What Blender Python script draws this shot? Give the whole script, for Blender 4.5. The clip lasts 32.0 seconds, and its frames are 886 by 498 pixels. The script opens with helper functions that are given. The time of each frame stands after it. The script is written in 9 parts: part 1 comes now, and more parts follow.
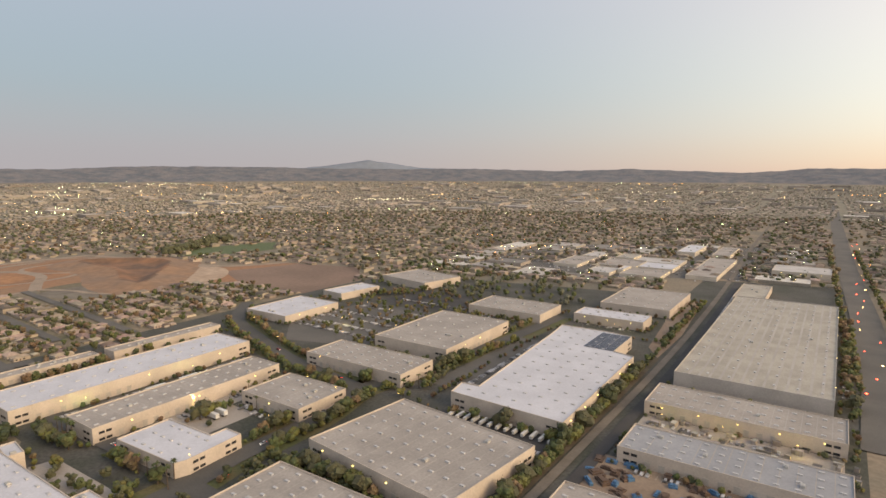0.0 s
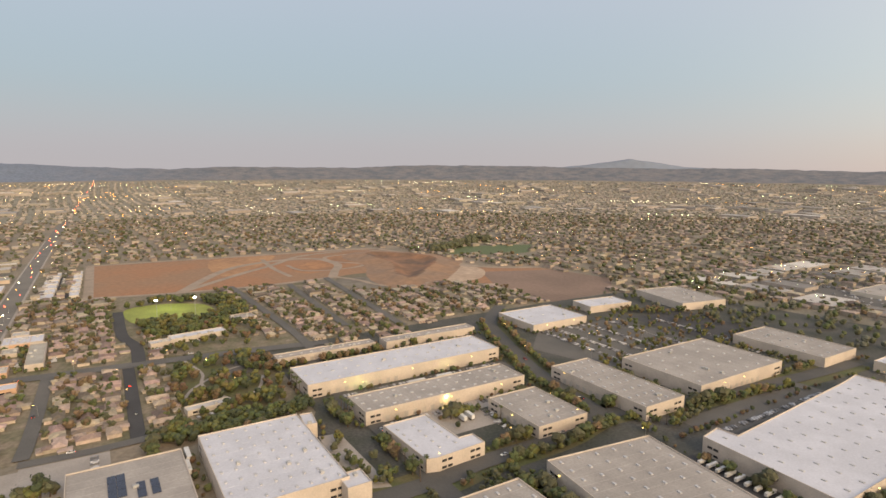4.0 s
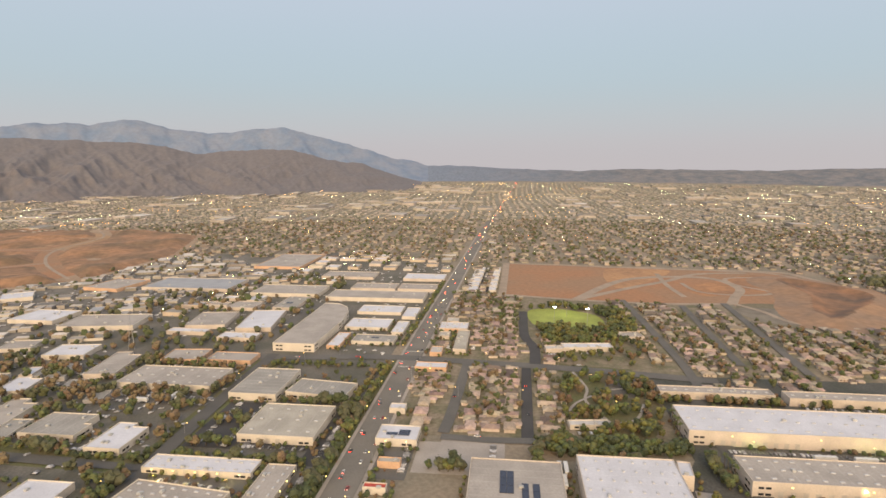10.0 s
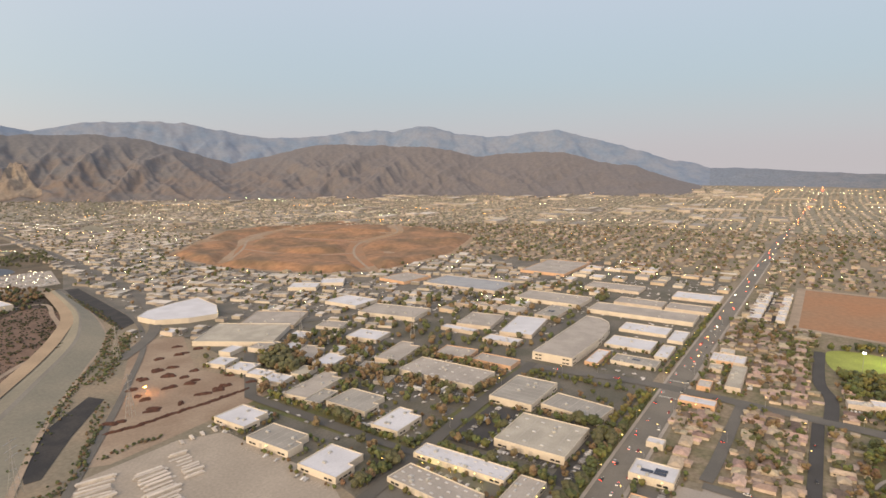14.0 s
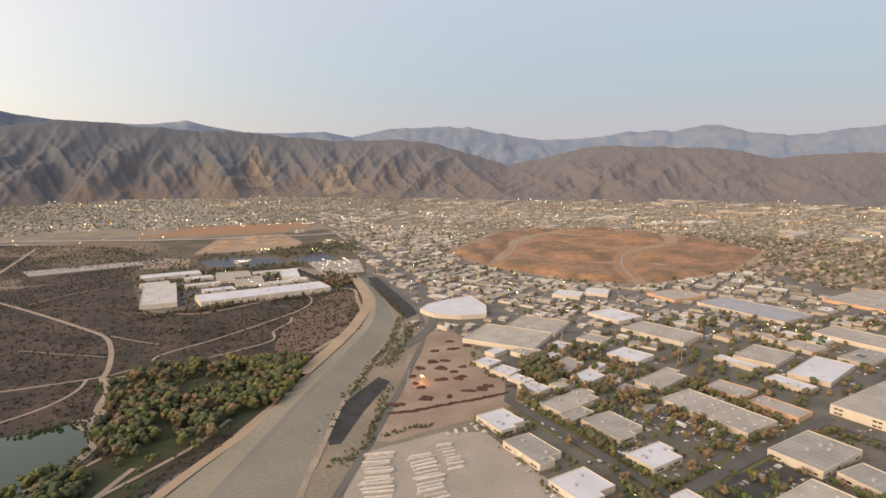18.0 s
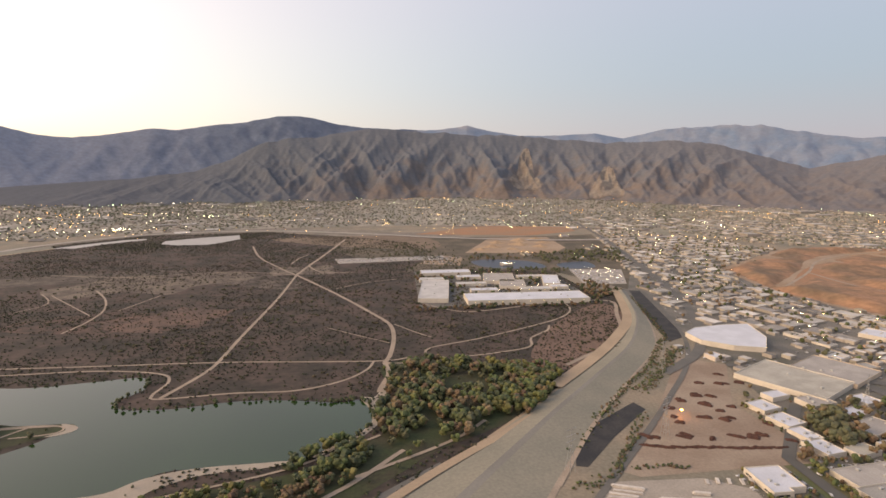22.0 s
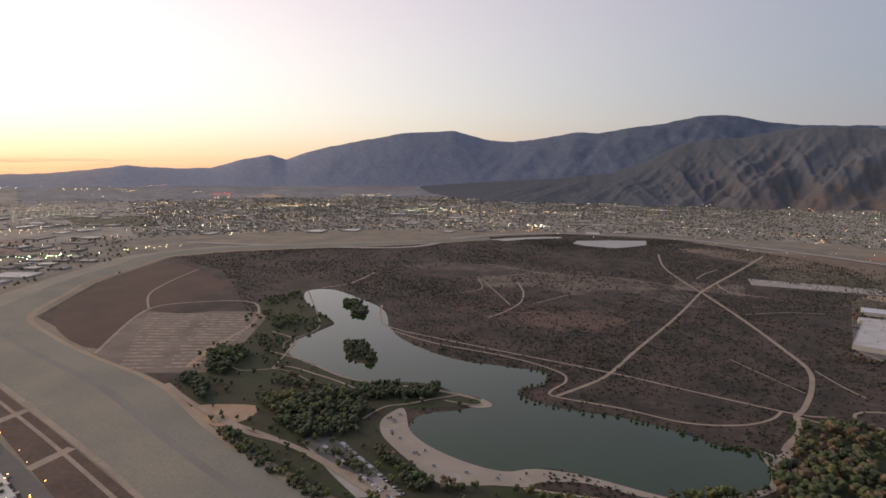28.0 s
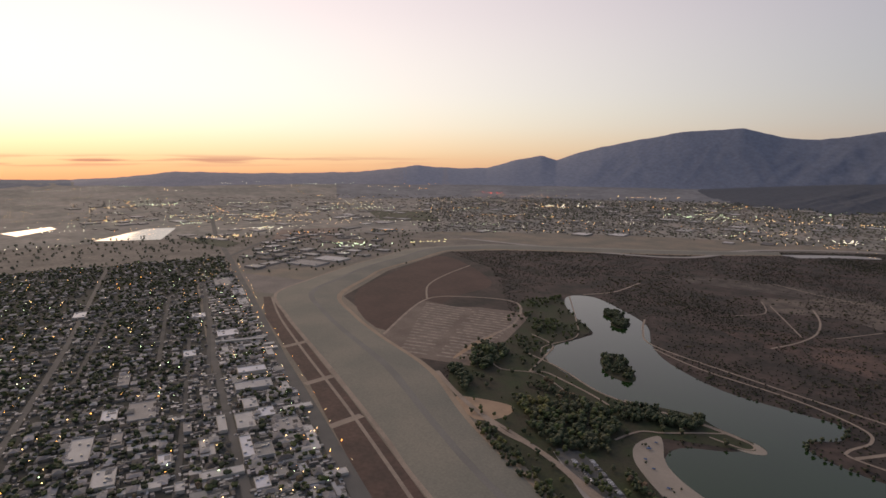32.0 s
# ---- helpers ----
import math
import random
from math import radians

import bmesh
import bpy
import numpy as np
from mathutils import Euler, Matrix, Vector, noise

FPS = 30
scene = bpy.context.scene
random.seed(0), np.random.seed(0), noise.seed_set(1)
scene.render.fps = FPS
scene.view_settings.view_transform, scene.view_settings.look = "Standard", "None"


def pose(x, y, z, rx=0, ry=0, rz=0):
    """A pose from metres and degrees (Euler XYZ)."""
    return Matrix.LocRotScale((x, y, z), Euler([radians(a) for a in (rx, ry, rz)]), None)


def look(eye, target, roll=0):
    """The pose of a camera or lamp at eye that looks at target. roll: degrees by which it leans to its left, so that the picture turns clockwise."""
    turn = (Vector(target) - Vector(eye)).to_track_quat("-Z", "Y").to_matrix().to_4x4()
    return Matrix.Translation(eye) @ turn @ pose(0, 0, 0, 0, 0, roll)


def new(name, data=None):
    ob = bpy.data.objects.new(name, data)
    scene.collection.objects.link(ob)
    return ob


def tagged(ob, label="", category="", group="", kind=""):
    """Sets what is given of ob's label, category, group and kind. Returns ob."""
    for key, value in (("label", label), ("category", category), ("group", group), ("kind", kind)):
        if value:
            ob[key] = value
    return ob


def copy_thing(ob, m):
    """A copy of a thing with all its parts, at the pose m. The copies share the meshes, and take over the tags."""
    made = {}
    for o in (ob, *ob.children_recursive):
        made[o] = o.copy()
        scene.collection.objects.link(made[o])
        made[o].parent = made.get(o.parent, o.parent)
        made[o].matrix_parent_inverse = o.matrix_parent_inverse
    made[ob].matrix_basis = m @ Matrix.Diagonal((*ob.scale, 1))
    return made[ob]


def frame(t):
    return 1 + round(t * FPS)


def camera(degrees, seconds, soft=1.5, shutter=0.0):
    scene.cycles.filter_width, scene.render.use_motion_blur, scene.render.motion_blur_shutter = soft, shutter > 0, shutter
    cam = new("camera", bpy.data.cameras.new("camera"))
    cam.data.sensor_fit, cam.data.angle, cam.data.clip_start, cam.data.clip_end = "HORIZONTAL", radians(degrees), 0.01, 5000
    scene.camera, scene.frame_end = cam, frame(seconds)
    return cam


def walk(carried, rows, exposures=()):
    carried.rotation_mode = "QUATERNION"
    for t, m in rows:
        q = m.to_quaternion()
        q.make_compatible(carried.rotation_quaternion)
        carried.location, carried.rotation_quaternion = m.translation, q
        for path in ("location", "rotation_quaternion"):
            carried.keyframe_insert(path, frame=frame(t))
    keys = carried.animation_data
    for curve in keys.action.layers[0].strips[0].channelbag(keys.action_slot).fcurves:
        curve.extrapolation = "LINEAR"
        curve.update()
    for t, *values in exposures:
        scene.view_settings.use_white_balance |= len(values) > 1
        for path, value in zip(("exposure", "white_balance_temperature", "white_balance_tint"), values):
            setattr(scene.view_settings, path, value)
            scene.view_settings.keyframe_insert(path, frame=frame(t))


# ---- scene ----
cam = camera(74.05, 32.0, soft=1.6)
PATH = [
    (0, pose(2.68, 2.45, 155.95, 81.94, 0, -145.93) @ pose(0, 0, 0, 0, 0, 0.00)),
    (1, pose(2.32, 2.13, 160.01, 81.86, 0, -139.78) @ pose(0, 0, 0, 0, 0, 0.08)),
    (2, pose(1.96, 1.81, 164.05, 81.79, 0, -133.62) @ pose(0, 0, 0, 0, 0, 0.10)),
    (3, pose(1.62, 1.49, 168.08, 81.71, 0, -127.47) @ pose(0, 0, 0, 0, 0, 0.07)),
    (4, pose(1.30, 1.19, 172.08, 81.66, 0, -121.29) @ pose(0, 0, 0, 0, 0, 0.04)),
    (5, pose(1.00, 0.91, 176.07, 81.62, 0, -115.15) @ pose(0, 0, 0, 0, 0, 0.01)),
    (6, pose(0.71, 0.68, 180.05, 81.58, 0, -108.98) @ pose(0, 0, 0, 0, 0, -0.04)),
    (7, pose(0.45, 0.47, 184.02, 81.55, 0, -102.76) @ pose(0, 0, 0, 0, 0, -0.06)),
    (8, pose(0.21, 0.25, 188.00, 81.55, 0, -96.43) @ pose(0, 0, 0, 0, 0, -0.04)),
    (9, pose(-0.00, 0.00, 192.00, 81.58, 0, -90.00) @ pose(0, 0, 0, 0, 0, -0.01)),
    (10, pose(-0.22, -0.25, 196.01, 81.58, 0, -83.58) @ pose(0, 0, 0, 0, 0, -0.04)),
    (11, pose(-0.44, -0.47, 200.02, 81.59, 0, -77.18) @ pose(0, 0, 0, 0, 0, -0.08)),
    (12, pose(-0.68, -0.67, 204.04, 81.61, 0, -70.73) @ pose(0, 0, 0, 0, 0, -0.07)),
    (13, pose(-0.91, -0.84, 208.09, 81.61, 0, -64.26) @ pose(0, 0, 0, 0, 0, -0.04)),
    (14, pose(-1.10, -1.01, 212.16, 81.57, 0, -57.85) @ pose(0, 0, 0, 0, 0, -0.05)),
    (15, pose(-1.23, -1.18, 216.26, 81.53, 0, -51.37) @ pose(0, 0, 0, 0, 0, -0.02)),
    (16, pose(-1.28, -1.37, 220.38, 81.50, 0, -44.92) @ pose(0, 0, 0, 0, 0, -0.02)),
    (17, pose(-1.23, -1.61, 224.52, 81.50, 0, -38.46) @ pose(0, 0, 0, 0, 0, 0.01)),
    (18, pose(-1.10, -1.89, 228.67, 81.50, 0, -31.97) @ pose(0, 0, 0, 0, 0, 0.04)),
    (19, pose(-0.88, -2.21, 232.85, 81.49, 0, -25.54) @ pose(0, 0, 0, 0, 0, 0.03)),
    (20, pose(-0.59, -2.55, 237.07, 81.47, 0, -19.30) @ pose(0, 0, 0, 0, 0, 0.02)),
    (21, pose(-0.27, -2.90, 241.31, 81.47, 0, -12.88) @ pose(0, 0, 0, 0, 0, 0.01)),
    (22, pose(0.08, -3.24, 245.53, 81.47, 0, -6.46) @ pose(0, 0, 0, 0, 0, 0.00)),
    (23, pose(0.42, -3.57, 249.70, 81.44, 0, 0.02) @ pose(0, 0, 0, 0, 0, 0.01)),
    (24, pose(0.76, -3.88, 253.83, 81.41, 0, 6.40) @ pose(0, 0, 0, 0, 0, 0.05)),
    (25, pose(1.09, -4.15, 257.92, 81.38, 0, 12.82) @ pose(0, 0, 0, 0, 0, 0.12)),
    (26, pose(1.40, -4.41, 261.94, 81.35, 0, 19.23) @ pose(0, 0, 0, 0, 0, 0.17)),
    (27, pose(1.71, -4.66, 265.92, 81.33, 0, 25.61) @ pose(0, 0, 0, 0, 0, 0.17)),
    (28, pose(2.04, -4.90, 269.84, 81.27, 0, 32.06) @ pose(0, 0, 0, 0, 0, 0.15)),
    (29, pose(2.40, -5.14, 273.72, 81.20, 0, 38.48) @ pose(0, 0, 0, 0, 0, 0.09)),
    (30, pose(2.80, -5.37, 277.58, 81.17, 0, 44.90) @ pose(0, 0, 0, 0, 0, 0.06)),
    (31, pose(3.24, -5.61, 281.42, 81.12, 0, 51.29) @ pose(0, 0, 0, 0, 0, 0.08)),
    (32, pose(3.70, -5.86, 285.25, 81.09, 0, 57.70) @ pose(0, 0, 0, 0, 0, 0.10)),
]
EXPOSURES = [(0, 0.3, 7350, 6), (6, 0.48, 7350, 5.5), (14, 0.56, 7350, 6), (20, 0.53, 7350, 10), (25, 0.14, 6900, 12), (28, -0.4, 6450, 13), (32, -0.75, 6450, 13)]
walk(cam, PATH, EXPOSURES)

# ---- world and sun ----
SUN_AZ = 186.0  # degrees from +x, anticlockwise; the sun has just set there
world = bpy.data.worlds.new("sky")
scene.world = world
world.use_nodes = True
wn, wl = world.node_tree.nodes, world.node_tree.links.new
sky = wn.new("ShaderNodeTexSky")
sky.sky_type, sky.sun_disc = "NISHITA", False
sky.sun_elevation, sky.sun_rotation = radians(1.5), radians(90 - SUN_AZ)
sky.air_density, sky.dust_density, sky.ozone_density = 1.0, 2.0, 2.0


def wmath(op, a, b=None, c=None):
    n = wn.new("ShaderNodeMath")
    n.operation = op
    for i, v in enumerate((a, b, c)):
        if v is not None:
            if isinstance(v, (int, float)):
                n.inputs[i].default_value = v
            else:
                wl(v, n.inputs[i])
    return n.outputs[0]


def wramp(fac, stops):
    n = wn.new("ShaderNodeValToRGB")
    n.color_ramp.interpolation = "B_SPLINE"
    while len(n.color_ramp.elements) < len(stops):
        n.color_ramp.elements.new(0.5)
    for e, (p, col) in zip(n.color_ramp.elements, stops):
        e.position, e.color = p, (*col, 1)
    wl(fac, n.inputs[0])
    return n.outputs[0]


# evening haze: a pale blue-grey dome, warm towards the sunset
coord = wn.new("ShaderNodeTexCoord")
sep = wn.new("ShaderNodeSeparateXYZ")
wl(coord.outputs["Generated"], sep.inputs[0])
up = wmath("MAXIMUM", sep.outputs[2], 0.0)
flat = wmath("SQRT", wmath("ADD", wmath("MULTIPLY", sep.outputs[0], sep.outputs[0]), wmath("MULTIPLY", sep.outputs[1], sep.outputs[1])))
toward = wmath("DIVIDE", wmath("ADD", wmath("MULTIPLY", sep.outputs[0], math.cos(radians(SUN_AZ))), wmath("MULTIPLY", sep.outputs[1], math.sin(radians(SUN_AZ)))), wmath("MAXIMUM", flat, 0.001))
warm = wmath("POWER", wmath("MULTIPLY_ADD", toward, 0.5, 0.5), 2.55)
cool_sky = wramp(up, [(0.0, (0.36, 0.345, 0.40)), (0.05, (0.335, 0.355, 0.43)), (0.13, (0.275, 0.365, 0.470)), (0.27, (0.335, 0.388, 0.520)), (0.5, (0.37, 0.415, 0.54)), (1.0, (0.38, 0.45, 0.60))])
low = wmath("MAXIMUM", wmath("ADD", sep.outputs[2], 0.036), 0.0)
warm_half = wramp(low, [(0.0, (0.80, 0.38, 0.18)), (0.016, (0.90, 0.47, 0.21)), (0.045, (1.0, 0.72, 0.38)), (0.085, (1.0, 0.90, 0.68)), (0.14, (1.0, 0.94, 0.82)), (0.26, (0.94, 0.81, 0.77)), (0.46, (0.67, 0.57, 0.60)), (1.0, (0.2, 0.21, 0.25))])
doubled = wn.new("ShaderNodeVectorMath")
doubled.operation = "SCALE"
doubled.inputs["Scale"].default_value = 2.0
wl(warm_half, doubled.inputs[0])
warm_sky = doubled.outputs[0]
blend = wn.new("ShaderNodeMix")
blend.data_type = "RGBA"
wl(warm, blend.inputs[0]), wl(cool_sky, blend.inputs[6]), wl(warm_sky, blend.inputs[7])
total = wn.new("ShaderNodeMix")
total.data_type, total.blend_type = "RGBA", "ADD"
total.inputs[0].default_value = 0.03
# thin rosy streaks of cloud low in the west
streak = wn.new("ShaderNodeTexNoise")
streak.inputs["Scale"].default_value, streak.inputs["Detail"].default_value = 1.0, 3
stretch = wn.new("ShaderNodeVectorMath")
stretch.operation = "MULTIPLY"
stretch.inputs[1].default_value = (7, 7, 190)
wl(coord.outputs["Generated"], stretch.inputs[0]), wl(stretch.outputs[0], streak.inputs["Vector"])
band = wmath("MAXIMUM", wmath("SUBTRACT", 1.0, wmath("DIVIDE", wmath("ABSOLUTE", wmath("ADD", sep.outputs[2], 0.006)), 0.011)), 0.0)
cloudy = wmath("MULTIPLY", wmath("MULTIPLY", band, wmath("MINIMUM", wmath("MAXIMUM", wmath("MULTIPLY_ADD", streak.outputs["Fac"], 7.0, -3.1), 0.0), 1.0)), wmath("MAXIMUM", wmath("MULTIPLY_ADD", toward, 4.0, -3.0), 0.0))
clouds = wn.new("ShaderNodeMix")
clouds.data_type = "RGBA"
clouds.inputs[7].default_value = (0.95, 0.42, 0.30, 1)
wl(cloudy, clouds.inputs[0]), wl(blend.outputs[2], clouds.inputs[6])
wl(clouds.outputs[2], total.inputs[6]), wl(sky.outputs[0], total.inputs[7])
wn["Background"].inputs["Strength"].default_value = 1.0
wl(total.outputs[2], wn["Background"].inputs["Color"])

# the glow of the western sky
sun_data = bpy.data.lights.new("sun", "SUN")
sun_data.energy, sun_data.angle, sun_data.color = 2.1, radians(40), (1.0, 0.73, 0.45)
sun = new("sun", sun_data)
sun.matrix_world = look((0, 0, 0), (-math.cos(radians(SUN_AZ)) * math.cos(radians(26)), -math.sin(radians(SUN_AZ)) * math.cos(radians(26)), -math.sin(radians(26))))

# ---- materials ----
MATS = {}


def mat(name, color, rough=0.8, var=0.25, scale=0.2, fine=2.0, metal=0.0, bump=0.0, spread=0.0, second=None, emit=0.0, island=False, hue=0.0):
    """A surface with variation at two scales, a second colour in patches, and a random shift from piece to piece."""
    if name in MATS:
        return MATS[name]
    m = bpy.data.materials.new(name)
    m.use_nodes = True
    nt = m.node_tree
    n, link = nt.nodes, nt.links.new
    bsdf = n["Principled BSDF"]
    bsdf.inputs["Roughness"].default_value, bsdf.inputs["Metallic"].default_value = rough, metal
    geo = n.new("ShaderNodeNewGeometry")
    big, small = n.new("ShaderNodeTexNoise"), n.new("ShaderNodeTexNoise")
    for tex, s, d in ((big, scale, 4), (small, fine, 3)):
        tex.inputs["Scale"].default_value, tex.inputs["Detail"].default_value = s, d
        link(geo.outputs["Position"], tex.inputs["Vector"])
    ramp = n.new("ShaderNodeMapRange")
    ramp.inputs["From Min"].default_value, ramp.inputs["From Max"].default_value = 0.38, 0.62
    link(big.outputs["Fac"], ramp.inputs["Value"])
    mix = n.new("ShaderNodeMix")
    mix.data_type = "RGBA"
    a = [*color, 1]
    b = [*second, 1] if second else [c * (1 - var) for c in color] + [1]
    mix.inputs[6].default_value, mix.inputs[7].default_value = a, b
    link(ramp.outputs[0], mix.inputs[0])
    hsv = n.new("ShaderNodeHueSaturation")
    link(mix.outputs[2], hsv.inputs["Color"])
    val = n.new("ShaderNodeMapRange")
    val.inputs["From Min"].default_value, val.inputs["From Max"].default_value = 0.3, 0.7
    val.inputs["To Min"].default_value, val.inputs["To Max"].default_value = 1 - var * 0.6, 1 + var * 0.6
    link(small.outputs["Fac"], val.inputs["Value"])
    value = val.outputs[0]
    if spread:
        info = None if island else n.new("ShaderNodeObjectInfo")
        rnd = geo.outputs["Random Per Island"] if island else info.outputs["Random"]
        r = n.new("ShaderNodeMapRange")
        r.inputs["To Min"].default_value, r.inputs["To Max"].default_value = 1 - spread, 1 + spread
        link(rnd, r.inputs["Value"])
        mul = n.new("ShaderNodeMath")
        mul.operation = "MULTIPLY"
        link(value, mul.inputs[0]), link(r.outputs[0], mul.inputs[1])
        value = mul.outputs[0]
        if hue:
            h1, h2 = n.new("ShaderNodeMath"), n.new("ShaderNodeMapRange")
            h1.operation = "FRACT"
            h3 = n.new("ShaderNodeMath")
            h3.operation = "MULTIPLY"
            h3.inputs[1].default_value = 7.31
            link(rnd, h3.inputs[0]), link(h3.outputs[0], h1.inputs[0])
            h2.inputs["To Min"].default_value, h2.inputs["To Max"].default_value = 0.5 - hue, 0.5 + hue
            link(h1.outputs[0], h2.inputs["Value"]), link(h2.outputs[0], hsv.inputs["Hue"])
    link(value, hsv.inputs["Value"])
    link(hsv.outputs[0], bsdf.inputs["Base Color"])
    if bump:
        b = n.new("ShaderNodeBump")
        b.inputs["Strength"].default_value, b.inputs["Distance"].default_value = 0.6, bump
        link(small.outputs["Fac"], b.inputs["Height"]), link(b.outputs[0], bsdf.inputs["Normal"])
    if emit:
        bsdf.inputs["Emission Color"].default_value = [*color, 1]
        bsdf.inputs["Emission Strength"].default_value = emit
    MATS[name] = m
    return m


# ---- mesh helpers ----
def mesh(name, verts, faces, material=None):
    me = bpy.data.meshes.new(name)
    me.from_pydata([tuple(v) for v in verts], [], [tuple(f) for f in faces])
    me.update()
    if material:
        me.materials.append(material)
    return me


def fast_mesh(name, verts, faces, material, smooth=False):
    """A large mesh from arrays; every face has the same number of corners."""
    verts, faces = np.asarray(verts, np.float32), np.asarray(faces, np.int32)
    me = bpy.data.meshes.new(name)
    k = faces.shape[1]
    me.vertices.add(len(verts)), me.loops.add(faces.size), me.polygons.add(len(faces))
    me.vertices.foreach_set("co", verts.ravel())
    me.loops.foreach_set("vertex_index", faces.ravel())
    me.polygons.foreach_set("loop_start", np.arange(0, faces.size, k, dtype=np.int32))
    me.polygons.foreach_set("use_smooth", np.full(len(faces), smooth))
    me.update(calc_edges=True)
    me.validate()
    if material:
        me.materials.append(material)
    return me


def thing(name, label, category, group="", kind="", at=None):
    ob = new(name)
    ob.empty_display_size = 0.5
    if at is not None:
        ob.matrix_basis = at
    return tagged(ob, label, category, group, kind)


def part(name, me, parent, label="", m=None):
    ob = new(name, me)
    ob.parent = parent
    if m is not None:
        ob.matrix_basis = m
    return tagged(ob, label) if label else ob


def box_data(x0, y0, z0, x1, y1, z1):
    v = [(x, y, z) for z in (z0, z1) for x, y in ((x0, y0), (x1, y0), (x1, y1), (x0, y1))]
    return v, [(3, 2, 1, 0), (4, 5, 6, 7), (0, 1, 5, 4), (1, 2, 6, 5), (2, 3, 7, 6), (3, 0, 4, 7)]


def boxes(name, items, material):
    v, f = [], []
    for it in items:
        bv, bf = box_data(*it)
        f += [tuple(i + len(v) for i in q) for q in bf]
        v += bv
    return mesh(name, v, f, material)


# ---- the lie of the land ----
def ref_height(az):
    """How high over the plain the ground's far rise is reckoned from, by bearing."""
    a = np.clip((np.asarray(az, float) + 130) % 360 - 130, -95, 190)
    return 1.6 * (97.5 + 2.51 * np.clip((a + 56) / 6.36, -2, 34))


SKYLINE = [(-179, -2.0), (-150, -1.2), (-120, -0.4), (-95, -0.2), (-88, -0.1), (-83, -0.5), (-74, -0.2), (-66.5, -0.4), (-59.5, -0.3), (-53.5, -0.2), (-51, 0.2), (-48.7, 0.5), (-46, 0.1), (-42.8, -0.3),
           (-33.5, -0.2), (-26.8, -0.3), (-22.8, -0.5), (-11.5, -0.5), (-6.5, -0.75), (1.3, -0.5), (7.8, -0.2)]
SKYLINE += [(12, 0.6), (16.5, 1.95), (21.3, 3.05), (24, 2.8), (27.5, 2.4), (31.3, 2.9), (33.8, 3.5), (37, 2.9), (40.6, 2.9), (44, 2.3), (48, 2.05), (52.9, 2.7), (55.4, 3.2), (59.8, 3.3), (63, 3.1), (66.8, 2.2),
            (69.2, 2.7), (72.5, 2.5), (76.2, 2.45), (78.5, 2.8), (81.2, 3.4), (84.5, 2.95), (88, 3.0), (91, 3.1)]
SKYLINE += [(93.3, 3.4), (95.5, 3.9), (97.2, 4.1), (99, 4.0), (101.7, 3.4), (105, 3.0), (107.5, 2.5), (109.3, 2.65), (112.5, 2.1), (115.5, 1.7), (118, 1.9), (121, 2.7), (123.5, 2.6), (125.7, 2.5), (129.3, 1.8),
            (132.2, 1.2), (135, 0.5), (136.9, -0.2), (138.3, 0.25), (141, -0.3), (143.6, -1.0)]
SKYLINE += [(147, -1.0), (150.2, -0.8), (153, -1.2), (156, -1.45), (161, -1.6), (166, -1.6), (172, -1.4), (176, -1.8), (181, -2.0)]
FRONT = [(8, -0.9), (16, 0.0), (21, 1.05), (25, 0.95), (29, 0.6), (33.5, 1.4), (39.8, 1.6), (44, 1.5), (48, 0.6), (51.8, -0.4), (55, 0.6), (60.2, 2.0), (65, 1.9), (69, 1.9), (76, 2.4), (83.5, 2.65), (89, 3.0),
         (91, 3.05), (95.4, 2.1), (99.8, 1.7), (103, 0.4), (106.3, -0.6), (112, -0.8), (120, -0.9), (128, -1.2), (135, -1.6)]


FLAT = 2000.0


def ground_z(x, y):
    """The plain is flat out to two kilometres and rises gently beyond."""
    x, y = np.asarray(x, float), np.asarray(y, float)
    r = np.hypot(x, y)
    far = FLAT + 2900 * -np.log(np.clip(1 - (r - FLAT) / 2950, 0.012, 1))
    az = np.degrees(np.arctan2(y, x))
    h = ref_height(az)
    low = np.interp(az, [p[0] for p in SKYLINE], [p[1] for p in SKYLINE])
    far = np.minimum(far, h / np.tan(np.radians(np.maximum(0.25 - low, 0.3))))
    return np.where(r > FLAT, h * (1 - r / np.maximum(far, 1)), 0.0)


def fractal(x, y, seed, octaves=4, ridged=False):
    """Cheap smooth noise on arrays, about -1 to 1."""
    rng = np.random.RandomState(seed)
    out, amp = np.zeros_like(x), 1.0
    for _ in range(octaves):
        s = np.zeros_like(x)
        for _ in range(4):
            a, p = rng.uniform(0, 2 * np.pi), rng.uniform(0, 2 * np.pi)
            s += np.sin(np.cos(a) * x + np.sin(a) * y + p + 0.8 * np.sin(np.cos(a + 1.3) * x * 0.7 + np.sin(a + 1.3) * y * 0.7 + p * 2))
        s /= 2.6
        out += amp * ((1 - 2 * np.abs(np.clip(s, -1, 1))) if ridged else s)
        x, y, amp = x * 2.03, y * 2.03, amp * 0.5
    return out / 1.7


def polar_sheet(name, az0, az1, n_az, radii, height, material):
    az = np.radians(np.linspace(az0, az1, n_az))
    R, A = np.meshgrid(np.asarray(radii, float), az, indexing="ij")
    X, Y = R * np.cos(A), R * np.sin(A)
    Z = height(X, Y, R, np.degrees(A))
    nr = len(radii)
    i = (np.arange(nr - 1)[:, None] * n_az + np.arange(n_az - 1)[None, :]).ravel()
    faces = np.stack([i, i + n_az, i + n_az + 1, i + 1], -1)
    return fast_mesh(name, np.stack([X, Y, Z], -1).reshape(-1, 3), faces, material, True)


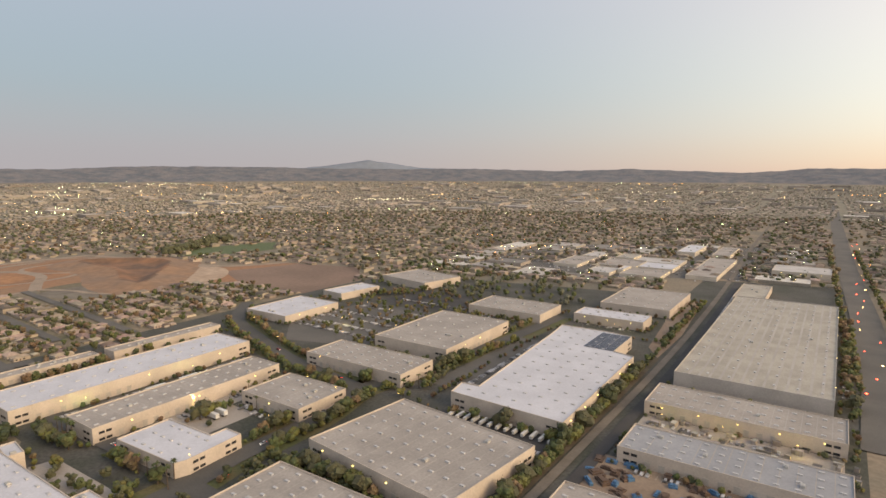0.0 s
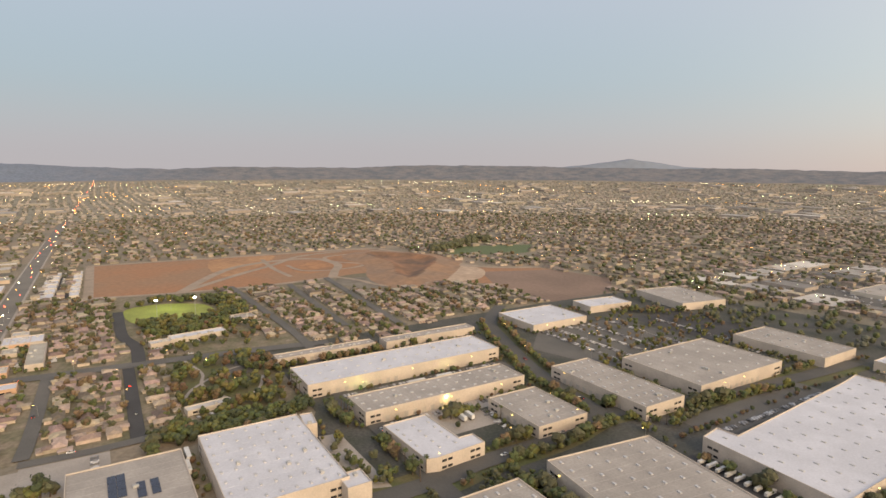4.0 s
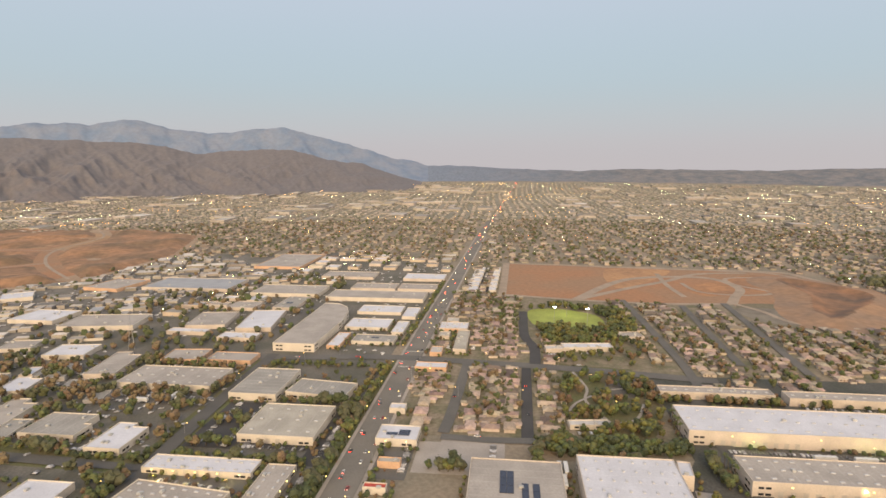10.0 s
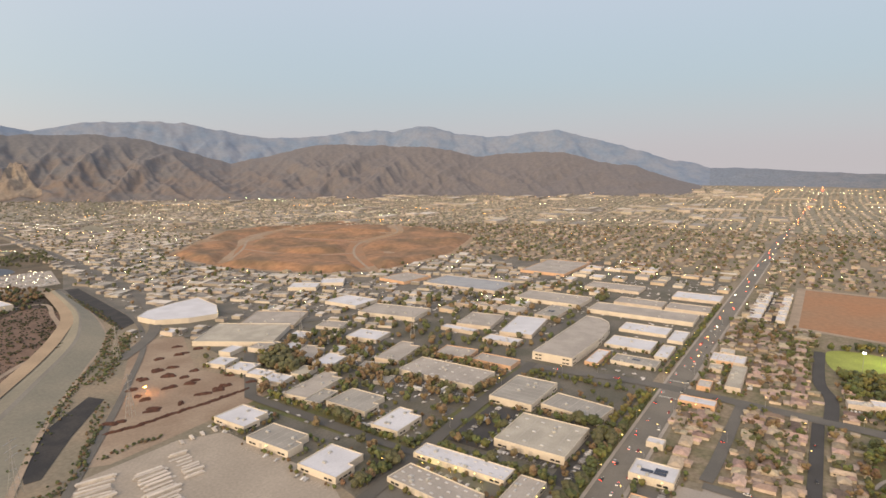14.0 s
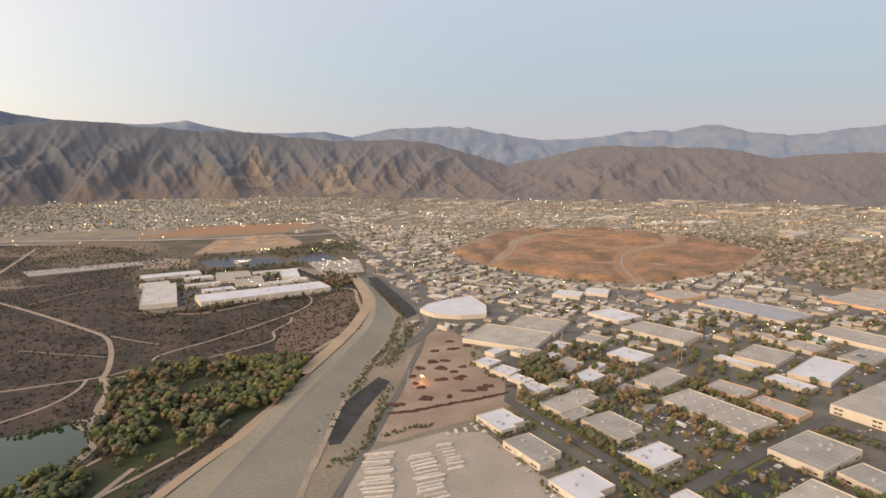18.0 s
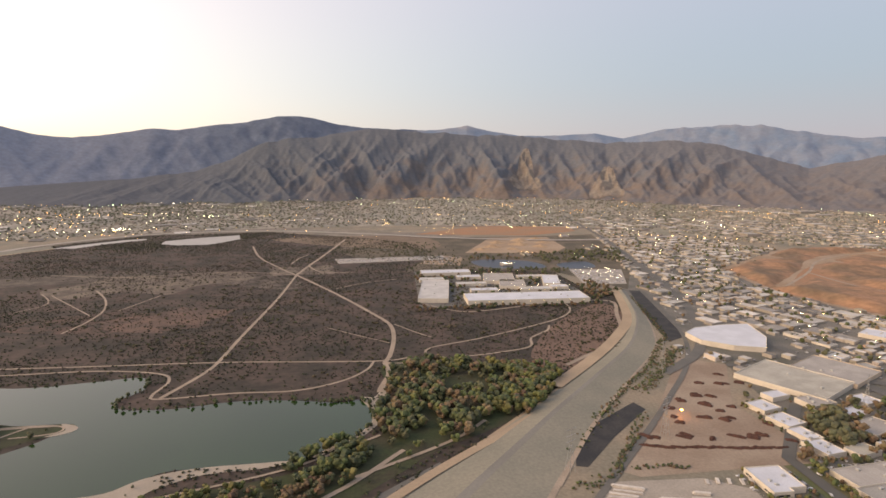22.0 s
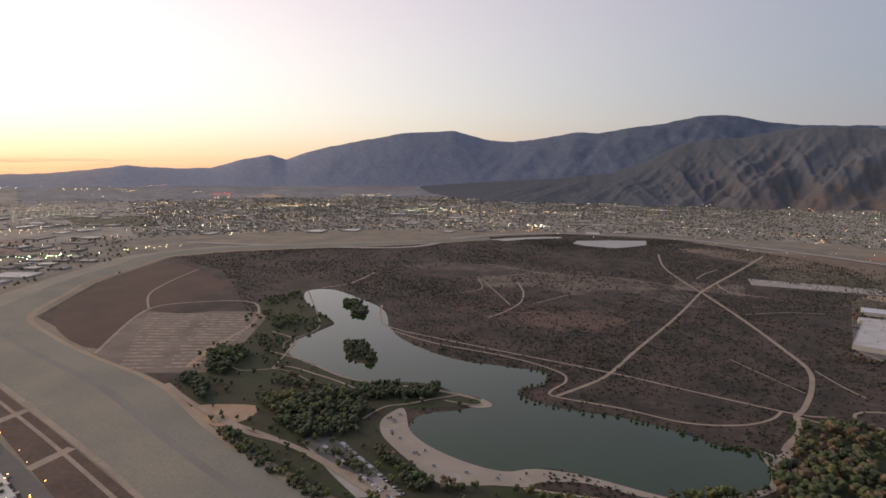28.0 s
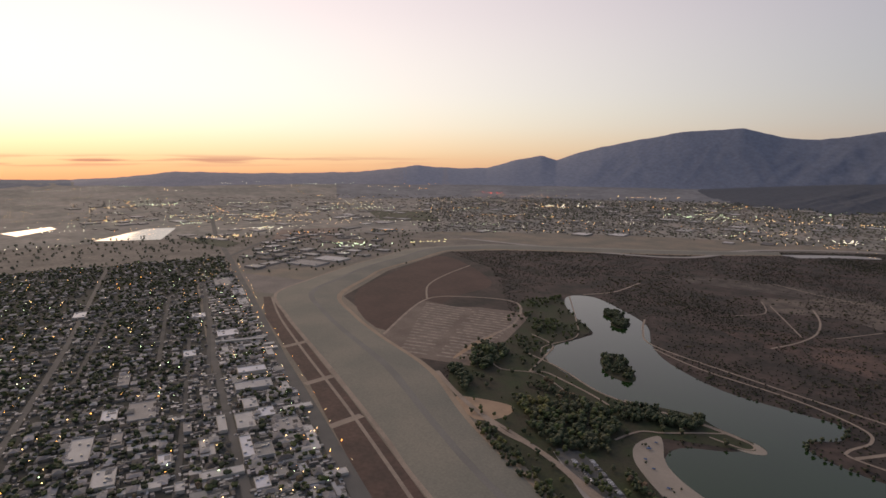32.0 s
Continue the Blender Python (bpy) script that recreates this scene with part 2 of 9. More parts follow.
soil = mat("valley soil", (0.235, 0.19, 0.14), 0.95, 0.3, 0.012, 0.3, second=(0.165, 0.15, 0.115), bump=0.05)
radii = np.concatenate([np.linspace(1, 2000, 12), np.linspace(2100, 4960, 34)])
ground = tagged(new("ground", polar_sheet("ground", -180, 180, 361, radii, lambda X, Y, R, A: ground_z(X, Y), soil)),
                "dusty brown valley floor reaching to the hills", "ground", kind="structure")


def profile(table, az):
    return np.interp(az, [p[0] for p in table], [p[1] for p in table])


def relief(X, Y, seed, size):
    """Branching ridges and gullies: folded noise on a warped plane."""
    wx, wy = X + 0.35 * size * fractal(X / size / 1.3, Y / size / 1.3, seed + 1, 2), Y + 0.35 * size * fractal(X / size / 1.3, Y / size / 1.3, seed + 2, 2)
    return fractal(wx / size, wy / size, seed, 5, True)


def folds(A, R, seed, wide):
    """Spurs that cross the slope both ways and meet in faceted pyramids; about -1 in the gullies to 1 on the crests."""
    w1, w2 = fractal(A / wide * 0.45, R / 420, seed + 1, 3), fractal(A / wide * 0.45, R / 420, seed + 2, 3)
    out = np.full(A.shape, -0.75)
    for size, share, lean in ((1.0, 1.05, 1.0), (0.37, 0.45, 1.0), (0.15, 0.2, 0.8)):
        u1, u2 = A / (wide * size) + lean * R / (560 * size) + 0.5 * w1 / size ** 0.5, A / (wide * size * 1.13) - lean * R / (640 * size) + 0.5 * w2 / size ** 0.5
        t1, t2 = 1 - np.abs(u1 % 1 * 2 - 1), 1 - np.abs(u2 % 1 * 2 - 1)
        out = out + share * np.maximum(t1 * (0.6 + 0.4 * np.sin(np.floor(u1) * 5.1)), t2 * (0.6 + 0.4 * np.sin(np.floor(u2) * 3.7)))
    return out + 0.16 * fractal(A * 3, R / 60, seed + 5, 4, True)


def back_height(X, Y, R, A, cap=9.0, sink0=-999.0, sink1=999.0):
    el = np.minimum(profile(SKYLINE, A), cap) + (0.06 + 0.08 * (A > 9) * (A < 62)) * fractal(A * 2.2, A * 0, 5, 5)
    el = el - 0.35 * np.clip((sink0 - A) / 3, 0, 1) - 0.35 * np.clip((A - sink1) / 3, 0, 1)
    top = ref_height(A) + 4820 * np.tan(np.radians(el))
    f = np.clip((R - 4150) / (4820 - 4150), 0, 1.25)
    rise = np.where(f < 1, f ** 1.25, 1 - (f - 1) * 0.8)
    base = ground_z(X, Y) - 8
    hgt = np.maximum(top - base, 0)
    return base + hgt * (rise + 0.33 * (1 - 0.45 * np.clip((A - 80) / 15, 0, 1) - 0.3 * np.clip((A - 105) / 20, 0, 1)) * folds(A, R, 61, 4.0) * np.clip(f * 1.5, 0, 1) * np.clip(1.02 - f, 0, 1))


def front_height(X, Y, R, A):
    el = profile(FRONT, A) + 0.15 * fractal(A * 1.7, A * 0, 15, 5)
    ridge_r = 4080 + 60 * np.sin(np.radians(A * 7))
    top = ref_height(A) + ridge_r * np.tan(np.radians(el))
    foot = 3250 + 130 * np.sin(np.radians(A * 5 + 40)) + 90 * fractal(A * 0.9, A * 0, 71, 3)
    f = np.clip((R - foot) / (ridge_r - foot), 0, 1.6)
    rise = np.where(f < 1, f ** 1.3, 1 - (f - 1) * 1.2)
    base = ground_z(X, Y) - 6
    hgt = np.maximum(top - base, 0) * np.clip((A - 8) / 6, 0, 1) * np.clip((127 - A) / 26, 0, 1) ** 1.25
    return base + hgt * (rise + 0.40 * folds(A, R, 71, 4.6) * np.clip(f * 1.8, 0, 1) * np.clip(1.02 - f, 0, 1))


# foothill brush, its colour greyed and lifted for haze
chaparral = mat("hazed chaparral slope", (0.130, 0.117, 0.108), 0.95, 0.2, 0.010, 0.05, second=(0.060, 0.066, 0.074), bump=0.5)
# the blue-grey of the far ranges is distance haze put into the base colour
hazed_range = mat("hazed far range", (0.150, 0.178, 0.235), 0.95, 0.12, 0.008, 0.04, second=(0.105, 0.138, 0.200), bump=1.0)
dark_range = mat("hazed north range", (0.108, 0.134, 0.186), 0.95, 0.2, 0.008, 0.04, second=(0.070, 0.092, 0.142), bump=1.0)
low_hills = mat("hazed dry low hills", (0.265, 0.262, 0.295), 0.95, 0.15, 0.014, 0.06, second=(0.23, 0.235, 0.272), bump=1.0)


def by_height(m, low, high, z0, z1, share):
    """Lets the colour change with height above the plain, for haze and bare summits, broken up by the patches."""
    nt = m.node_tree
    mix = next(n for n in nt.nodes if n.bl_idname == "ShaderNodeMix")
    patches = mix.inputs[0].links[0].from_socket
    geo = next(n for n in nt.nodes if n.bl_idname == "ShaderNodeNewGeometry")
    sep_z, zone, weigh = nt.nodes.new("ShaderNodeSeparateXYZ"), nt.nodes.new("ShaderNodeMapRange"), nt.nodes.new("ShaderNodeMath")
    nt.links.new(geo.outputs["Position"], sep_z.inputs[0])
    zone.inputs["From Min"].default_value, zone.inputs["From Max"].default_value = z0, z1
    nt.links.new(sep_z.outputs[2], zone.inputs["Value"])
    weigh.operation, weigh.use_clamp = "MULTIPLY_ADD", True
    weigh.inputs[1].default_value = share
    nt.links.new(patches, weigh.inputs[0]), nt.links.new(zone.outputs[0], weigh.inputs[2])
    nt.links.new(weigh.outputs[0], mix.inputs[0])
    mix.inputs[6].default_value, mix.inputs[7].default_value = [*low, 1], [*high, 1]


# brown foot, upper slopes tinted blue-grey for haze
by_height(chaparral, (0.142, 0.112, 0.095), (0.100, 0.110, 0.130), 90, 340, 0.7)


def by_side(m, other, x0, x1, ragged, axis=0):
    """Mixes a bluish haze tint into the colour towards one side, along a ragged line."""
    nt = m.node_tree
    hsv = next(n for n in nt.nodes if n.bl_idname == "ShaderNodeHueSaturation")
    before = hsv.inputs["Color"].links[0].from_socket
    geo = next(n for n in nt.nodes if n.bl_idname == "ShaderNodeNewGeometry")
    sep_x, tex, shift, zone, mix = (nt.nodes.new(k) for k in ("ShaderNodeSeparateXYZ", "ShaderNodeTexNoise", "ShaderNodeMath", "ShaderNodeMapRange", "ShaderNodeMix"))
    nt.links.new(geo.outputs["Position"], sep_x.inputs[0]), nt.links.new(geo.outputs["Position"], tex.inputs["Vector"])
    tex.inputs["Scale"].default_value, tex.inputs["Detail"].default_value = 0.006, 5
    shift.operation = "MULTIPLY_ADD"
    shift.inputs[1].default_value = ragged
    nt.links.new(tex.outputs["Fac"], shift.inputs[0]), nt.links.new(sep_x.outputs[axis], shift.inputs[2])
    zone.inputs["From Min"].default_value, zone.inputs["From Max"].default_value = x0 + ragged / 2, x1 + ragged / 2
    nt.links.new(shift.outputs[0], zone.inputs["Value"])
    mix.data_type = "RGBA"
    mix.inputs[7].default_value = [*other, 1]
    nt.links.new(zone.outputs[0], mix.inputs[0]), nt.links.new(before, mix.inputs[6]), nt.links.new(mix.outputs[2], hsv.inputs["Color"])


# haze tints painted over the slopes: bluish north and west, greyer east
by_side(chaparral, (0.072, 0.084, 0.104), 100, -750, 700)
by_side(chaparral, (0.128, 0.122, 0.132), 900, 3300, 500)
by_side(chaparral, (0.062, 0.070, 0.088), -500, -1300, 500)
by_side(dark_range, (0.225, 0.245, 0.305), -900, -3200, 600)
# southern hills: haze mixed into the colour, bluer towards the range
south_hills = mat("hazed dry southern hills", (0.165, 0.160, 0.168), 0.95, 0.3, 0.014, 0.06, second=(0.100, 0.114, 0.134), bump=1.0)
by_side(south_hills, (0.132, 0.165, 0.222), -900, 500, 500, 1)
# range tinted haze blue below, pale rock on the highest summits
by_height(hazed_range, (0.128, 0.178, 0.262), (0.275, 0.268, 0.285), 470, 600, 0.3)
back_r = np.linspace(4150, 4960, 44)
for name, a0, a1, m_, text, cap, s0, s1 in (("mountains_far_east", 1, 89, hazed_range, "hazy blue-grey mountain range with pale rocky peaks", 9, 9, 86), ("mountains_far_north", 86, 163, dark_range, "dark blue-grey wooded mountain range", 9, 0, 152),
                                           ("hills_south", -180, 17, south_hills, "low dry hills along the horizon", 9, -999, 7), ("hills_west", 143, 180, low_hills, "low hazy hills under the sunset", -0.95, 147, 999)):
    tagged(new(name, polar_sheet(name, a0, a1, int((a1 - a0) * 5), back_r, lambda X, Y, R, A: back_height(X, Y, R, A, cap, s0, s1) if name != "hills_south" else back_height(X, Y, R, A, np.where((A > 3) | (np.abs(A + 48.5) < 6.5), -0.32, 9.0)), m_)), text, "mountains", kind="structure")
# the lone peak's pale blue is haze in its colour
tagged(new("mountain_far_south", polar_sheet("mountain_far_south", -55, -42, 60, np.linspace(4800, 4985, 12), lambda X, Y, R, A: ref_height(A) - 45 + (4900 * np.tan(np.radians(profile(SKYLINE, A) + 0.03 * fractal(A * 2.5, A * 0, 9, 4))) + 45) * np.clip(1.0 - np.abs(R - 4900) / 100, 0, 1) - 60 * (R > 4985), mat("haze-blue distant mountain", (0.20, 0.235, 0.29), 0.95, 0.1, 0.004, 0.02))), "single far-off mountain in a pale haze blue", "mountains", kind="structure")
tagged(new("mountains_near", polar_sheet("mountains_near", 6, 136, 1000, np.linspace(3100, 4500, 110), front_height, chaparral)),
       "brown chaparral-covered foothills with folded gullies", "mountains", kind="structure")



def scar(a_mid, wide, r0, r1):
    """A bare pale facet of a spur, widest at its foot."""
    S, T = np.meshgrid(np.linspace(0, 1, 41), np.linspace(-1, 1, 41), indexing="ij")
    R, A = r0 + (r1 - r0) * S, a_mid + T * wide * (1 - 0.85 * S) * (1 + 0.12 * np.sin(S * 9 + a_mid))
    X, Y = R * np.cos(np.radians(A)), R * np.sin(np.radians(A))
    Z = front_height(X, Y, R, A) + 3
    i = (np.arange(40)[:, None] * 41 + np.arange(40)[None, :]).ravel()
    me = fast_mesh("bare_slope", np.stack([X, Y, Z], -1).reshape(-1, 3), np.stack([i, i + 41, i + 42, i + 1], -1), mat("bare rock slope", (0.205, 0.175, 0.145), 0.95, 0.3, 0.012, 0.05, second=(0.165, 0.136, 0.115)), True)
    tagged(new("bare_slope", me), "pale bare facet of a foothill spur", "slope", kind="structure")


scar(75.6, 1.5, 3560, 3960)
scar(68.0, 1.8, 3420, 3800)

# ---- warehouses ----
ROOFS = {
    "white": mat("white roof membrane", (0.53, 0.54, 0.585), 0.6, 0.12, 0.05, 0.8),
    "pale": mat("weathered pale roof", (0.47, 0.455, 0.44), 0.7, 0.18, 0.05, 0.8),
    "gray": mat("grey roof felt", (0.34, 0.315, 0.29), 0.85, 0.18, 0.05, 0.8),
    "graydark": mat("dark grey roof felt", (0.29, 0.28, 0.26), 0.85, 0.2, 0.05, 0.8),
    "tan": mat("pale tan gravel roof", (0.375, 0.355, 0.31), 0.9, 0.2, 0.06, 1.0),
    "bluegray": mat("blue-grey metal roof", (0.30, 0.31, 0.33), 0.6, 0.15, 0.05, 0.8),
    "red": mat("red roof", (0.45, 0.06, 0.04), 0.6, 0.15, 0.2, 1.0),
}
WALLS = {
    "cream": mat("cream painted concrete", (0.52, 0.455, 0.392), 0.8, 0.14, 0.08, 1.0, bump=0.01),
    "white": mat("white painted concrete", (0.55, 0.50, 0.43), 0.8, 0.12, 0.08, 1.0, bump=0.01),
    "gray": mat("grey painted concrete", (0.45, 0.42, 0.39), 0.8, 0.15, 0.08, 1.0, bump=0.01),
    "orange": mat("terracotta painted wall", (0.55, 0.36, 0.24), 0.8, 0.15, 0.08, 1.0),
    "tan": mat("tan painted wall", (0.48, 0.39, 0.30), 0.8, 0.15, 0.08, 1.0),
}
COLOUR = {"white": "white", "pale": "pale", "gray": "grey", "graydark": "dark grey", "tan": "tan", "bluegray": "blue-grey", "red": "red", "cream": "cream", "orange": "terracotta"}
dome = mat("skylight dome", (0.46, 0.46, 0.47), 0.35, 0.1)
dark_glass = mat("dark window glass", (0.03, 0.032, 0.036), 0.15, 0.2)
dock_paint = mat("roller door paint", (0.42, 0.39, 0.35), 0.6, 0.15, 0.3, 3.0)
lamp_glow = mat("lamp glow", (1.0, 0.80, 0.28), emit=2.4)
solar = mat("solar panel", (0.03, 0.036, 0.06), 0.25, 0.2, 0.4, 2.0)
unit_metal = mat("rooftop unit metal", (0.45, 0.45, 0.44), 0.5, 0.15, 0.3, 2.0, metal=0.3)
ME_SKY = boxes("skylight", [(-1.3, -0.7, 0, 1.3, 0.7, 0.35), (-1.15, -0.55, 0.35, 1.15, 0.55, 0.55)], dome)
ME_UNIT = boxes("rooftop_unit", [(-1.4, -1, 0, 1.4, 1, 1.3), (-0.6, -0.6, 1.3, 0.6, 0.6, 1.5)], unit_metal)
ME_DOCK = boxes("dock_door", [(-1.5, -0.08, 0, 1.5, 0.04, 3.6), (-1.7, -0.16, 3.6, 1.7, 0.05, 3.9)], dock_paint)
ME_WIN = boxes("window", [(-1.6, -0.05, 0, 1.6, 0.04, 1.5)], dark_glass)
ME_LAMP = boxes("wall_lamp", [(-0.4, -0.6, -0.25, 0.4, 0.0, 0.12)], lamp_glow)
ME_SOLAR = boxes("solar_panel", [(-4, -2, 0.25, 4, 2, 0.4), (-3.6, -1.8, 0, -3.4, -1.6, 0.25), (3.4, 1.6, 0, 3.6, 1.8, 0.25)], solar)
SEAM = {"white": mat("white seam tape", (0.54, 0.55, 0.60), 0.6, 0.15, 0.05, 0.8), "gray": mat("pale seam tape", (0.38, 0.36, 0.335), 0.8, 0.15, 0.05, 0.8)}
rng = random.Random(4)
FOOTPRINTS = []


def prism(pts, z0, z1, top=True):
    n = len(pts)
    v = [(x, y, z0) for x, y in pts] + [(x, y, z1) for x, y in pts]
    f = [(i, (i + 1) % n, n + (i + 1) % n, n + i) for i in range(n)]
    return v, f + ([tuple(range(n, 2 * n))] if top else [])


def inset(pts, d):
    out, n = [], len(pts)
    for i in range(n):
        p, a, b = Vector(pts[i]), Vector(pts[i - 1]), Vector(pts[(i + 1) % n])
        e1, e2 = (p - a).normalized(), (b - p).normalized()
        n1, n2 = Vector((-e1.y, e1.x)), Vector((-e2.y, e2.x))
        k = (n1 + n2) / max(0.3, 1 + n1.dot(n2))
        out.append(tuple(p + k * d))
    return out


def shell(name, pts, h, wall, roof, parent):
    """Walls with a parapet and a roof sunk behind it."""
    inner = inset(pts, 0.35)
    n = len(pts)
    v, f = prism(pts, 0, h, False)
    v += [(x, y, h) for x, y in inner] + [(x, y, h - 0.9) for x, y in inner]
    for i in range(n):
        j = (i + 1) % n
        f += [(n + i, n + j, 2 * n + j, 2 * n + i), (2 * n + i, 2 * n + j, 3 * n + j, 3 * n + i)]
    wall_part = part("wall", mesh("wall", v, f, wall), parent)
    v, f = prism(inner, h - 1.1, h - 0.75)
    return wall_part, part("roof", mesh("roof", v, f, roof), parent)


def sides(pts):
    n = len(pts)
    for i in range(n):
        a, b = Vector(pts[i]), Vector(pts[(i + 1) % n])
        yield a, b, (b - a).length, math.degrees(math.atan2(b.y - a.y, b.x - a.x))


def fit_out(base, pts, h, lamps=0, near=True, lit=ME_LAMP):
    """Loading doors, windows and wall lamps along the walls."""
    ranked = sorted(sides(pts), key=lambda s: -s[2])
    for k, (a, b, length, ang) in enumerate(ranked[:4]):
        def on(s, z):
            p = a + (b - a) * (s / length)
            return pose(p.x, p.y, z, 0, 0, ang)
        if near and length > 16:
            for s in (5.0, 9.0, length - 9.0, length - 5.0):
                part("window", ME_WIN, base, m=on(s, 1.2))
                if h > 8:
                    part("window", ME_WIN, base, m=on(s, 5.2))
        if near and k < 2 and length > 40:
            for i in range(min(9, int((length - 30) / 7))):
                part("dock_door", ME_DOCK, base, m=on(16 + i * 7, 0.2))
        if lamps and k < 2:
            for i in range(lamps):
                part("wall_lamp", lit, base, m=on(length * (i + 0.5) / lamps, h * 0.72))


def warehouse(x, y, w, d, angle, h, roof, wall, sky=(0, 0), lamps=0, solar=0):
    for q in (0, 90, -90):
        if abs(angle - q) < 6 and x > -400:
            angle = q
    near = math.hypot(x, y) < 540
    base = thing("warehouse", "flat-roofed %s warehouse with %s concrete walls" % (COLOUR[roof], COLOUR[wall]), "warehouse", "warehouses", at=pose(x, y, 0, 0, 0, angle))
    pts = [(-w / 2, -d / 2), (w / 2, -d / 2), (w / 2, d / 2), (-w / 2, d / 2)]
    if 230 < y < 480 and x < 520 and min(w, d) > 22 and sky[0] == 0:
        # the corner facing away from the yards is stepped in
        k = max(range(4), key=lambda i: pts[i][0] * math.cos(radians(angle + 20)) - pts[i][1] * math.sin(radians(angle + 20)))
        cx, cy = pts[k]
        ax, ay = cx * 0.72, cy * 0.1
        step = [(ax, cy), (ax, ay), (cx, ay)] if cx * cy < 0 else [(cx, ay), (ax, ay), (ax, cy)]
        pts = pts[:k] + step + pts[k + 1:]
    wall_part, roof_part = shell("warehouse", pts, h, WALLS[wall], ROOFS[roof], base)
    fit_out(wall_part, pts, h, lamps, near)
    for i in range(sky[0]):
        for j in range(sky[1]):
            part("skylight", ME_SKY, roof_part, m=pose((i + 0.5) * w / sky[0] - w / 2, (j + 0.5) * d / sky[1] - d / 2, h - 0.76, 0, 0, 0))
    for i in range(rng.randint(2, 4) if min(w, d) > 10 else 1):
        part("rooftop_unit", ME_UNIT, roof_part, m=pose(rng.uniform(-0.4, 0.4) * w, rng.uniform(-0.38, 0.38) * d, h - 0.76, 0, 0, rng.choice((0, 90))))
    if math.hypot(x, y) < 640 and min(w, d) > 25:
        runs, gap = [], 6.1 if d > 90 or w > 200 else 7.5
        for i in range(1, int(d / 6.6)) if w > 200 else ():
            v = i * 6.6 - d / 2
            runs.append((-w / 2 + 0.5, v - 0.8, h - 0.76, w / 2 - 0.5, v + 0.8, h - 0.70))
        for i in range(1, int(w / gap)) if w <= 200 else ():
            u = i * gap - w / 2
            runs.append((u - 0.22, -d / 2 + 0.5, h - 0.76, u + 0.22, d / 2 - 0.5, h - 0.715))
        part("roof_seam", boxes("roof_seam", runs, SEAM["white" if roof == "white" else "gray"]), roof_part, "thin raised seams across the roof")
    if solar:
        nx, ny = max(1, int(w * 0.6 / 8.6)), max(1, int(d * 0.5 / 4.6))
        for i in range(nx):
            for j in range(ny):
                if rng.random() < 0.8 if solar == 2 else (i % 3 == 1 and j > ny * 0.25):
                    part("solar_panel", ME_SOLAR, roof_part, m=pose((i + 0.5) * 8.6 - nx * 4.3, (j + 0.5) * 4.6 - ny * 2.3, h - 0.76))
    FOOTPRINTS.append((x, y, math.hypot(w, d) / 2, w / 2 + 3, d / 2 + 3, radians(angle)))
    return base


warehouse(177.5, -234.6, 96.4, 72.6, -6.9, 11, "gray", "cream", sky=(10,6), lamps=4)
warehouse(179.6, -159.6, 90.5, 42.1, -0.3, 10, "gray", "cream", sky=(8,6))
warehouse(293.7, -251.2, 54.3, 41.4, 3.6, 9, "gray", "cream", sky=(5,3), lamps=1)
warehouse(356.2, -212.1, 133.0, 31.7, 86.9, 10, "gray", "cream", sky=(14,3), lamps=3)
warehouse(425.7, -214.5, 173.5, 43.7, 89.5, 11, "white", "cream", sky=(16,3), lamps=3)
warehouse(491.9, -173.8, 91.2, 13.9, 86.4, 7, "gray", "cream", sky=(10,1))
warehouse(488.5, -278.2, 99.0, 15.8, 86.1, 7, "gray", "cream", sky=(9,1))
warehouse(297.8, -330.1, 94.7, 39.7, 1.3, 10, "gray", "cream", sky=(8,5))
warehouse(291.2, -426.7, 106.0, 74.5, -89.3, 11, "gray", "cream", sky=(7,5), lamps=1)
warehouse(480.8, -417.9, 74.5, 59.3, 87.7, 8, "white", "cream", sky=(5,3), lamps=2)
warehouse(490.8, -520.0, 60.4, 33.4, 82.9, 8, "white", "cream", sky=(4,2))
warehouse(465.0, -628.8, 83.5, 65.7, -10.7, 9, "gray", "cream", sky=(5,4))
warehouse(283.3, -549.8, 83.1, 53.2, 2.2, 9, "gray", "cream", sky=(6,4))
warehouse(183.2, -567.4, 69.0, 30.8, -5.9, 9, "white", "cream", sky=(7,2), lamps=3)
warehouse(175.4, -663.8, 99.7, 72.6, -89.1, 9, "gray", "cream", sky=(6,4))
warehouse(43.5, -568.5, 295.5, 95.3, -88.8, 12, "tan", "gray", sky=(14,7), lamps=4)
warehouse(80.7, -774.0, 90.0, 32.1, 88.5, 8, "tan", "cream")
warehouse(42.3, -381.6, 106.9, 37.2, 1.5, 9, "gray", "cream", sky=(14,3), lamps=5)
warehouse(38.9, -309.5, 104.0, 33.0, 0.7, 9, "bluegray", "cream", sky=(12,4))
warehouse(85.7, -232.9, 29.2, 23.3, -0.7, 9, "gray", "cream", sky=(3,3))
warehouse(314.9, -75.5, 89.8, 59.9, -3.6, 11, "white", "cream", sky=(8,8))
warehouse(351.1, -110.3, 17.7, 8.0, -7.6, 10, "white", "cream")
warehouse(268.8, -107.5, 15.1, 13.3, 4.4, 10, "white", "cream")
panelled = warehouse(320.3, -7.0, 64.5, 56.6, 0, 9, "gray", "cream")
for x, y in [(318 + 8.3 * i, yy) for i in range(3) for yy in (-3.6, 0.6)] + [(313 + 8.3 * i, -12.2) for i in range(2)] + [(313 + 8.3 * i, -18.6) for i in range(2)]:
    part("solar_panel", ME_SOLAR, panelled, m=pose(x - 320.3, y + 7.0, 8.24))
warehouse(388.8, 75.4, 29.3, 22.2, 84.8, 6, "white", "white", solar=2, lamps=2)
warehouse(351.3, 74.5, 14.9, 6.5, 85.0, 5, "tan", "orange")
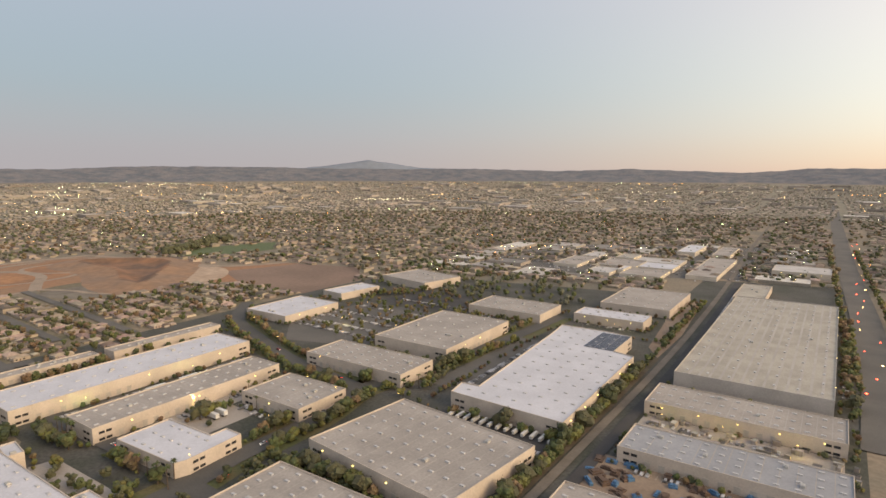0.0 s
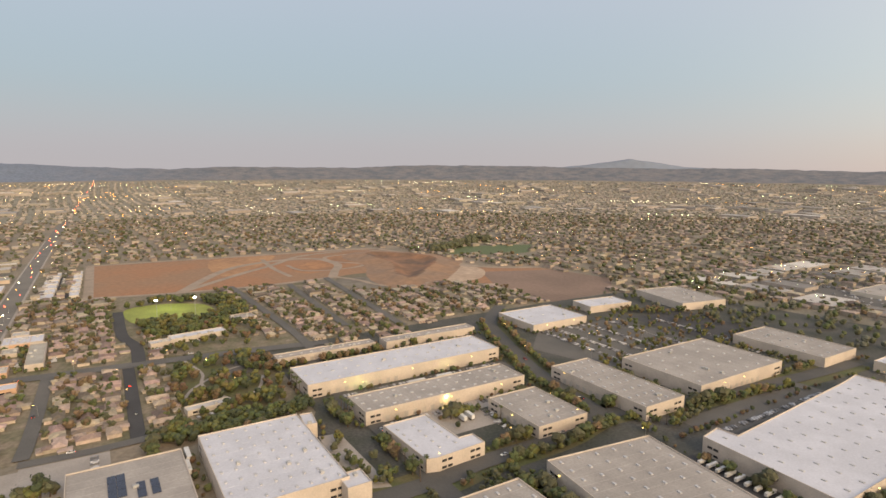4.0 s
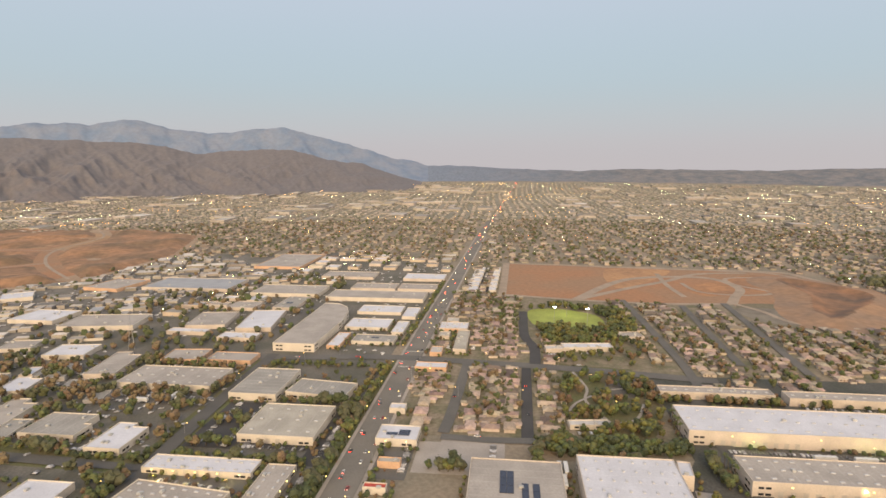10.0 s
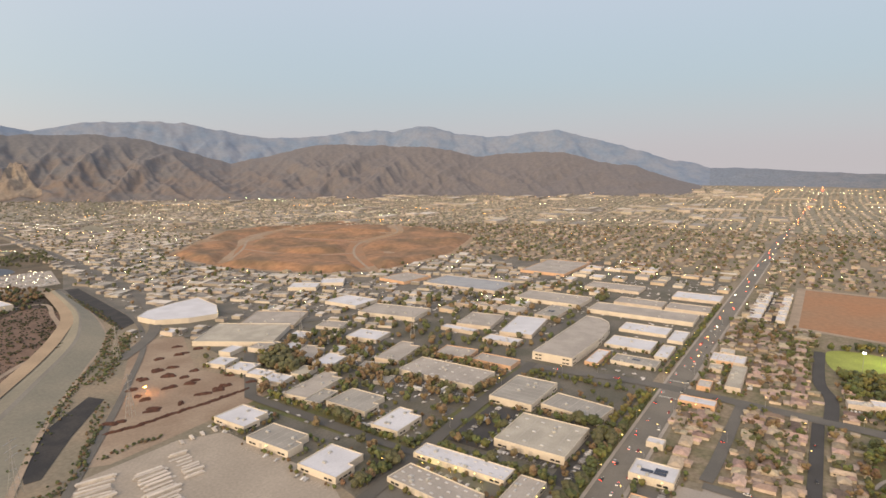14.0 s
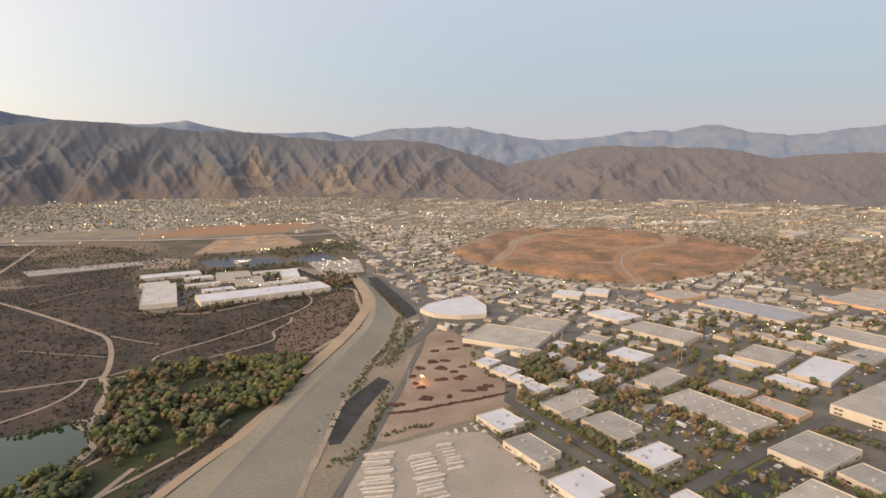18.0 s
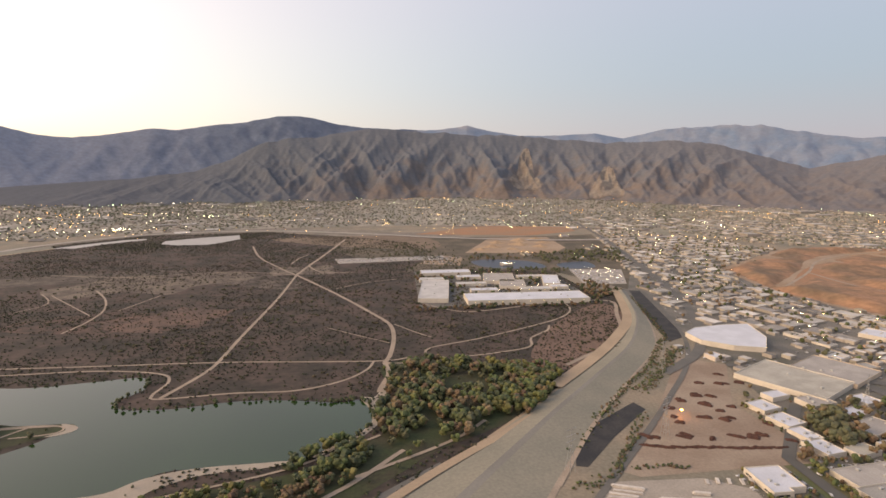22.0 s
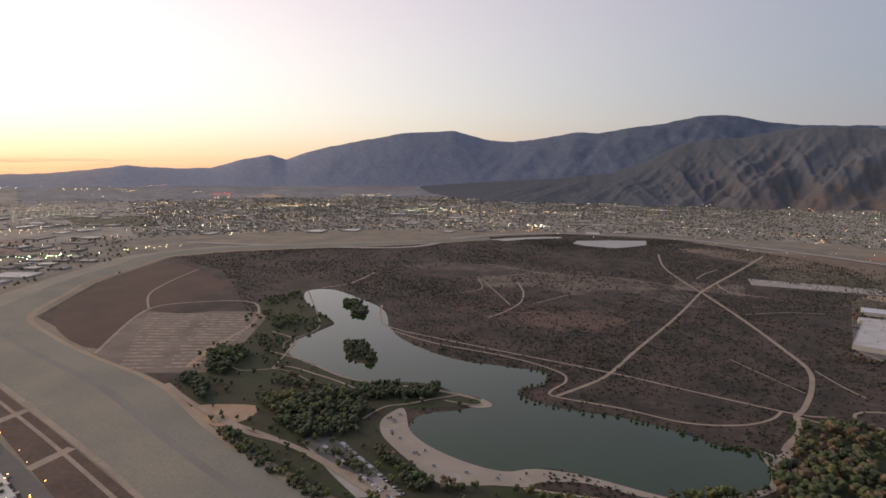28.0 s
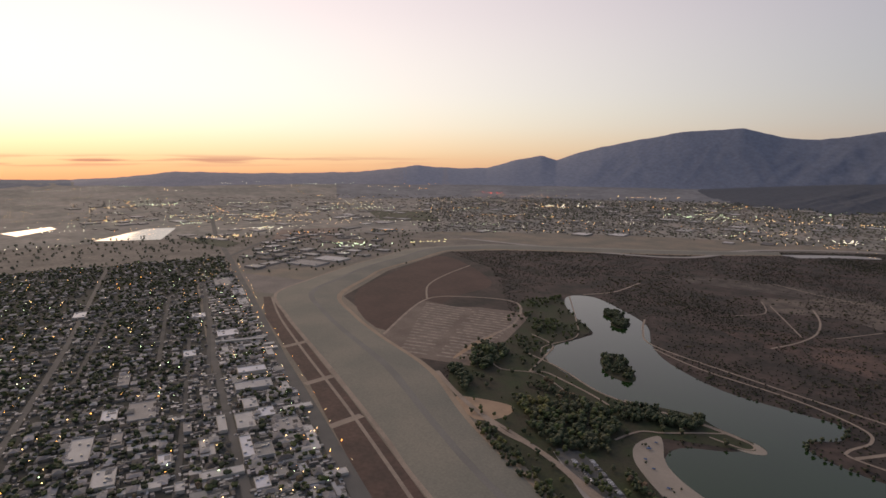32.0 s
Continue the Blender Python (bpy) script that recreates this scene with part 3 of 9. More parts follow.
warehouse(320.3, 77.0, 14.0, 5.5, 87.3, 5, "red", "white")
warehouse(436.1, 84.7, 12.5, 9.7, -89.6, 5, "white", "white")
warehouse(533.7, 71.1, 30.0, 14.4, 86.6, 5, "white", "orange", lamps=1)
warehouse(614.7, 48.4, 68.8, 13.2, -3.5, 6, "tan", "cream")
warehouse(672.6, 62.0, 32.9, 27.2, 86.6, 5, "white", "cream")
warehouse(333.8, 193.3, 72.7, 17.5, 88.9, 4.6, "white", "white", sky=(9,2), lamps=5)
warehouse(296.5, 192.7, 62.9, 23.5, 83.2, 4.6, "gray", "white", sky=(8,3))
warehouse(315.5, 141.4, 46.1, 18.4, 1.5, 4.6, "gray", "white", sky=(6,2), lamps=4)
warehouse(399.3, 160.6, 55.9, 54.1, -89.3, 6.6, "tan", "white", sky=(4,3))
warehouse(473.3, 209.4, 60.1, 40.9, 3.2, 6.6, "graydark", "white")
warehouse(464.7, 156.2, 52.7, 31.0, 83.0, 5.9, "graydark", "white")
warehouse(478.5, 296.8, 87.1, 44.3, 88.2, 5.9, "gray", "white", sky=(6,3))
warehouse(538.8, 320.8, 39.0, 32.3, -83.8, 4.6, "gray", "orange")
warehouse(538.0, 271.3, 46.0, 23.9, -88.3, 4.6, "gray", "orange")
warehouse(821.4, 188.1, 140.9, 48.5, 87.2, 5.9, "gray", "white")
warehouse(745.0, 165.3, 57.6, 35.4, 86.3, 4.0, "white", "white")
warehouse(675.5, 165.0, 51.4, 39.3, 88.7, 4.0, "white", "white")
warehouse(615.4, 144.9, 46.5, 26.1, -88.5, 4.0, "graydark", "white", solar=1)
warehouse(732.1, 123.2, 47.0, 17.5, 0.4, 4.0, "white", "white")
warehouse(663.5, 124.9, 47.3, 13.9, 0.2, 4.0, "white", "white")
warehouse(608.1, 183.4, 48.3, 13.8, 0.8, 4.0, "white", "orange")
warehouse(841.0, 326.5, 102.8, 59.4, -89.7, 5.9, "gray", "white")
warehouse(670.0, 361.3, 61.9, 46.3, 10.0, 5.3, "gray", "cream")
warehouse(675.5, 300.5, 83.0, 41.0, 8.8, 5.3, "white", "cream")
warehouse(767.1, 296.5, 66.3, 30.9, 5.6, 4.6, "graydark", "cream", solar=1)
warehouse(745.6, 354.4, 37.6, 35.9, -89.6, 4.6, "gray", "cream")
warehouse(621.4, 365.8, 47.0, 14.0, 84.6, 4.6, "white", "cream")
warehouse(608.1, 298.3, 43.1, 20.9, -88.2, 4.6, "white", "cream")
warehouse(662.0, 580.6, 60.3, 50.7, -88.7, 5.3, "white", "white")
warehouse(645.7, 486.0, 87.4, 54.3, -80.5, 5.9, "gray", "white")
warehouse(854.6, 617.9, 72.9, 61.1, -7.2, 5.3, "gray", "orange")
warehouse(871.3, 493.7, 138.6, 77.7, -87.0, 5.3, "bluegray", "cream")
warehouse(1104.0, 425.0, 149.4, 88.4, 2.6, 5.3, "gray", "orange")
warehouse(975.0, 269.7, 89.6, 48.0, -89.1, 4.6, "gray", "cream")
warehouse(885.1, 205.9, 69.0, 39.2, -86.0, 4.6, "gray", "cream")
warehouse(886.4, 138.0, 58.5, 38.8, -88.5, 4.6, "gray", "cream")
warehouse(969.0, 138.9, 68.5, 45.8, -88.4, 4.6, "white", "cream")
warehouse(289.7, 328.2, 44.9, 27.4, 84.7, 5.9, "graydark", "white", lamps=1)
warehouse(285.5, 270.3, 35.5, 34.6, 88.1, 5.3, "white", "white")
warehouse(301.0, 384.2, 36.6, 29.5, 88.4, 5.3, "white", "white")
warehouse(376.7, 325.0, 43.7, 35.0, -88.5, 5.3, "graydark", "white")
warehouse(363.8, 271.3, 39.0, 26.3, -4.7, 5.3, "white", "white")
warehouse(386, 384, 64, 26, 7, 4.6, "gray", "white")
warehouse(368, 361, 30, 16, 7, 4, "graydark", "white")
warehouse(507, 375, 64, 28, 9, 5, "gray", "cream")
warehouse(452.7, 460.0, 40.2, 24.9, 19.7, 4.6, "gray", "white")
warehouse(446.7, 422.2, 34.9, 24.4, 11.6, 4.6, "white", "white")
warehouse(380.8, 514.9, 23.3, 22.6, 16.4, 4.6, "white", "white")
warehouse(381.1, 481.8, 25.5, 23.1, -74.0, 4.6, "white", "white")
warehouse(378.8, 453.4, 24.4, 15.9, -78.5, 4.6, "white", "white")
warehouse(376.7, 429.0, 26.5, 20.5, -79.4, 4.6, "white", "white")
warehouse(537.2, 444.7, 41.6, 35.1, -81.6, 5.3, "white", "white")
warehouse(494.6, 517.6, 22.7, 21.6, 14.1, 4.6, "white", "white")
warehouse(549.5, 514.3, 33.1, 29.6, -73.7, 4.6, "gray", "white")
warehouse(460.5, 577.6, 94.8, 78.2, -59.3, 5.9, "tan", "white")
warehouse(528.8, 599.7, 72.1, 71.7, -60.2, 5.3, "gray", "tan")
warehouse(440.7, 518.6, 30.0, 23.8, 12.6, 5.3, "gray", "white")
warehouse(701.7, 718.9, 46.9, 40.0, -56.7, 5.9, "white", "white")
warehouse(756.6, 704.9, 42.4, 39.3, 37.6, 5.9, "white", "white")
warehouse(261.7, 995.0, 216.1, 58.0, -1.8, 9, "white", "white", lamps=9)
warehouse(106.0, 1075.0, 165.0, 53.6, 82.7, 8, "pale", "white")
warehouse(250.2, 1177.4, 81.9, 62.8, 81.0, 7, "gray", "white", lamps=2)
warehouse(264.8, 1116.5, 65.2, 50.2, 79.5, 7, "gray", "white")
warehouse(351.9, 1145.6, 88.7, 33.0, 77.0, 7, "white", "white")
warehouse(147.6, 1253.7, 107.4, 37.3, -3.1, 7, "white", "white")

# ---- buildings with odd outlines ----
def ccw(pts):
    s = sum(a[0] * b[1] - b[0] * a[1] for a, b in zip(pts, pts[1:] + pts[:1]))
    return pts if s > 0 else pts[::-1]


def odd_building(name, label, pts, h, roof, wall, lamps=0, step=0):
    pts = ccw(pts)
    cx, cy = sum(p[0] for p in pts) / len(pts), sum(p[1] for p in pts) / len(pts)
    base = thing(name, label, "warehouse", "warehouses", at=pose(cx, cy, 0))
    loc = [(x - cx, y - cy) for x, y in pts]
    wall_part, roof_part = shell(name, loc, h, WALLS[wall], ROOFS[roof], base)
    fit_out(wall_part, loc, h, lamps)
    if step:
        xs, ys = [p[0] for p in loc], [p[1] for p in loc]
        x = min(xs) + step / 2
        while x < max(xs):
            y = min(ys) + step / 2
            while y < max(ys):
                if inside(np.array([x]), np.array([y]), inset(loc, 4))[0]:
                    part("skylight", ME_SKY, roof_part, m=pose(x, y, h - 0.76))
                y += step * 1.35
            x += step
    r = max(math.hypot(*p) for p in loc)
    FOOTPRINTS.append((cx, cy, r, max(abs(p[0]) for p in loc) + 3, max(abs(p[1]) for p in loc) + 3, 0.0))
    return base


def inside(x, y, poly):
    """Which points lie in a polygon."""
    x, y = np.asarray(x, float), np.asarray(y, float)
    hit = np.zeros(x.shape, bool)
    for (x0, y0), (x1, y1) in zip(poly, list(poly[1:]) + [poly[0]]):
        if y0 != y1:
            hit ^= ((y0 > y) != (y1 > y)) & (x < (x1 - x0) * (y - y0) / (y1 - y0) + x0)
    return hit


big = odd_building("warehouse", "large white-roofed warehouse with a stepped corner", [(203, -303), (206, -321), (193, -322), (204, -472), (207, -496), (166, -497), (142, -493), (142, -445), (125, -440), (124, -299)], 11, "white", "cream", 6, 11)
cx, cy = big.location.x, big.location.y
for i in range(3):
    for j in range(10):
        part("solar_panel", ME_SOLAR, big, m=pose(146 + i * 8.6 - cx, -490 + j * 4.7 - cy, 10.24))
odd_building("warehouse", "small white-roofed warehouse with a notched corner", [(319, -148), (320, -179), (281, -180), (281, -190), (268, -190), (266, -156), (268, -150)], 9, "white", "cream", 0, 8)
odd_building("warehouse", "grey-roofed warehouse with a rounded front", [(571, 244), (749, 243), (746, 222), (731, 208), (708, 200), (663, 196), (571, 199)], 9, "gray", "white")
odd_building("round_hall", "low white hall with a curved front", [(430, 755), (455, 776), (500, 786), (545, 787), (529, 721), (498, 677), (462, 690), (432, 718)], 7, "white", "white", 4)

warehouse(611, -84, 52, 15, -83, 5, "white", "white")
warehouse(603, -52, 24, 12, -83, 4.5, "pale", "cream")
warehouse(657, -137, 26, 20, -80, 5, "gray", "cream")
warehouse(424, -62, 30, 9, -83, 4, "pale", "white")
warehouse(672, 64, 30, 16, -2, 4.5, "red", "orange")
warehouse(700, 66, 16, 14, 0, 4.5, "pale", "cream")
warehouse(640, 70, 18, 12, 0, 4, "tan", "cream")
warehouse(582, 72, 20, 12, 0, 4.5, "pale", "orange")

# ---- zones of the ground ----
def smooth(pts, n=5, closed=True):
    """A rounded line through the points."""
    p = [Vector(q) for q in pts]
    m, out = len(p), []
    for i in range(m if closed else m - 1):
        a, b, c, d = (p[(i + k) % m] if closed else p[min(max(i + k, 0), m - 1)] for k in (-1, 0, 1, 2))
        for k in range(n):
            t = k / n
            q = 0.5 * (2 * b + (c - a) * t + (2 * a - 5 * b + 4 * c - d) * t * t + (3 * b - a - 3 * c + d) * t ** 3)
            out.append((q.x, q.y))
    return out if closed else out + [tuple(p[-1])]


SHEETS = []


def sheet(name, pts, z, material, label, category="ground", kind="structure"):
    SHEETS.append(name)
    z += 0.0006 * len(SHEETS)
    bm = bmesh.new()
    f = bm.faces.new([bm.verts.new((x, y, 0)) for x, y in ccw(list(pts))])
    f.normal_update()
    bmesh.ops.triangulate(bm, faces=[f], ngon_method="EAR_CLIP")
    if max(math.hypot(*p) for p in pts) > 1900:
        bmesh.ops.subdivide_edges(bm, edges=bm.edges[:], cuts=5, use_grid_fill=True)
    co = np.array([v.co for v in bm.verts])
    zz = ground_z(co[:, 0], co[:, 1]) + z
    for v, h in zip(bm.verts, zz):
        v.co.z = h
    me = bpy.data.meshes.new(name)
    bm.to_mesh(me), bm.free()
    me.materials.append(material)
    return tagged(new(name, me), label, category, kind=kind)


def ribbon_mesh(name, pts, width, z, material, lift=None):
    pts = [Vector(p) for p in pts]
    v, f = [], []
    for i, p in enumerate(pts):
        d = (pts[min(i + 1, len(pts) - 1)] - pts[max(i - 1, 0)]).normalized()
        s = Vector((-d.y, d.x)) * width / 2
        for q in (p - s, p + s):
            v.append((q.x, q.y, float(ground_z(q.x, q.y)) + z))
    f = [(2 * i, 2 * i + 2, 2 * i + 3, 2 * i + 1) for i in range(len(pts) - 1)]
    return mesh(name, v, f, material)


def split(pts, step=60):
    out = []
    for a, b in zip(pts, pts[1:]):
        n = max(1, int(math.dist(a, b) / step))
        out += [(a[0] + (b[0] - a[0]) * i / n, a[1] + (b[1] - a[1]) * i / n) for i in range(n)]
    return out + [pts[-1]]


ROADS = []


def road(name, pts, width, material, label, category="road", z=0.22, curve=True):
    line = split(smooth(pts, 6, False) if curve and len(pts) > 2 else pts)
    ROADS.append((line, width))
    z += 0.006 * len(ROADS)
    return tagged(new(name, ribbon_mesh(name, line, width, z, material)), label, category, kind="structure")


asphalt = mat("worn asphalt", (0.120, 0.114, 0.104), 0.9, 0.18, 0.03, 1.2, second=(0.095, 0.092, 0.086))
street = mat("street asphalt", (0.092, 0.088, 0.081), 0.9, 0.2, 0.03, 1.2, second=(0.072, 0.071, 0.068))
new_asphalt = mat("dark asphalt", (0.055, 0.054, 0.055), 0.9, 0.2, 0.04, 1.2)
concrete = mat("pale concrete", (0.33, 0.30, 0.27), 0.9, 0.15, 0.05, 1.0)
dirt_path = mat("pale dirt track", (0.31, 0.25, 0.195), 0.95, 0.2, 0.04, 0.6)
gravel = mat("dam gravel", (0.224, 0.206, 0.162), 0.95, 0.2, 0.012, 0.4, second=(0.184, 0.176, 0.142), bump=0.05)
crest_mat = mat("tan crest road", (0.34, 0.26, 0.18), 0.95, 0.15, 0.02, 0.5)
scrub_soil = mat("dark scrub soil", (0.066, 0.046, 0.037), 0.95, 0.55, 0.018, 0.11, second=(0.028, 0.023, 0.018), bump=0.1)
red_field = mat("graded red-brown earth", (0.29, 0.15, 0.08), 0.95, 0.2, 0.009, 0.15, second=(0.25, 0.155, 0.095))
tan_earth = mat("bare tan earth", (0.30, 0.225, 0.16), 0.95, 0.2, 0.012, 0.2, second=(0.25, 0.175, 0.115))
dry_grass = mat("dry grass", (0.10, 0.105, 0.045), 0.95, 0.3, 0.03, 0.5, second=(0.12, 0.10, 0.055))
park_grass = mat("park lawn", (0.029, 0.041, 0.013), 0.95, 0.4, 0.025, 0.3, second=(0.040, 0.036, 0.020))
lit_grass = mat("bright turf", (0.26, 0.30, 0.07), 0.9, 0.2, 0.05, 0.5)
sand = mat("pale beach sand", (0.31, 0.268, 0.22), 0.95, 0.12, 0.04, 0.8)
black_liner = mat("black basin liner", (0.018, 0.019, 0.022), 0.9, 0.35, 0.06, 0.5, second=(0.035, 0.033, 0.033))
lot_soil = mat("yard dirt", (0.27, 0.215, 0.165), 0.95, 0.2, 0.02, 0.4, second=(0.21, 0.155, 0.115))
yard_concrete = mat("yard concrete", (0.305, 0.27, 0.23), 0.9, 0.2, 0.03, 0.5, second=(0.265, 0.235, 0.20))
water = mat("lake water", (0.018, 0.041, 0.012), 0.04, 0.15, 0.01, 0.35, bump=0.004)
water.node_tree.nodes["Principled BSDF"].inputs["IOR"].default_value = 1.33
water.node_tree.nodes["Principled BSDF"].inputs["Specular IOR Level"].default_value = 0.6
water.node_tree.nodes["Principled BSDF"].inputs["Coat Weight"].default_value = 0.18
water.node_tree.nodes["Principled BSDF"].inputs["Coat Roughness"].default_value = 0.06

FIELD = [(865, 11), (1133, 7), (1120, -130), (1103, -280), (1089, -478), (1044, -495), (950, -520), (795, -548), (740, -635), (610, -668), (544, -589), (544, -490), (671, -491), (758, -415), (716, -340), (714, -314), (838, -311), (829, -210), (840, -96)]
BROWN = [(780, 1244), (1113, 1505), (1590, 1483), (1596, 1181), (1490, 817), (1178, 698), (881, 701), (808, 782), (744, 1007)]
SCRUB = [(-1480, 950), (-1310, 660), (-1110, 455), (-640, 390), (-300, 320), (-120, 300), (20, 403), (267, 666), (357, 762), (400, 858), (440, 1000), (445, 1040), (400, 1060), (390, 1250), (230, 1300), (160, 1480), (110, 1750), (-60, 1900), (-370, 2080), (-760, 2020), (-1000, 1730), (-1090, 1470), (-1410, 1120)]
DIRTLOT = [(376, 675), (420, 640), (357, 528), (372, 411), (203, 406), (192, 415), (253, 491)]
GREYLOT = [(172, 402), (250, 399), (280, 380), (272, 262), (234, 200), (150, 240), (125, 330)]
LAKE = [(-862, 851), (-826, 887), (-722, 854), (-632, 809), (-558, 729), (-492, 683), (-396, 655), (-316, 666), (-268, 673), (-253, 637), (-269, 606), (-256, 585), (-207, 580), (-149, 592), (-92, 589), (-44, 578), (-19, 582), (-6, 549),
        (-12, 514), (-76, 459), (-161, 457), (-185, 445), (-219, 420), (-266, 419), (-319, 446), (-331, 484), (-300, 520)]
LAKE += [(-290, 554), (-335, 554), (-372, 562), (-447, 525), (-529, 531), (-590, 545), (-621, 569), (-637, 607), (-643, 675), (-658, 705), (-734, 743), (-814, 794)]
PARK = [(-518, 357), (-609, 390), (-685, 458), (-721, 521), (-750, 606), (-874, 729), (-868, 817), (-809, 797), (-734, 743), (-658, 705), (-637, 607), (-590, 545), (-447, 525), (-372, 562), (-303, 565), (-290, 540), (-352, 488), (-356, 452), (-332, 430),
        (-253, 382), (-179, 414), (-76, 440), (0, 500), (30, 560), (6, 640), (6, 688), (67, 700), (151, 660), (199, 616), (177, 569), (114, 508), (50, 468), (2, 420), (-120, 320), (-290, 318)]
works_ground = mat("oil-stained yard asphalt", (0.078, 0.076, 0.069), 0.9, 0.5, 0.03, 0.5, second=(0.050, 0.054, 0.042))
sheet("garden_ground", [(398, 82), (1150, 70), (1140, 12), (850, 12), (820, -310), (700, -320), (740, -420), (660, -495), (545, -495), (540, -130), (398, -130)], 0.02, mat("garden soil and lawns", (0.205, 0.168, 0.122), 0.95, 0.4, 0.05, 0.3, second=(0.120, 0.115, 0.066)), "patchy garden ground between the houses", "ground")
sheet("works_ground", [(20, -60), (250, -60), (380, -125), (540, -130), (545, -480), (540, -600), (430, -680), (240, -715), (150, -720), (150, -860), (-20, -900), (-20, -60)], 0.03, works_ground, "dark asphalt ground between the warehouses", "ground")
sheet("works_ground", [(235, 122), (1150, 110), (1250, 330), (1170, 690), (880, 700), (800, 780), (744, 1007), (780, 1250), (600, 1400), (470, 1060), (440, 760), (420, 640), (372, 411), (280, 380), (272, 262)], 0.03, mat("grey yard asphalt", (0.132, 0.122, 0.104), 0.9, 0.35, 0.03, 0.5, second=(0.088, 0.086, 0.068)), "dark asphalt ground between the workshops", "ground")
sheet("works_ground", [(560, 560), (700, 480), (1150, 400), (1170, 690), (880, 700), (800, 780), (744, 1007), (780, 1250), (600, 1400), (470, 1060), (440, 760)], 0.06, mat("pale worn yard asphalt", (0.150, 0.138, 0.120), 0.9, 0.35, 0.03, 0.5, second=(0.100, 0.096, 0.084)), "worn grey ground of the crowded works district", "ground")
sheet("works_ground", [(-400, 182), (-1130, 272), (-1500, 325), (-1480, 235), (-838, 146), (-450, 40)], 0.03, works_ground, "dark asphalt ground along the boulevard", "ground")
sheet("west_ground", [(-430, 60), (-838, 140), (-1480, 230), (-1750, 300), (-1750, -850), (-450, -250)], 0.02, mat("garden soil and paving", (0.050, 0.049, 0.043), 0.95, 0.4, 0.02, 0.2, second=(0.030, 0.034, 0.026)), "dark gardens and paving between the houses", "ground")
sheet("works_ground", [(40, -880), (150, -880), (330, -740), (560, -760), (560, -1050), (60, -1300)], 0.03, asphalt, "broad grey car parks round the shops", "ground")
road("dirt_track", [(-827, 405), (-990, 577), (-975, 660), (-876, 722), (-760, 620), (-716, 500)], 5, dirt_path, "pale track round the furrowed lot", "track", z=0.5)
road("dirt_track", [(-1000, 590), (-1110, 660), (-1190, 760), (-1260, 880)], 4, dirt_path, "pale dirt track across the basin", "track")
plain_soil = mat("grey-brown wash", (0.205, 0.178, 0.146), 0.95, 0.4, 0.012, 0.1, second=(0.140, 0.124, 0.102))
sheet("river_wash", [(-1550, 1200), (-1120, 1560), (-980, 1830), (-760, 2120), (-370, 2200), (200, 2050), (300, 1850), (150, 1640), (-60, 1880), (-370, 2060), (-760, 2000), (-1000, 1710), (-1090, 1460), (-1450, 1090)], 0.04, plain_soil, "grey-brown wash beyond the basin", "ground")
sheet("river_wash", [(-1760, 330), (-1500, 345), (-1440, 600), (-1620, 900), (-1500, 1180), (-1700, 1240), (-2300, 900), (-2700, 300), (-2600, -500), (-1900, -1000), (-1750, -850)], 0.02, plain_soil, "grey-brown open ground by the river", "ground")
sheet("scrubland", SCRUB, 0.05, scrub_soil, "dark brown dry scrubland crossed by tracks", "scrubland")
sheet("graded_field", FIELD, 0.06, red_field, "graded red-brown earth field", "field")
sheet("graded_field", [(715, -640), (610, -668), (544, -589), (544, -490), (671, -491), (758, -530)], 0.10, mat("grey-brown earth", (0.215, 0.150, 0.115), 0.95, 0.2, 0.01, 0.2), "grey-brown levelled earth beside the pit", "field")
sheet("pit_floor", smooth([(829, -313), (839, -379), (773, -372), (723, -344), (726, -311)]), 0.12, mat("olive pit floor", (0.15, 0.13, 0.085), 0.95, 0.25, 0.02, 0.2), "olive-brown pit floor beside the houses", "pit")
road("dirt_road", [(838, -96), (1000, -200), (1030, -330), (950, -360), (880, -330), (840, -312)], 14, dirt_path, "pale haul road curving over the field")
road("dirt_road", [(1138, 10), (1128, -130), (1108, -285), (1095, -470), (1045, -505), (950, -528), (800, -556), (742, -640)], 12, dirt_path, "pale perimeter track round the field")
road("dirt_road", [(865, 14), (840, -96), (829, -210), (838, -311)], 9, dirt_path, "pale perimeter track round the field")
road("dirt_road", [(860, 8), (1130, 3)], 12, dirt_path, "pale perimeter track round the field", curve=False)
sheet("quarry_field", BROWN, 0.06, tan_earth, "broad tan quarry land", "field")
sheet("quarry_field", smooth([(800, 1000), (1010, 1250), (1180, 1290), (1240, 1100), (1100, 860), (900, 760)]), 0.10, red_field, "reddish worked quarry earth", "field")
sheet("quarry_field", smooth([(1250, 1440), (1540, 1430), (1530, 1180), (1300, 900), (1230, 1000)]), 0.10, mat("orange cut bank", (0.33, 0.21, 0.12), 0.95, 0.2, 0.01, 0.2), "orange-tan cut bank of the quarry", "field")
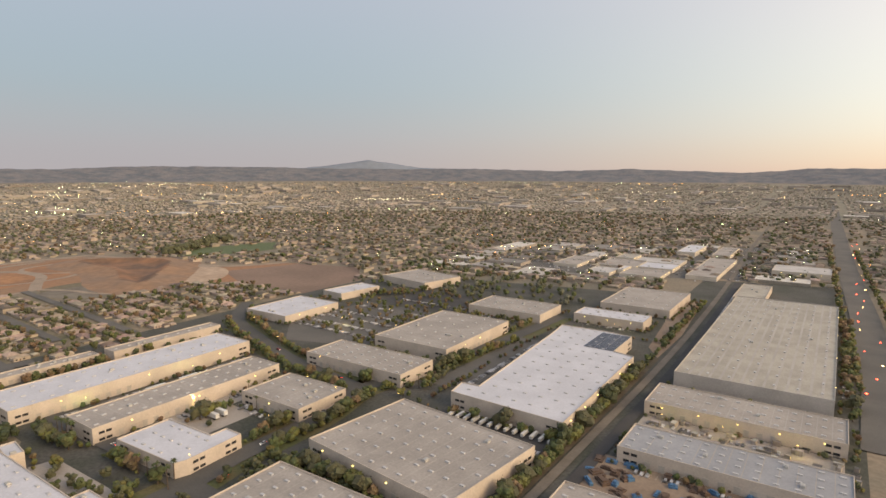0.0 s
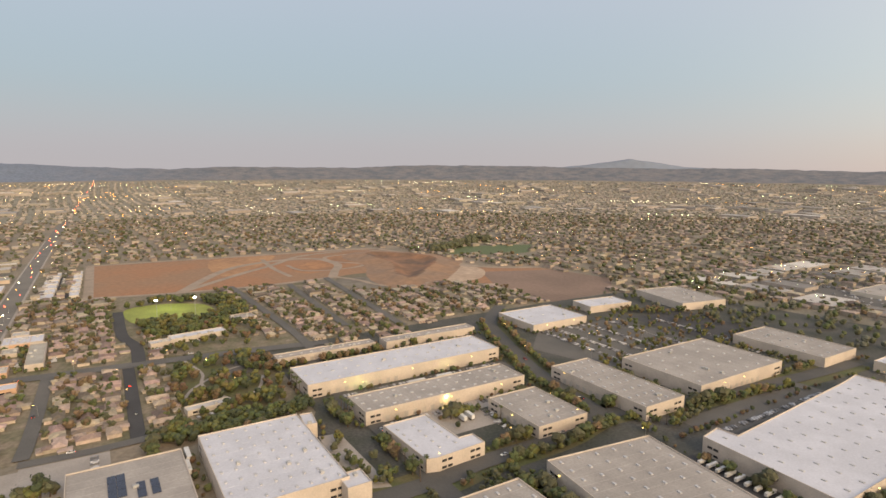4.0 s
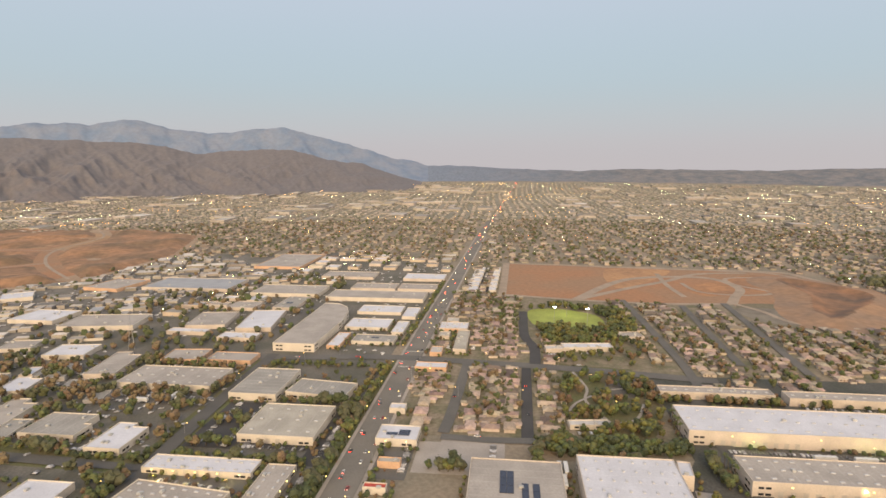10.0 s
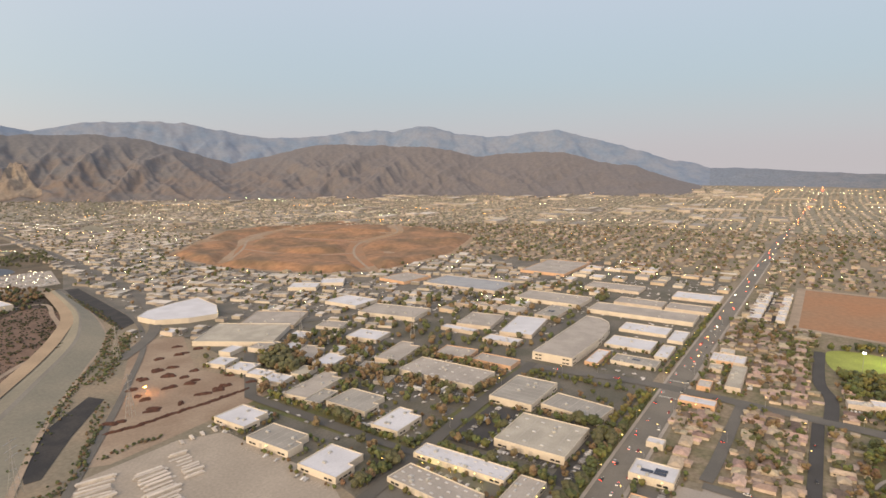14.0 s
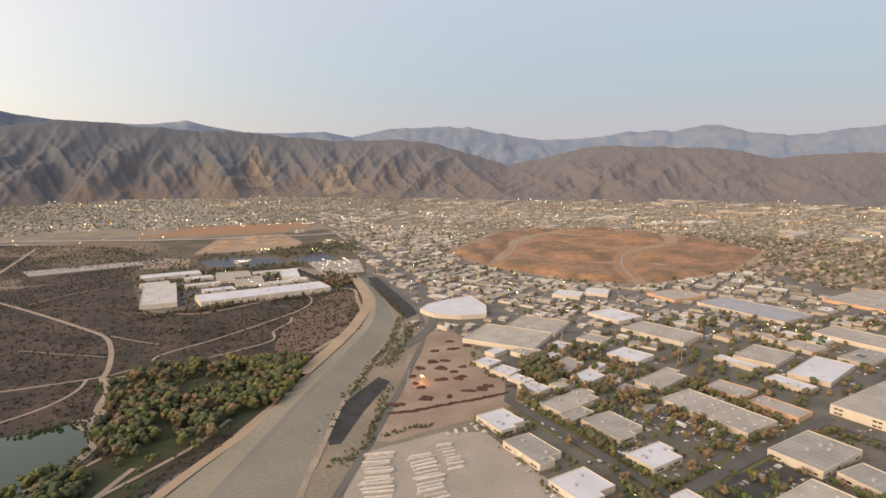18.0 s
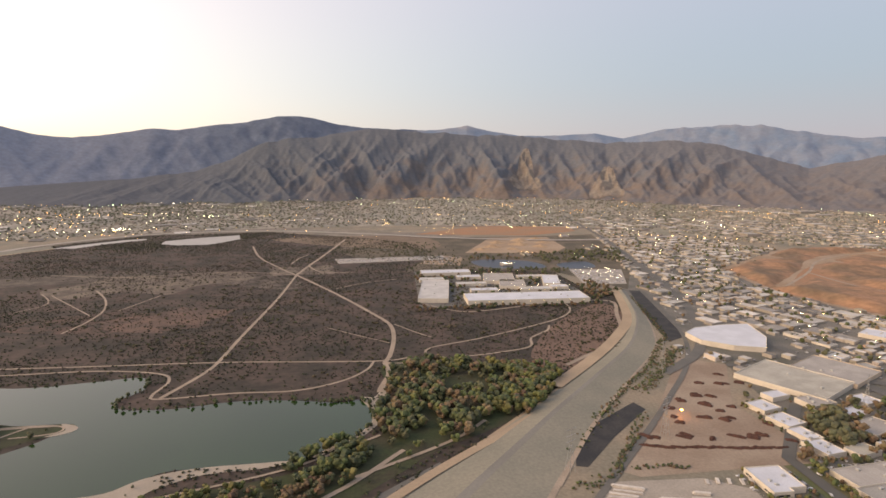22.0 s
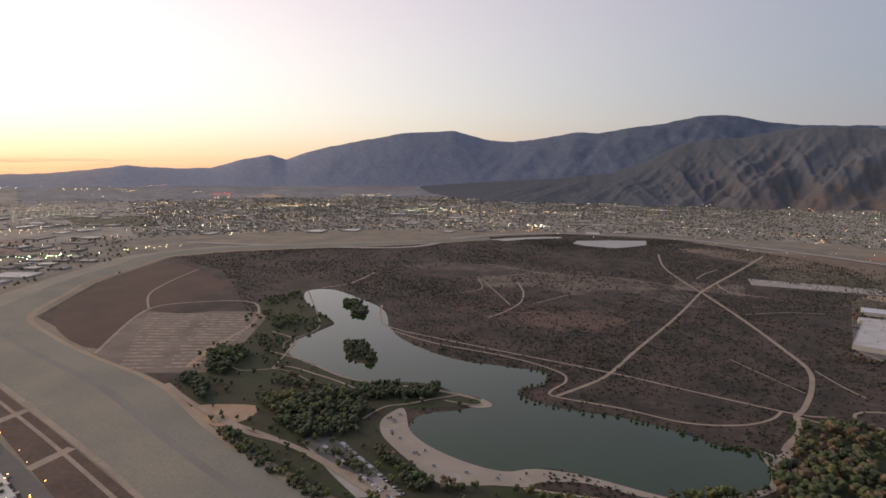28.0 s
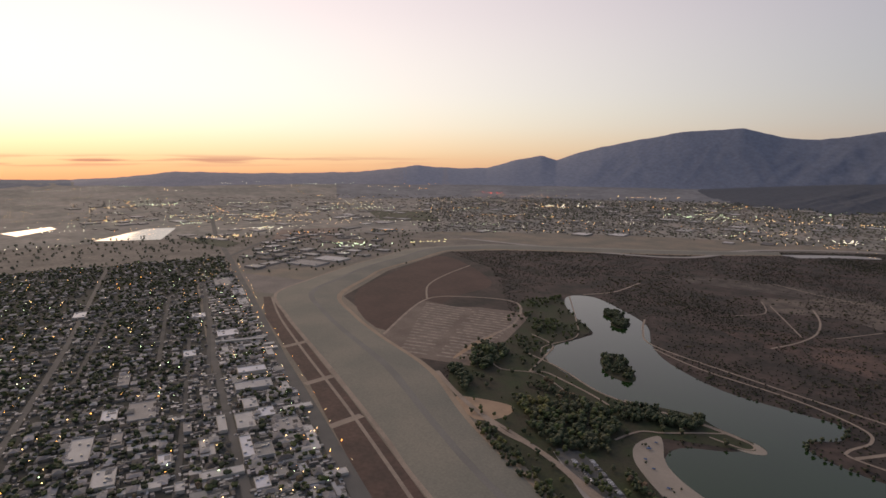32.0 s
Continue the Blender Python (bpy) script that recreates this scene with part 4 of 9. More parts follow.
def rough_ground(name, poly, step, height, seed, size, material, label):
    """Uneven heaped earth: a grid inside an outline, raised by folded noise and let down to the edge."""
    p = np.array(poly)
    xs, ys = np.arange(p[:, 0].min(), p[:, 0].max(), step), np.arange(p[:, 1].min(), p[:, 1].max(), step)
    X, Y = np.meshgrid(xs, ys)
    edge = np.full(X.shape, 1e9)
    for (x0, y0), (x1, y1) in zip(poly, list(poly[1:]) + [poly[0]]):
        d = np.array((x1 - x0, y1 - y0), float)
        L = max(np.hypot(*d), 1e-6)
        t = np.clip(((X - x0) * d[0] + (Y - y0) * d[1]) / L / L, 0, 1)
        edge = np.minimum(edge, np.hypot(X - x0 - t * d[0], Y - y0 - t * d[1]))
    ins = inside(X, Y, poly)
    for line, width in ROADS:
        if min(math.dist(line[0], q) for q in poly) > 900:
            continue
        for (x0, y0), (x1, y1) in zip(line, line[1:]):
            d = np.array((x1 - x0, y1 - y0), float)
            L = max(np.hypot(*d), 1e-6)
            t = np.clip(((X - x0) * d[0] + (Y - y0) * d[1]) / L / L, 0, 1)
            edge = np.minimum(edge, np.maximum(np.hypot(X - x0 - t * d[0], Y - y0 - t * d[1]) - width / 2 - 2, 0))
    Z = -0.3 + (height + 0.45) * np.clip((edge - 1.6 * step) / (12 if step < 8 else 24), 0, 1) * np.clip(0.45 + 0.55 * relief(X, Y, seed, size), 0, 1.5)
    n = len(xs)
    i = (np.arange(len(ys) - 1)[:, None] * n + np.arange(n - 1)[None, :]).ravel()
    f = np.stack([i, i + 1, i + n + 1, i + n], -1)
    f = f[ins.ravel()[f].all(1)]
    return tagged(new(name, fast_mesh(name, np.stack([X, Y, Z], -1).reshape(-1, 3), f, material, True)), label, "field", kind="structure")


for pts in ([(800, 1050), (950, 1180), (1100, 1330), (1300, 1420), (1560, 1440)], [(900, 740), (1040, 900), (1200, 1010), (1420, 1060), (1570, 1180)], [(1100, 1330), (1180, 1180), (1200, 1010)], [(1040, 900), (950, 1000), (950, 1180)], [(1300, 1420), (1330, 1250), (1420, 1060)]):
    road("dirt_road", pts, 6, dirt_path, "pale haul road winding through the quarry")
rough_ground("quarry_heaps", BROWN, 9, 14, 51, 85, mat("heaped quarry earth", (0.285, 0.160, 0.092), 0.95, 0.4, 0.014, 0.08, second=(0.150, 0.100, 0.062)), "heaped and gullied tan quarry earth")
PIT = [(1000, -440), (1000, -470), (915, -525), (850, -495), (790, -440), (750, -398), (800, -402), (870, -432), (940, -440)]


def pit(rim):
    """A dug pit: a bank rising to a rim, and steep gullied sides falling to a dark floor."""
    poly = smooth(PIT, 4)
    p = np.array(poly)
    X, Y = np.meshgrid(np.arange(p[:, 0].min() - 60, p[:, 0].max() + 60, 5.0), np.arange(p[:, 1].min() - 60, p[:, 1].max() + 60, 5.0))
    edge = np.full(X.shape, 1e9)
    for (x0, y0), (x1, y1) in zip(poly, poly[1:] + poly[:1]):
        d = np.array((x1 - x0, y1 - y0), float)
        t = np.clip(((X - x0) * d[0] + (Y - y0) * d[1]) / max(d @ d, 1e-6), 0, 1)
        edge = np.minimum(edge, np.hypot(X - x0 - t * d[0], Y - y0 - t * d[1]))
    ins = inside(X, Y, poly)
    rough = relief(X, Y, 52, 30)
    Z = np.where(ins, rim * np.clip(1 - edge / 18, 0, 1) ** 1.3 + 0.3 + 1.1 * np.clip(edge / 15, 0, 1) * np.clip(rough, 0, 1), rim * np.clip(1 - edge / 52, 0, 1) ** 1.6 + 0.5 * np.clip(rough, 0, 1) * np.clip(1 - edge / 40, 0, 1) - 0.4 * (edge > 50))
    n = X.shape[1]
    i = (np.arange(X.shape[0] - 1)[:, None] * n + np.arange(n - 1)[None, :]).ravel()
    f = np.stack([i, i + 1, i + n + 1, i + n], -1)
    near_pit = (edge < 58).ravel()[f].all(1) | ins.ravel()[f].any(1)
    f, held = f[near_pit], ins.ravel()[f].any(1)[near_pit]
    v = np.stack([X, Y, Z], -1).reshape(-1, 3)
    for name, sel, m_, text in (("pit_sides", held, mat("gullied pit earth", (0.240, 0.128, 0.072), 0.95, 0.3, 0.02, 0.1, second=(0.120, 0.078, 0.054)), "gullied dark sides of a gravel pit"), ("pit_bank", ~held, mat("banked pit earth", (0.27, 0.165, 0.10), 0.95, 0.25, 0.02, 0.1, second=(0.22, 0.15, 0.105)), "tan earth banked up round a gravel pit")):
        tagged(new(name, fast_mesh(name, v, f[sel], m_, True)), text, "pit", kind="structure")


pit(6.0)
for pts, z, colour, second, text in (([(940, -280), (1005, -350), (1062, -420), (1035, -452), (985, -420), (935, -420), (915, -360), (885, -293)], 0.13, (0.34, 0.175, 0.085), (0.24, 0.130, 0.072), "orange-brown cut slope of the pit"),
                                     ([(812, -306), (806, -384), (739, -370), (745, -316)], 0.15, (0.175, 0.155, 0.125), (0.125, 0.110, 0.090), "grey damp floor of the pit"),
                                     ([(805, -470), (838, -530), (774, -545), (712, -491), (728, -420)], 0.15, (0.40, 0.305, 0.225), (0.35, 0.26, 0.19), "pale levelled terrace beside the pit"),
                                     ([(1090, -180), (1100, -290), (1010, -250), (930, -170)], 0.12, (0.36, 0.205, 0.105), (0.29, 0.165, 0.09), "orange-tan worked earth of the field")):
    sheet("field", smooth(pts), z, mat(text, colour, 0.95, 0.3, 0.02, 0.1, second=second), text, "field")
road("dirt_road", [(1044, -445), (923, -424), (782, -390), (728, -383)], 13, dirt_path, "broad pale ramp down into the pit")
road("dirt_road", [(1059, -262), (961, -254), (875, -258)], 8, dirt_path, "pale haul road curving over the field")
road("dirt_road", [(979, -282), (916, -289), (896, -332), (903, -380), (925, -398), (972, -365), (1025, -368), (1041, -430)], 7, dirt_path, "pale haul road winding round the cut slope")
road("dirt_road", [(1112, -175), (1118, -263), (1095, -387), (1078, -465), (964, -510), (803, -540)], 9, dirt_path, "pale track along the rim of the field")
road("dirt_road", [(838, -96), (930, -190), (990, -260), (1060, -330), (1080, -420)], 11, dirt_path, "pale haul road over the field to the pit")
road("dirt_road", [(842, -312), (800, -335), (745, -350), (715, -400)], 8, dirt_path, "pale haul road beside the pit")
works_scrub = mat("olive-brown waste ground", (0.120, 0.094, 0.068), 0.95, 0.45, 0.015, 0.12, second=(0.066, 0.058, 0.040))
sheet("waste_ground", [(60, 1290), (240, 1300), (400, 1240), (480, 1060), (560, 1230), (640, 1500), (720, 1900), (520, 1870), (300, 1870), (120, 1900), (90, 1700), (130, 1480)], 0.09, works_scrub, "olive-brown waste ground round the settling ponds", "ground")
sheet("waste_ground", [(-137, 1666), (166, 1784), (223, 1563), (-34, 1455)], 0.10, works_scrub, "olive-brown waste ground beyond the scrub", "ground")
sheet("vehicle_lot", [(436, 1284), (554, 1264), (500, 1111), (412, 1111)], 0.18, concrete, "pale vehicle lot beside the works", "car park")
sheet("vehicle_lot", [(142, 1516), (217, 1472), (194, 1353), (103, 1390)], 0.18, tan_earth, "dusty lorry lot in the waste ground", "car park")
sheet("earth_field", [(252, 2176), (714, 2085), (885, 2007), (1070, 1894), (1172, 2262), (741, 2479)], 0.3, mat("grey-brown plain", (0.15, 0.12, 0.10), 0.95, 0.2, 0.01, 0.1), "grey-brown bare ground below the foothills", "field")
sheet("earth_field", [(126, 1964), (348, 2164), (717, 2202), (699, 1996), (507, 1891)], 0.35, red_field, "orange-brown bare field", "field")
sheet("earth_field", [(235, 1544), (361, 1849), (550, 1849), (537, 1614), (476, 1517)], 0.12, tan_earth, "tan sand and gravel works", "field")
sheet("earth_field", smooth([(-330, 1900), (-100, 1700), (150, 1640), (180, 1800), (60, 1940)]), 0.1, mat("tan scrub ground", (0.17, 0.125, 0.09), 0.95, 0.3, 0.01, 0.1), "tan bare patch in the scrub", "field")
sheet("bare_patch", smooth([(-560, 900), (-400, 860), (-250, 890), (-280, 960), (-480, 980)]), 0.09, mat("reddish scrub soil", (0.088, 0.055, 0.042), 0.95, 0.5, 0.03, 0.1, second=(0.04, 0.031, 0.025)), "reddish bare patch in the scrub", "field")
sheet("bare_patch", smooth([(-850, 1180), (-560, 1250), (-330, 1200), (-160, 1130), (-200, 1260), (-480, 1370), (-800, 1290)]), 0.09, mat("pale scrub soil", (0.105, 0.085, 0.068), 0.95, 0.5, 0.03, 0.1, second=(0.045, 0.036, 0.029)), "pale thin-grown ground in the scrub", "field")
sheet("bare_patch", smooth([(-1420, 900), (-1300, 680), (-1110, 480), (-840, 420), (-980, 640), (-1060, 800)]), 0.08, mat("reddish-brown basin floor", (0.085, 0.050, 0.038), 0.95, 0.25, 0.012, 0.1), "reddish-brown flat ground behind the dam", "field")
sheet("bare_patch", smooth([(230, 650), (345, 770), (395, 880), (380, 960), (260, 830), (190, 690)]), 0.08, mat("reddish dry soil", (0.15, 0.098, 0.075), 0.95, 0.3, 0.012, 0.1), "reddish dry soil along the dam", "field")
for k, pts in enumerate(([(229, 1406), (288, 1431), (376, 1391), (385, 1304), (260, 1318)], [(432, 1353), (507, 1376), (504, 1297), (432, 1290)])):
    sheet("pond", smooth(pts), 0.16, mat("blue-black pond water", (0.014, 0.018, 0.032), 0.35, 0.1), "dark blue settling pond", "pond")
OPEN_GRASS = [[(-648, 1179), (-590, 1250), (-553, 1316), (-430, 1290), (-310, 1345), (-254, 1249), (-340, 1190), (-386, 1123), (-480, 1140), (-560, 1093)], [(-259, 1382), (-170, 1370), (-98, 1413), (-107, 1295), (-226, 1269)]]
RED_EARTH = [[(-430, 925), (-398, 960), (-360, 955), (-328, 1019), (-285, 985), (-230, 990), (-255, 940), (-270, 900), (-330, 895), (-308, 853), (-385, 865)]]


def ragged(pts, reach):
    """An outline broken up into tongues and bays, as dry growth ends."""
    p = np.array(split(list(pts) + [pts[0]], 9)[:-1])
    wob = fractal(p[:, 0] / 26, p[:, 1] / 26, 77, 4) * reach
    mid = p.mean(0)
    out = p + (p - mid) / np.linalg.norm(p - mid, axis=1)[:, None] * wob[:, None]
    return [tuple(q) for q in out]


for pts in OPEN_GRASS:
    sheet("bare_patch", ragged(pts, 22), 0.1, mat("dry open grass", (0.150, 0.120, 0.094), 0.95, 0.4, 0.03, 0.3, second=(0.080, 0.063, 0.050)), "dry tan grass in a gap of the brush", "field")
for pts in RED_EARTH:
    sheet("bare_patch", ragged(pts, 16), 0.1, mat("bare reddish earth", (0.125, 0.078, 0.058), 0.95, 0.4, 0.03, 0.3, second=(0.075, 0.052, 0.042)), "bare reddish earth in a gap of the brush", "field")
PALE_BASINS = [[(-914, 1750), (-860, 1830), (-790, 1915), (-730, 1942), (-715, 1915), (-800, 1830), (-850, 1745)], [(-650, 1880), (-560, 1950), (-455, 2005), (-430, 1900), (-489, 1785), (-580, 1775), (-640, 1810)]]
for pts in PALE_BASINS:
    sheet("pale_basin", pts, 0.3, mat("pale silt", (0.36, 0.345, 0.325), 0.6, 0.1, 0.02, 0.2), "pale silted spreading basin", "pond")
sheet("lake", smooth(LAKE, 4), 0.30, water, "still grey-green lake mirroring the sky", "lake")
sheet("park_lawn", smooth(PARK, 3), 0.14, park_grass, "dark green lakeside park lawn", "lawn")
sheet("beach", smooth([(-346, 478), (-321, 449), (-288, 432), (-243, 424), (-206, 428), (-185, 446), (-150, 458), (-100, 461), (-70, 462), (-95, 452), (-140, 447), (-172, 428), (-178, 416), (-202, 404), (-224, 390), (-246, 382), (-280, 396), (-315, 412), (-342, 429), (-360, 454), (-360, 487)], 4), 0.36, sand, "pale sandy beach round the swimming lagoon", "beach")
sheet("beach", smooth([(-20, 588), (-4, 590), (8, 630), (5, 560), (-3, 520), (-30, 484), (-60, 464), (-14, 514), (-8, 549)]), 0.36, sand, "narrow pale sand rim at the lake's end", "beach")
sheet("spit", smooth([(-372, 562), (-335, 556), (-292, 556), (-282, 546), (-300, 528), (-350, 530), (-420, 535)]), 0.38, park_grass, "grassy spit reaching into the lake", "lawn")
sheet("spit_sand", smooth([(-298, 556), (-284, 552), (-278, 543), (-287, 533), (-300, 530), (-288, 542)]), 0.44, sand, "pale sandy tip of the spit", "beach")
road("park_path", [(-440, 530), (-390, 541), (-350, 552), (-310, 554), (-292, 548), (-296, 536), (-330, 530)], 2.4, dirt_path, "pale path looping round the spit", "path", z=0.42)
sheet("sand_lot", smooth([(-556, 367), (-500, 406), (-480, 381), (-494, 350)]), 0.2, mat("orange-tan sand", (0.37, 0.26, 0.17), 0.95, 0.15, 0.05, 0.5), "tan sand lot beside the park", "field")
sheet("sand_lot", smooth([(-685, 455), (-722, 520), (-745, 590), (-700, 500), (-670, 440)]), 0.2, mat("orange-tan sand", (0.37, 0.26, 0.17)), "tan sand strip beside the park", "field")
LOT = [(-827, 402), (-993, 577), (-917, 600), (-886, 640), (-800, 692), (-768, 656), (-677, 528), (-633, 441), (-665, 420), (-724, 381)]
sheet("furrowed_lot", LOT, 0.15, mat("furrowed soil", (0.190, 0.148, 0.118), 0.95, 0.3, 0.02, 0.3, second=(0.140, 0.106, 0.084)), "furrowed brown overflow lot", "field")
for i in range(19):
    f = (i + 0.5) / 19
    a, b = Vector((-735 - 240 * f, 385 + 190 * f)), Vector((-650 - 140 * f, 450 + 225 * f))
    line = [q for q in split([tuple(a), tuple(b)], 7)]
    keep = inside([q[0] for q in line], [q[1] for q in line], inset(ccw(LOT), 5))
    line = [q for q, ok in zip(line, keep) if ok]
    if len(line) > 3:
        gap = 2 + i % 3
        for run in (line[:len(line) // 2 - 1], line[len(line) // 2 + gap % 2:]):
            if len(run) > 1:
                tagged(new("berm", ribbon_mesh("berm", run, 5.6, 0.21, mat("pale berm sand", (0.315, 0.258, 0.208), 0.95, 0.45, 0.08, 0.5))), "pale low berm across the lot", "berm", "berms in the lot")
sheet("dirt_yard", DIRTLOT, 0.1, lot_soil, "dusty tan yard with heaps of mulch", "yard")
sheet("concrete_yard", GREYLOT, 0.1, yard_concrete, "pale concrete storage yard", "yard")
sheet("basin", [(158, 428), (166, 452), (179, 484), (230, 523), (259, 545), (264, 527), (209, 473), (167, 425)], 0.2, black_liner, "long black-lined basin below the dam", "basin")
sheet("basin", [(478, 1050), (497, 1045), (430, 755), (396, 735), (420, 850)], 0.2, black_liner, "long black-lined basin below the dam", "basin")
verge_soil = mat("reddish verge", (0.105, 0.066, 0.050), 0.95, 0.35, 0.03, 0.2, second=(0.075, 0.050, 0.039))
sheet("brown_strip", [(-1190, 312), (-1039, 273), (-792, 243), (-695, 232), (-561, 210), (-451, 192), (-380, 184), (-385, 226), (-401, 228), (-503, 242), (-620, 257), (-819, 280), (-1019, 303), (-1180, 335)], 0.12, verge_soil, "reddish-brown verge along the dam", "verge")
road("dirt_track", [(-1180, 326), (-1019, 294), (-819, 268), (-620, 246), (-503, 231), (-395, 216)], 4, dirt_path, "pale track along the reddish verge", "track")
for x in (-560, -690, -850):
    tagged(new("dirt_road", ribbon_mesh("dirt_road", [(x, 0.137 * -x + 131), (x - 8, 0.137 * -x + 172)], 11, 0.2, dirt_path)), "pale ramp across the verge", "road", kind="structure")
warehouse(-913, 199, 72, 9, 76, 4, "pale", "white")
warehouse(-714, 168, 44, 26, 82, 5, "bluegray", "gray")
warehouse(-770, 180, 36, 22, 82, 5, "white", "white")
warehouse(-660, 150, 30, 16, -8, 4.5, "pale", "white")
sheet("lot", [(-1480, 330), (-1300, 445), (-1200, 345), (-1240, 312)], 0.12, mat("grey bare lot", (0.22, 0.19, 0.165), 0.95, 0.2, 0.02, 0.2), "grey bare lot by the dam's bend", "field")
for pts in ([(-2290, 45), (-2537, 233), (-2517, 336), (-2215, 244)], [(-2630, -235), (-2752, -84), (-2678, -64), (-2525, -179)]):
    sheet("pond", pts, 0.8, mat("far pond water", (0.02, 0.022, 0.025), 0.05, 0.1), "quarry pond shining under the evening sky", "pond")

# ---- the dam ----
DAM = [((470, 1045), (450, 1045)), ((432, 889), (396, 870)), ((400, 788), (345, 775)), ((363, 706), (290, 700)), ((291, 614), (212, 612)), ((206, 506), (132, 525)), ((138, 403), (50, 440)), ((60, 290), (-30, 365)), ((-80, 205), (-120, 300)),
       ((-400, 229), (-312, 315)), ((-511, 245), (-488, 345)), ((-730, 271), (-642, 390)), ((-900, 290), (-824, 401)), ((-1024, 305), (-961, 417))]
DAM += [((-1207, 339), (-1116, 454)), ((-1309, 449), (-1250, 580)), ((-1425, 606), (-1323, 654)), ((-1510, 745), (-1402, 803)), ((-1594, 890), (-1488, 950)), ((-1560, 1090), (-1455, 1040)), ((-1507, 1193), (-1414, 1118)), ((-1154, 1545), (-1093, 1462)), ((-950, 1797), (-900, 1740))]
outer, inner = smooth([d[0] for d in DAM], 5, False), smooth([d[1] for d in DAM], 5, False)
dam = thing("dam", "long grey gravel-faced embankment dam with a flat crest", "dam", kind="structure")


def dam_strip(name, f0, z0, f1, z1, material, label=""):
    v = []
    for o, i in zip(outer, inner):
        for f, z in ((f0, z0), (f1, z1)):
            v.append((o[0] + (i[0] - o[0]) * f, o[1] + (i[1] - o[1]) * f, z))
    part(name, mesh(name, v, [(2 * k, 2 * k + 2, 2 * k + 3, 2 * k + 1) for k in range(len(outer) - 1)], material), dam, label)


dam_strip("bench", 0.0, 0.25, 0.05, 0.6, dirt_path, "pale track along the foot")
dam_strip("slope", 0.05, 0.6, 0.52, 5.2, gravel)
dam_strip("crest_road", 0.52, 5.2, 0.60, 5.2, mat("grey crest road", (0.185, 0.175, 0.155), 0.9, 0.15, 0.02, 0.4), "grey road along the crest")
dam_strip("slope", 0.60, 5.2, 0.93, 1.6, gravel)
dam_strip("bench", 0.93, 1.6, 1.0, 0.3, crest_mat, "tan track along the inner foot")
sheet("dock_yard", [(343, -114), (340, -127), (266, -128), (274, -107)], 0.2, concrete, "pale concrete dock apron beside the warehouse", "yard")
road("dirt_road", [(262, 640), (215, 585), (125, 500), (40, 425), (-40, 345)], 9, crest_mat, "tan track along the dam", z=2.6)
road("dirt_road", [(448, 1040), (392, 862), (335, 765), (270, 680), (190, 590)], 16, crest_mat, "broad tan track along the dam", z=3.0)

# ---- tracks through the scrub and park ----
for pts, wdt in (([(-357, 1731), (-299, 1527), (-217, 1353), (-175, 1278)], 5), ([(-100, 1856), (-136, 1567), (-161, 1389), (-175, 1278)], 7), ([(-206, 1418), (-197, 1505), (-181, 1556)], 4), ([(-161, 1389), (-126, 1310), (-55, 1294)], 4),
                 ([(-175, 1278), (-179, 1056), (-192, 829), (-197, 717), (-206, 671), (-228, 609)], 5), ([(-175, 1278), (-76, 1080), (-11, 936), (17, 864), (21, 797), (15, 727), (7, 695)], 6), ([(24, 865), (54, 818), (74, 793)], 2.5),
                 ([(-660, 838), (-614, 777), (-554, 729), (-394, 720), (-197, 717), (-76, 706), (8, 701), (42, 713)], 3.4), ([(-545, 717), (-452, 699), (-334, 702), (-256, 685), (-235, 658), (-239, 619), (-227, 607), (-155, 615), (-90, 615), (-42, 638), (-15, 671), (-6, 702)], 3.4),
                 ([(76, 992), (120, 940), (160, 927), (246, 954), (326, 982)], 4), ([(61, 708), (67, 744), (136, 777), (215, 823), (285, 872), (318, 920), (324, 975)], 3.4), ([(256, 833), (245, 807), (213, 774), (200, 735), (152, 716), (119, 708), (101, 711)], 3.4),
                 ([(330, 983), (408, 970), (383, 882), (350, 785), (322, 737), (265, 693), (227, 661)], 6), ([(-597, 1127), (-509, 1026), (-458, 967)], 2.5), ([(-534, 1161), (-485, 1084), (-452, 1001), (-445, 928), (-452, 868)], 3.5), ([(-426, 997), (-397, 1105)], 2.5), ([(-80, 1128), (-16, 1185), (51, 1212)], 2.5), ([(-76, 857), (-40, 822), (15, 772)], 2),
                 ([(7, 695), (30, 690), (60, 708), (83, 706)], 3), ([(7, 695), (11, 655), (2, 615), (0, 600)], 6), ([(7, 695), (25, 672), (32, 655)], 2.5), ([(-856, 886), (-838, 960), (-870, 1080)], 5), ([(-620, 1140), (-570, 1062), (-590, 1000)], 2.5), ([(-700, 1330), (-520, 1290), (-330, 1330), (-175, 1278)], 3)):
    road("dirt_track", pts, wdt, dirt_path, "pale dirt track through the scrub", "track")
sheet("paved_strip", [(-107, 1483), (170, 1508), (176, 1447), (-95, 1412)], 0.2, concrete, "long pale paved strip in the scrub", "pavement")
for pts, wdt in (([(-495, 364), (-395, 363), (-302, 351), (-200, 340), (-60, 390), (20, 470)], 6), ([(-639, 543), (-557, 539), (-462, 522), (-362, 547), (-300, 552)], 4), ([(-640, 480), (-600, 470), (-560, 500), (-500, 490)], 3),
                 ([(-180, 412), (-76, 448), (0, 500)], 4), ([(-20, 430), (60, 480), (100, 520)], 5), ([(-590, 545), (-640, 580), (-650, 660), (-720, 730), (-860, 850)], 3)):
    road("park_path", pts, wdt * 0.75, dirt_path, "pale path through the lakeside park", "path", z=0.42)
sheet("car_park", [(-393, 373), (-381, 392), (-310, 369), (-259, 351), (-288, 328), (-327, 343)], 0.3, concrete, "grey car park beside the beach", "car park")
sheet("car_park", smooth([(-389, 371), (-387, 394), (-350, 389), (-293, 367), (-316, 355)], 3), 0.32, asphalt, "pale grey car park behind the beach", "car park")
